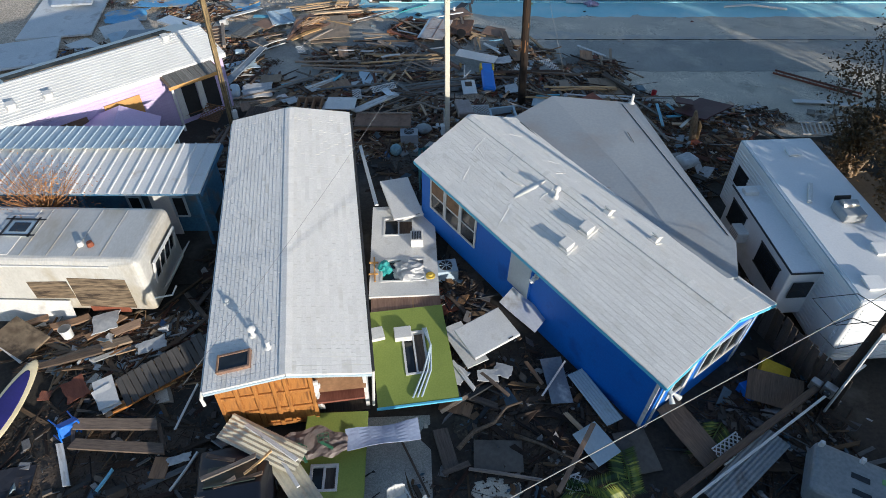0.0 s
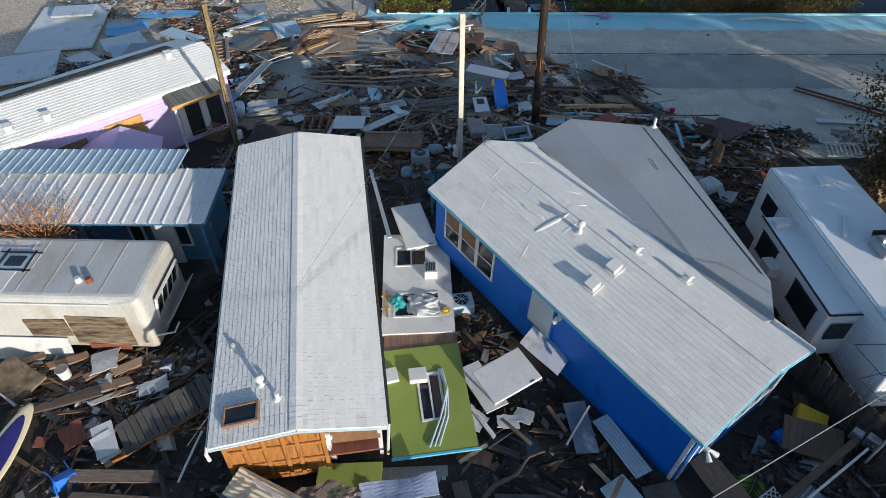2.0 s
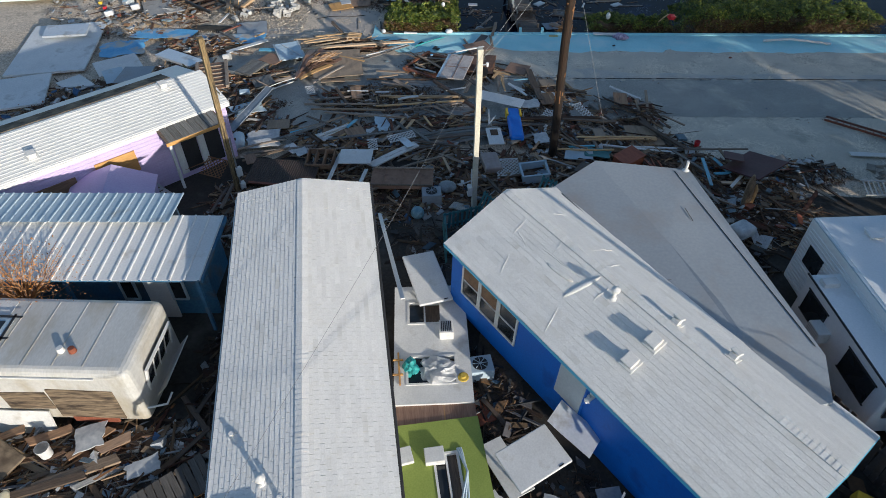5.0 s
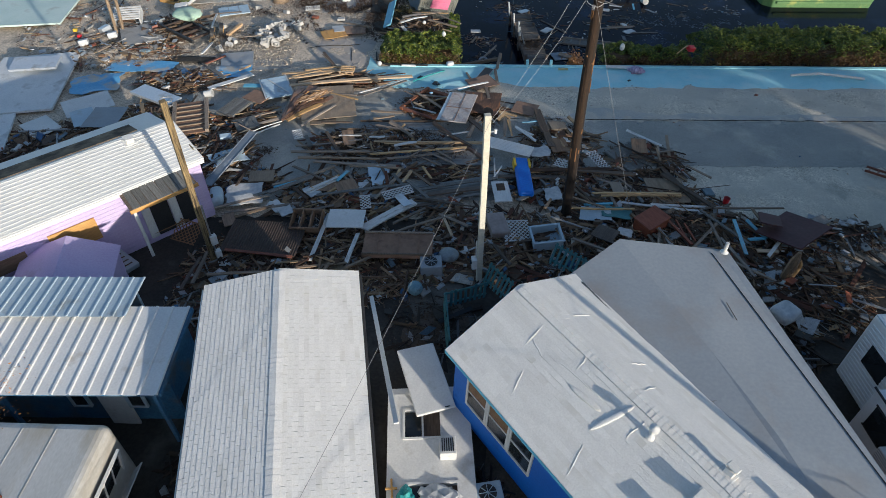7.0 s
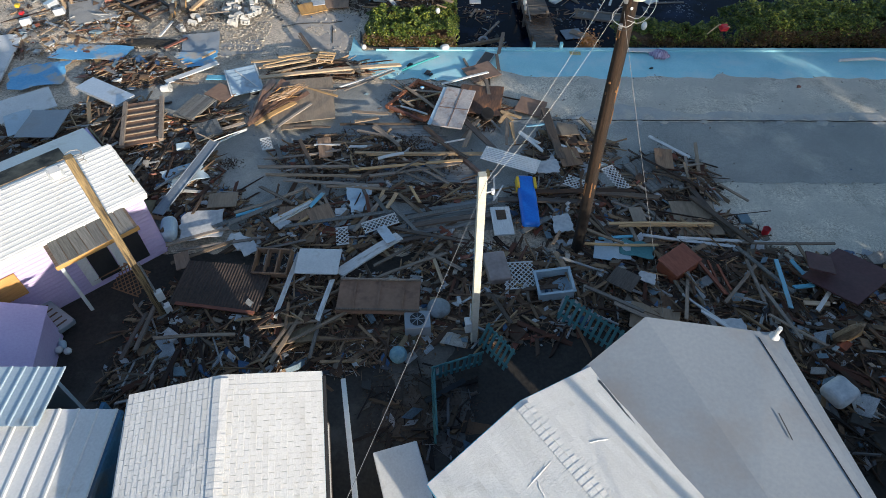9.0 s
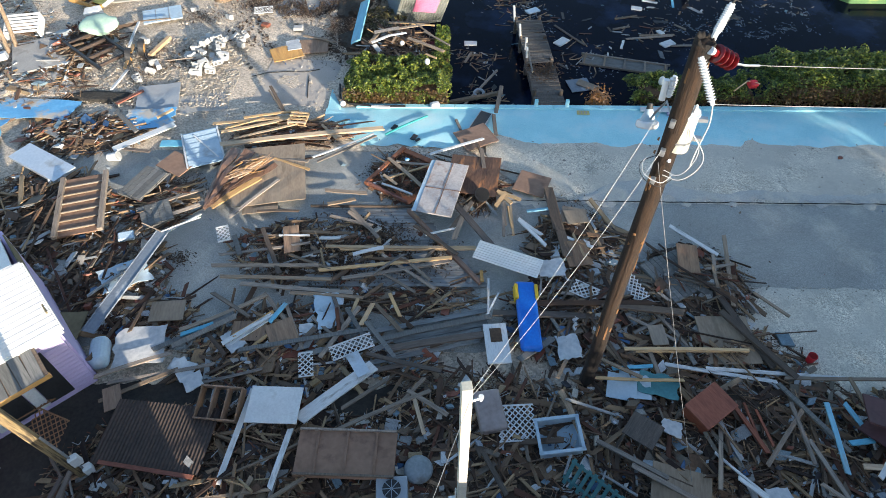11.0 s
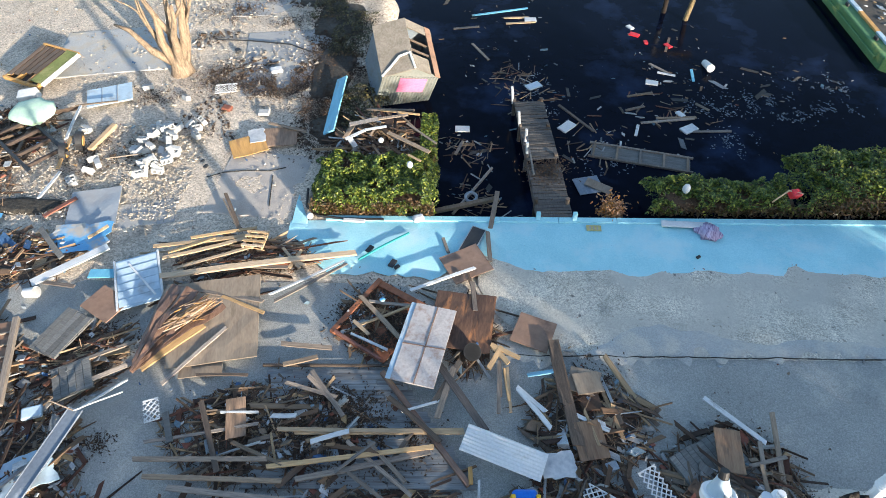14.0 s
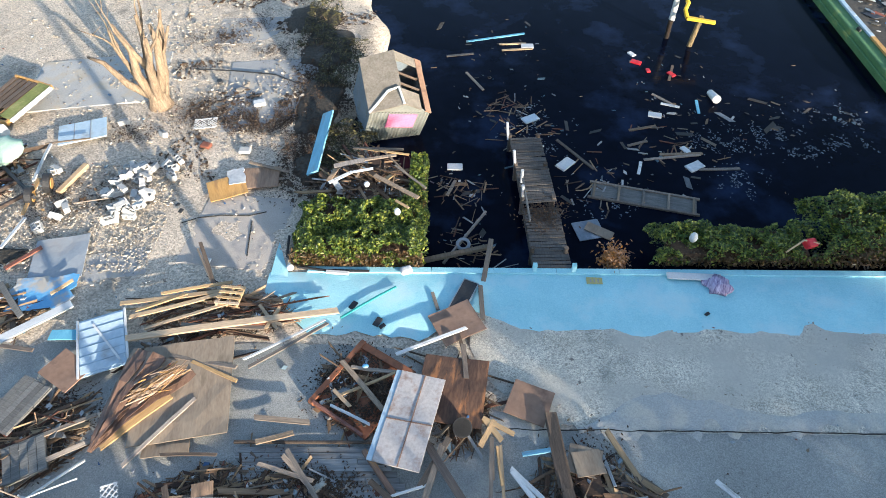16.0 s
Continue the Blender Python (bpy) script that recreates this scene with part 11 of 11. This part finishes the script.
# ---- road: fallen deck, tray of splinters and torn veneer ----
def fallen_deck():
    t = thing("fallen_deck", pose(-2.3, 30.8, 0.13, 0, 0, 0.6), "large grey board deck lying flat on the road under wreckage", "deck")
    me = mesh_of("deck_board", boxes(((1.0, 0.152, 0.03), None), bevel=0.004), "roaddeck")
    for k in range(21):
        y = -1.6 + 0.158 * k
        right = 0.95 + (1.7 - 1.0) * (1.6 - y) + random.uniform(-0.06, 0.06)
        left = -2.6 + random.uniform(-0.15, 0.15)
        cuts = sorted(random.sample([left + (right - left) * q for q in (0.2, 0.33, 0.5, 0.62, 0.8)], 2))
        for a, b in zip([left] + cuts, cuts + [right]):
            piece("deck_board", me, t, pose((a + b) / 2, y, random.uniform(-0.008, 0.008), random.uniform(-1.5, 1.5), 0, random.uniform(-0.3, 0.3)) @ Matrix.Diagonal((b - a - 0.012, 1, 1, 1)))
    for x in (-2.2, -1.0, 0.2):
        part("joist", boxes(((0.06, 3.2, 0.1), pose(x, 0, -0.066))), "darkwood", t)
    part("edge_beam", boxes(((0.14, 3.9, 0.14), None), bevel=0.012), "redbrown", t, "dark rotten edge beam", pose(1.75, -0.05, 0.1, 0, 0, 37))
    part("edge_beam", boxes(((4.4, 0.07, 0.09), None), bevel=0.01), "darkwood", t, "", pose(-0.6, 1.74, 0.05))


M["roaddeck"] = mat("grey_weathered_decking", (0.155, 0.163, 0.165), (0.31, 0.315, 0.31), 0.85, 1.6, 6, 0.4, rand=0.22, stretch=(0.9, 12, 12), stain=(0.13, 0.10, 0.075), stain_scale=0.7, stain_at=(0.52, 0.7))
M["rustboard"] = mat("rust_orange_board", (0.20, 0.07, 0.032), (0.34, 0.13, 0.06), 0.8, 1.6, 8, 0.35, stain=(0.11, 0.05, 0.03), stain_scale=1.6, stain_at=(0.5, 0.66))
M["veneer"] = mat("torn_brown_veneer", (0.12, 0.068, 0.045), (0.235, 0.145, 0.10), 0.45, 1.8, 7, 0.25, island=0.3, stretch=(9, 0.7, 9), stain=(0.08, 0.045, 0.03), stain_scale=1.2)
M["fibre"] = mat("frayed_orange_fibre", (0.34, 0.19, 0.08), (0.52, 0.33, 0.17), 0.8, 2, 8, 0.3, rand=0.35)


def splinter_tray():
    m = frame3((-1.93, 34.1, 0.16), (1.24, 1.93, 0.0), (1.6, -1.03, 0.05))
    t = thing("splinter_tray", m, "rust-orange wooden tray filled with splinters and seaweed", "tray")
    part("base_board", boxes(((1.95, 2.3, 0.04), None), bevel=0.006), "rustboard", t, "rust-orange base board")
    part("rim_board", boxes(((0.16, 2.34, 0.14), pose(-0.9, 0, 0.08)), bevel=0.012), "rustboard", t, "rust-orange rim board")
    part("rim_board", boxes(((1.8, 0.22, 0.1), pose(0.05, 1.05, 0.06)), bevel=0.012), "rustboard", t, "rust-orange rim board")
    part("rim_board", boxes(((1.7, 0.08, 0.12), pose(0.0, -1.1, 0.07, 0, 3, 0)), bevel=0.012), "redwood", t)


def torn_veneer():
    t = thing("torn_veneer", pose(-8.62, 32.1, 0.42), "torn brown veneer sheet split into curling strips", "veneer")
    rng = random.Random(64)
    for k in range(11):
        q = k / 10
        tip = Vector((0.25 + 1.75 * q, 2.95 - 0.65 * q, 0.12 + 0.18 * math.sin(q * 5)))
        along = tip.normalized()
        side = Vector((along.y, -along.x, 0))
        bm = bmesh.new()
        rows = []
        for j in range(9):
            s = j / 8
            c = tip * s + Vector((0, 0, 0.16 * math.sin(s * math.pi) * rng.uniform(0.5, 1.3) + 0.05 * math.sin(s * 9 + k)))
            half = 0.035 + 0.085 * s + rng.uniform(-0.012, 0.012)
            roll = 0.35 * math.sin(k * 2.1 + s * 2)
            d = side * half * math.cos(roll) + Vector((0, 0, half * math.sin(roll)))
            rows.append([bm.verts.new(c + d + Vector((0, 0, 0.008))), bm.verts.new(c - d + Vector((0, 0, 0.008))), bm.verts.new(c - d - Vector((0, 0, 0.008))), bm.verts.new(c + d - Vector((0, 0, 0.008)))])
        for a, b in zip(rows, rows[1:]):
            for i in range(4):
                bm.faces.new((a[i], a[(i + 1) % 4], b[(i + 1) % 4], b[i]))
        bm.faces.new(rows[0][::-1]), bm.faces.new(rows[-1])
        bmesh.ops.recalc_face_normals(bm, faces=bm.faces)
        part("veneer_strip", bm, "veneer", t)
    me = mesh_of("fibre_strip", boxes(((0.03, 1.0, 0.012), None)), "fibre")
    for _ in range(110):
        s = rng.random()
        c, ln, w, th, yaw, pitch, roll = (((0.75 + 1.0 * s + rng.gauss(0, 0.1), 1.45 + 0.75 * s + rng.gauss(0, 0.14), 0.26 + rng.uniform(-0.05, 0.12)), rng.uniform(0.25, 0.75), rng.uniform(0.012, 0.035), 0.01, radians(-52) + rng.gauss(0, 0.25), rng.gauss(0, 0.2), rng.gauss(0, 0.4)))
        piece("fibre_strip", me, t, Matrix.Translation(c) @ Euler((pitch, roll, yaw)).to_matrix().to_4x4() @ Matrix.Diagonal((w / 0.03, ln, th / 0.012, 1)))


fallen_deck()
t = thing("fallen_fence", pose(-1.5, 27.25, 0.16, 0, 0, 14.4), "weathered grey board fence lying flat on the road", "fence")
for k, (y, ln, x) in enumerate(((0.42, 5.2, 0.0), (0.14, 2.6, 1.1), (-0.03, 2.8, 1.0), (-0.2, 2.5, 0.9), (-0.37, 2.9, 0.8), (-0.55, 3.4, 0.3))):
    part("fence_board", boxes(((ln, 0.155, 0.035), None), bevel=0.006), "roaddeck", t, "", pose(x, y, 0.02 + 0.02 * (k == 0), 0, 0.6, random.uniform(-1, 1)))
for x in (-0.1, 1.2, 2.2):
    part("fence_post", boxes(((0.09, 1.15, 0.09), None), bevel=0.008), "wood", t, "", pose(x, -0.1, -0.05, 0, 0, random.uniform(-3, 3)))
for x, y, ln, yw, c in ((-5.95, 27.5, 1.3, 41, "ochre"), (-6.05, 27.35, 1.6, 40, "whitewood"), (-6.9, 27.9, 2.6, 30, "wood"), (-7.5, 27.3, 0.9, 25, "bluewood"), (-5.3, 27.9, 0.8, 62, "bluewood"), (-3.4, 27.3, 1.9, 62, "wood"), (-3.0, 27.6, 1.2, -58, "deckgrey"), (-2.7, 27.9, 0.8, 70, "newwood"), (-4.4, 27.0, 3.6, 12, "deckgrey"), (-2.2, 27.0, 1.6, -52, "deckgrey")):
    plank(x, y, 0.42, ln, yw, 0.13, c)
for x, y, w, l, yw, c in ((-3.95, 28.35, 0.75, 0.6, 5, "bluebits"), (-3.85, 27.75, 0.55, 0.6, 12, "bluebits"), (-4.9, 27.2, 0.45, 0.6, 30, "bits"), (-4.4, 27.4, 0.4, 0.35, 10, "bits"), (-9.0, 26.75, 1.35, 1.2, 10, "bits"), (-10.3, 29.3, 1.5, 0.9, 25, "bluebits"), (-6.4, 27.0, 0.5, 0.7, 40, "bits")):
    sheet(x, y, 0.34, w, l, yw, c, 4)
splinter_tray()
torn_veneer()
plank(-1.65, 30.55, 0.3, 4.4, 1, 0.16, "newwood")
plank(-1.95, 29.65, 0.33, 3.4, 13, 0.14, "wood")
plank(-1.6, 29.6, 0.3, 2.2, -38, 0.1, "wood")
plank(0.68, 29.45, 0.3, 0.45, -88, 0.1, "ochre")
rounded("striped_cushion", -10.89, 30.92, 0.3, (0.5, 0.35, 0.14), 0.05, 20, "bluewhite", "pale blue striped cushion in the rubbish", "cushion", (6, 4))

# branches, tarpaulin and pale gravel in the near yard
fallen_branch([(0.35, 8.4, 0.25), (0.75, 8.85, 0.3), (1.3, 9.1, 0.34), (1.65, 9.6, 0.3), (2.1, 9.8, 0.25)], 0.07, "twisted grey branch lying over the rubbish")
fallen_branch([(1.95, 8.75, 0.25), (2.5, 8.5, 0.3), (3.1, 8.2, 0.28), (3.5, 8.05, 0.2)], 0.05, "thin grey branch lying over the rubbish")
sheet(-11.3, 6.9, 0.12, 2.4, 1.6, 14, "darktarp")
soil_patch(1.3, 7.35, 0.75, 0.45, 71.0, "pale gravel showing through the mud", "kerbgravel", "gravel_patch", "gravel")
soil_patch(0.6, 9.15, 0.5, 0.5, 73.0, "pale gravel showing through the mud", "wetsoil", "gravel_patch", "gravel")
soil_patch(-1.6, 22.0, 1.2, 1.3, 77.0, "damp grey sand between the houses", "dampsand", "sand_patch", "sand")
soil_patch(-0.7, 20.2, 0.8, 1.4, 79.0, "damp grey sand between the houses", "dampsand", "sand_patch", "sand")


# ---- moored green barge ----
M["bargegreen"] = mat("mossy_green_hull_paint", (0.07, 0.16, 0.06), (0.14, 0.27, 0.10), 0.7, 0.9, 14, 0.3, stain=(0.30, 0.34, 0.10), stain_scale=0.9, stain_at=(0.56, 0.68))
M["bargedeck"] = mat("littered_dark_deck", (0.03, 0.028, 0.024), (0.085, 0.075, 0.06), 0.9, 1.4, 10, 0.6, stain=(0.14, 0.125, 0.10), stain_scale=0.9, stain_at=(0.56, 0.7))


def barge():
    t = thing("moored_barge", pose(19.4, 48.1, -0.55), "flat green barge with a pale deck rim, moored", "boat")
    W, L, H, c = 7.0, 40.0, 0.68, 0.5

    def outline(off, cut):
        return [(off + cut, off), (W - off, off), (W - off, L), (off, L), (off, off + cut)]

    bm = bmesh.new()
    for z0, z1, off in ((-0.4, H, 0.0),):
        lo = [bm.verts.new((x, y, z0)) for x, y in outline(0.12, c)]
        hi = [bm.verts.new((x, y, z1)) for x, y in outline(off, c)]
        for k in range(5):
            bm.faces.new((lo[k], lo[(k + 1) % 5], hi[(k + 1) % 5], hi[k]))
        bm.faces.new(hi), bm.faces.new(lo[::-1])
    bmesh.ops.recalc_face_normals(bm, faces=bm.faces)
    bmesh.ops.bevel(bm, geom=[e for e in bm.edges if max(v.co.z for v in e.verts) > H - 0.01], offset=0.06, segments=2, affect='EDGES', profile=0.5)
    part("hull", bm, "bargegreen", t, "mossy green hull")
    part("rub_rail", boxes(((0.1, L - 1, 0.14), pose(-0.03, L / 2 + 0.5, H - 0.32)), bevel=0.02), "bargegreen", t)
    part("rub_rail", boxes(((W - 1, 0.1, 0.14), pose(W / 2 + 0.25, -0.03, H - 0.32)), bevel=0.02), "bargegreen", t)
    for k in range(10):
        part("coaming_board", boxes(((0.22, 1.92, 0.1), None), bevel=0.015), "ochre" if k in (1, 5) else "bluewhite", t, "pale blue-white deck rim board", pose(0.62, 1.6 + 1.95 * k, H + 0.06, 0, random.uniform(-2, 2), random.uniform(-1, 1)))
    for k in range(3):
        part("coaming_board", boxes(((1.92, 0.22, 0.1), None), bevel=0.015), "bluewhite", t, "pale blue-white deck rim board", pose(1.8 + 1.95 * k, 0.62, H + 0.06, 0, 0, random.uniform(-1, 1)))
    part("deck", boxes(((W - 1.5, L - 1.5, 0.04), pose(W / 2 + 0.05, L / 2, H + 0.02))), "bargedeck", t, "dark littered deck")
    for k in range(6):
        part("cleat", boxes(((0.1, 0.3, 0.14), None), bevel=0.02), "black", t, "", pose(0.28, 2.0 + 3.2 * k, H + 0.07))
    rng = random.Random(5)
    items = []
    for _ in range(260):
        s = min(0.5, rng.lognormvariate(-2.0, 0.7))
        items.append(((20.4 + rng.random() * 4.5, 49.0 + rng.random() * 12, 0.2 + rng.random() * 0.05), s * rng.uniform(0.8, 2), s, 0.03, rng.uniform(0, 6.28), rng.gauss(0, 0.1), rng.gauss(0, 0.1)))
    v, f = bar_arrays(items)
    tagged(new("small_rubbish", mesh_arrays("small_rubbish", v, f, "rubbish")), "white, blue and dark rubbish on the barge", "debris", kind="stuff")


barge()
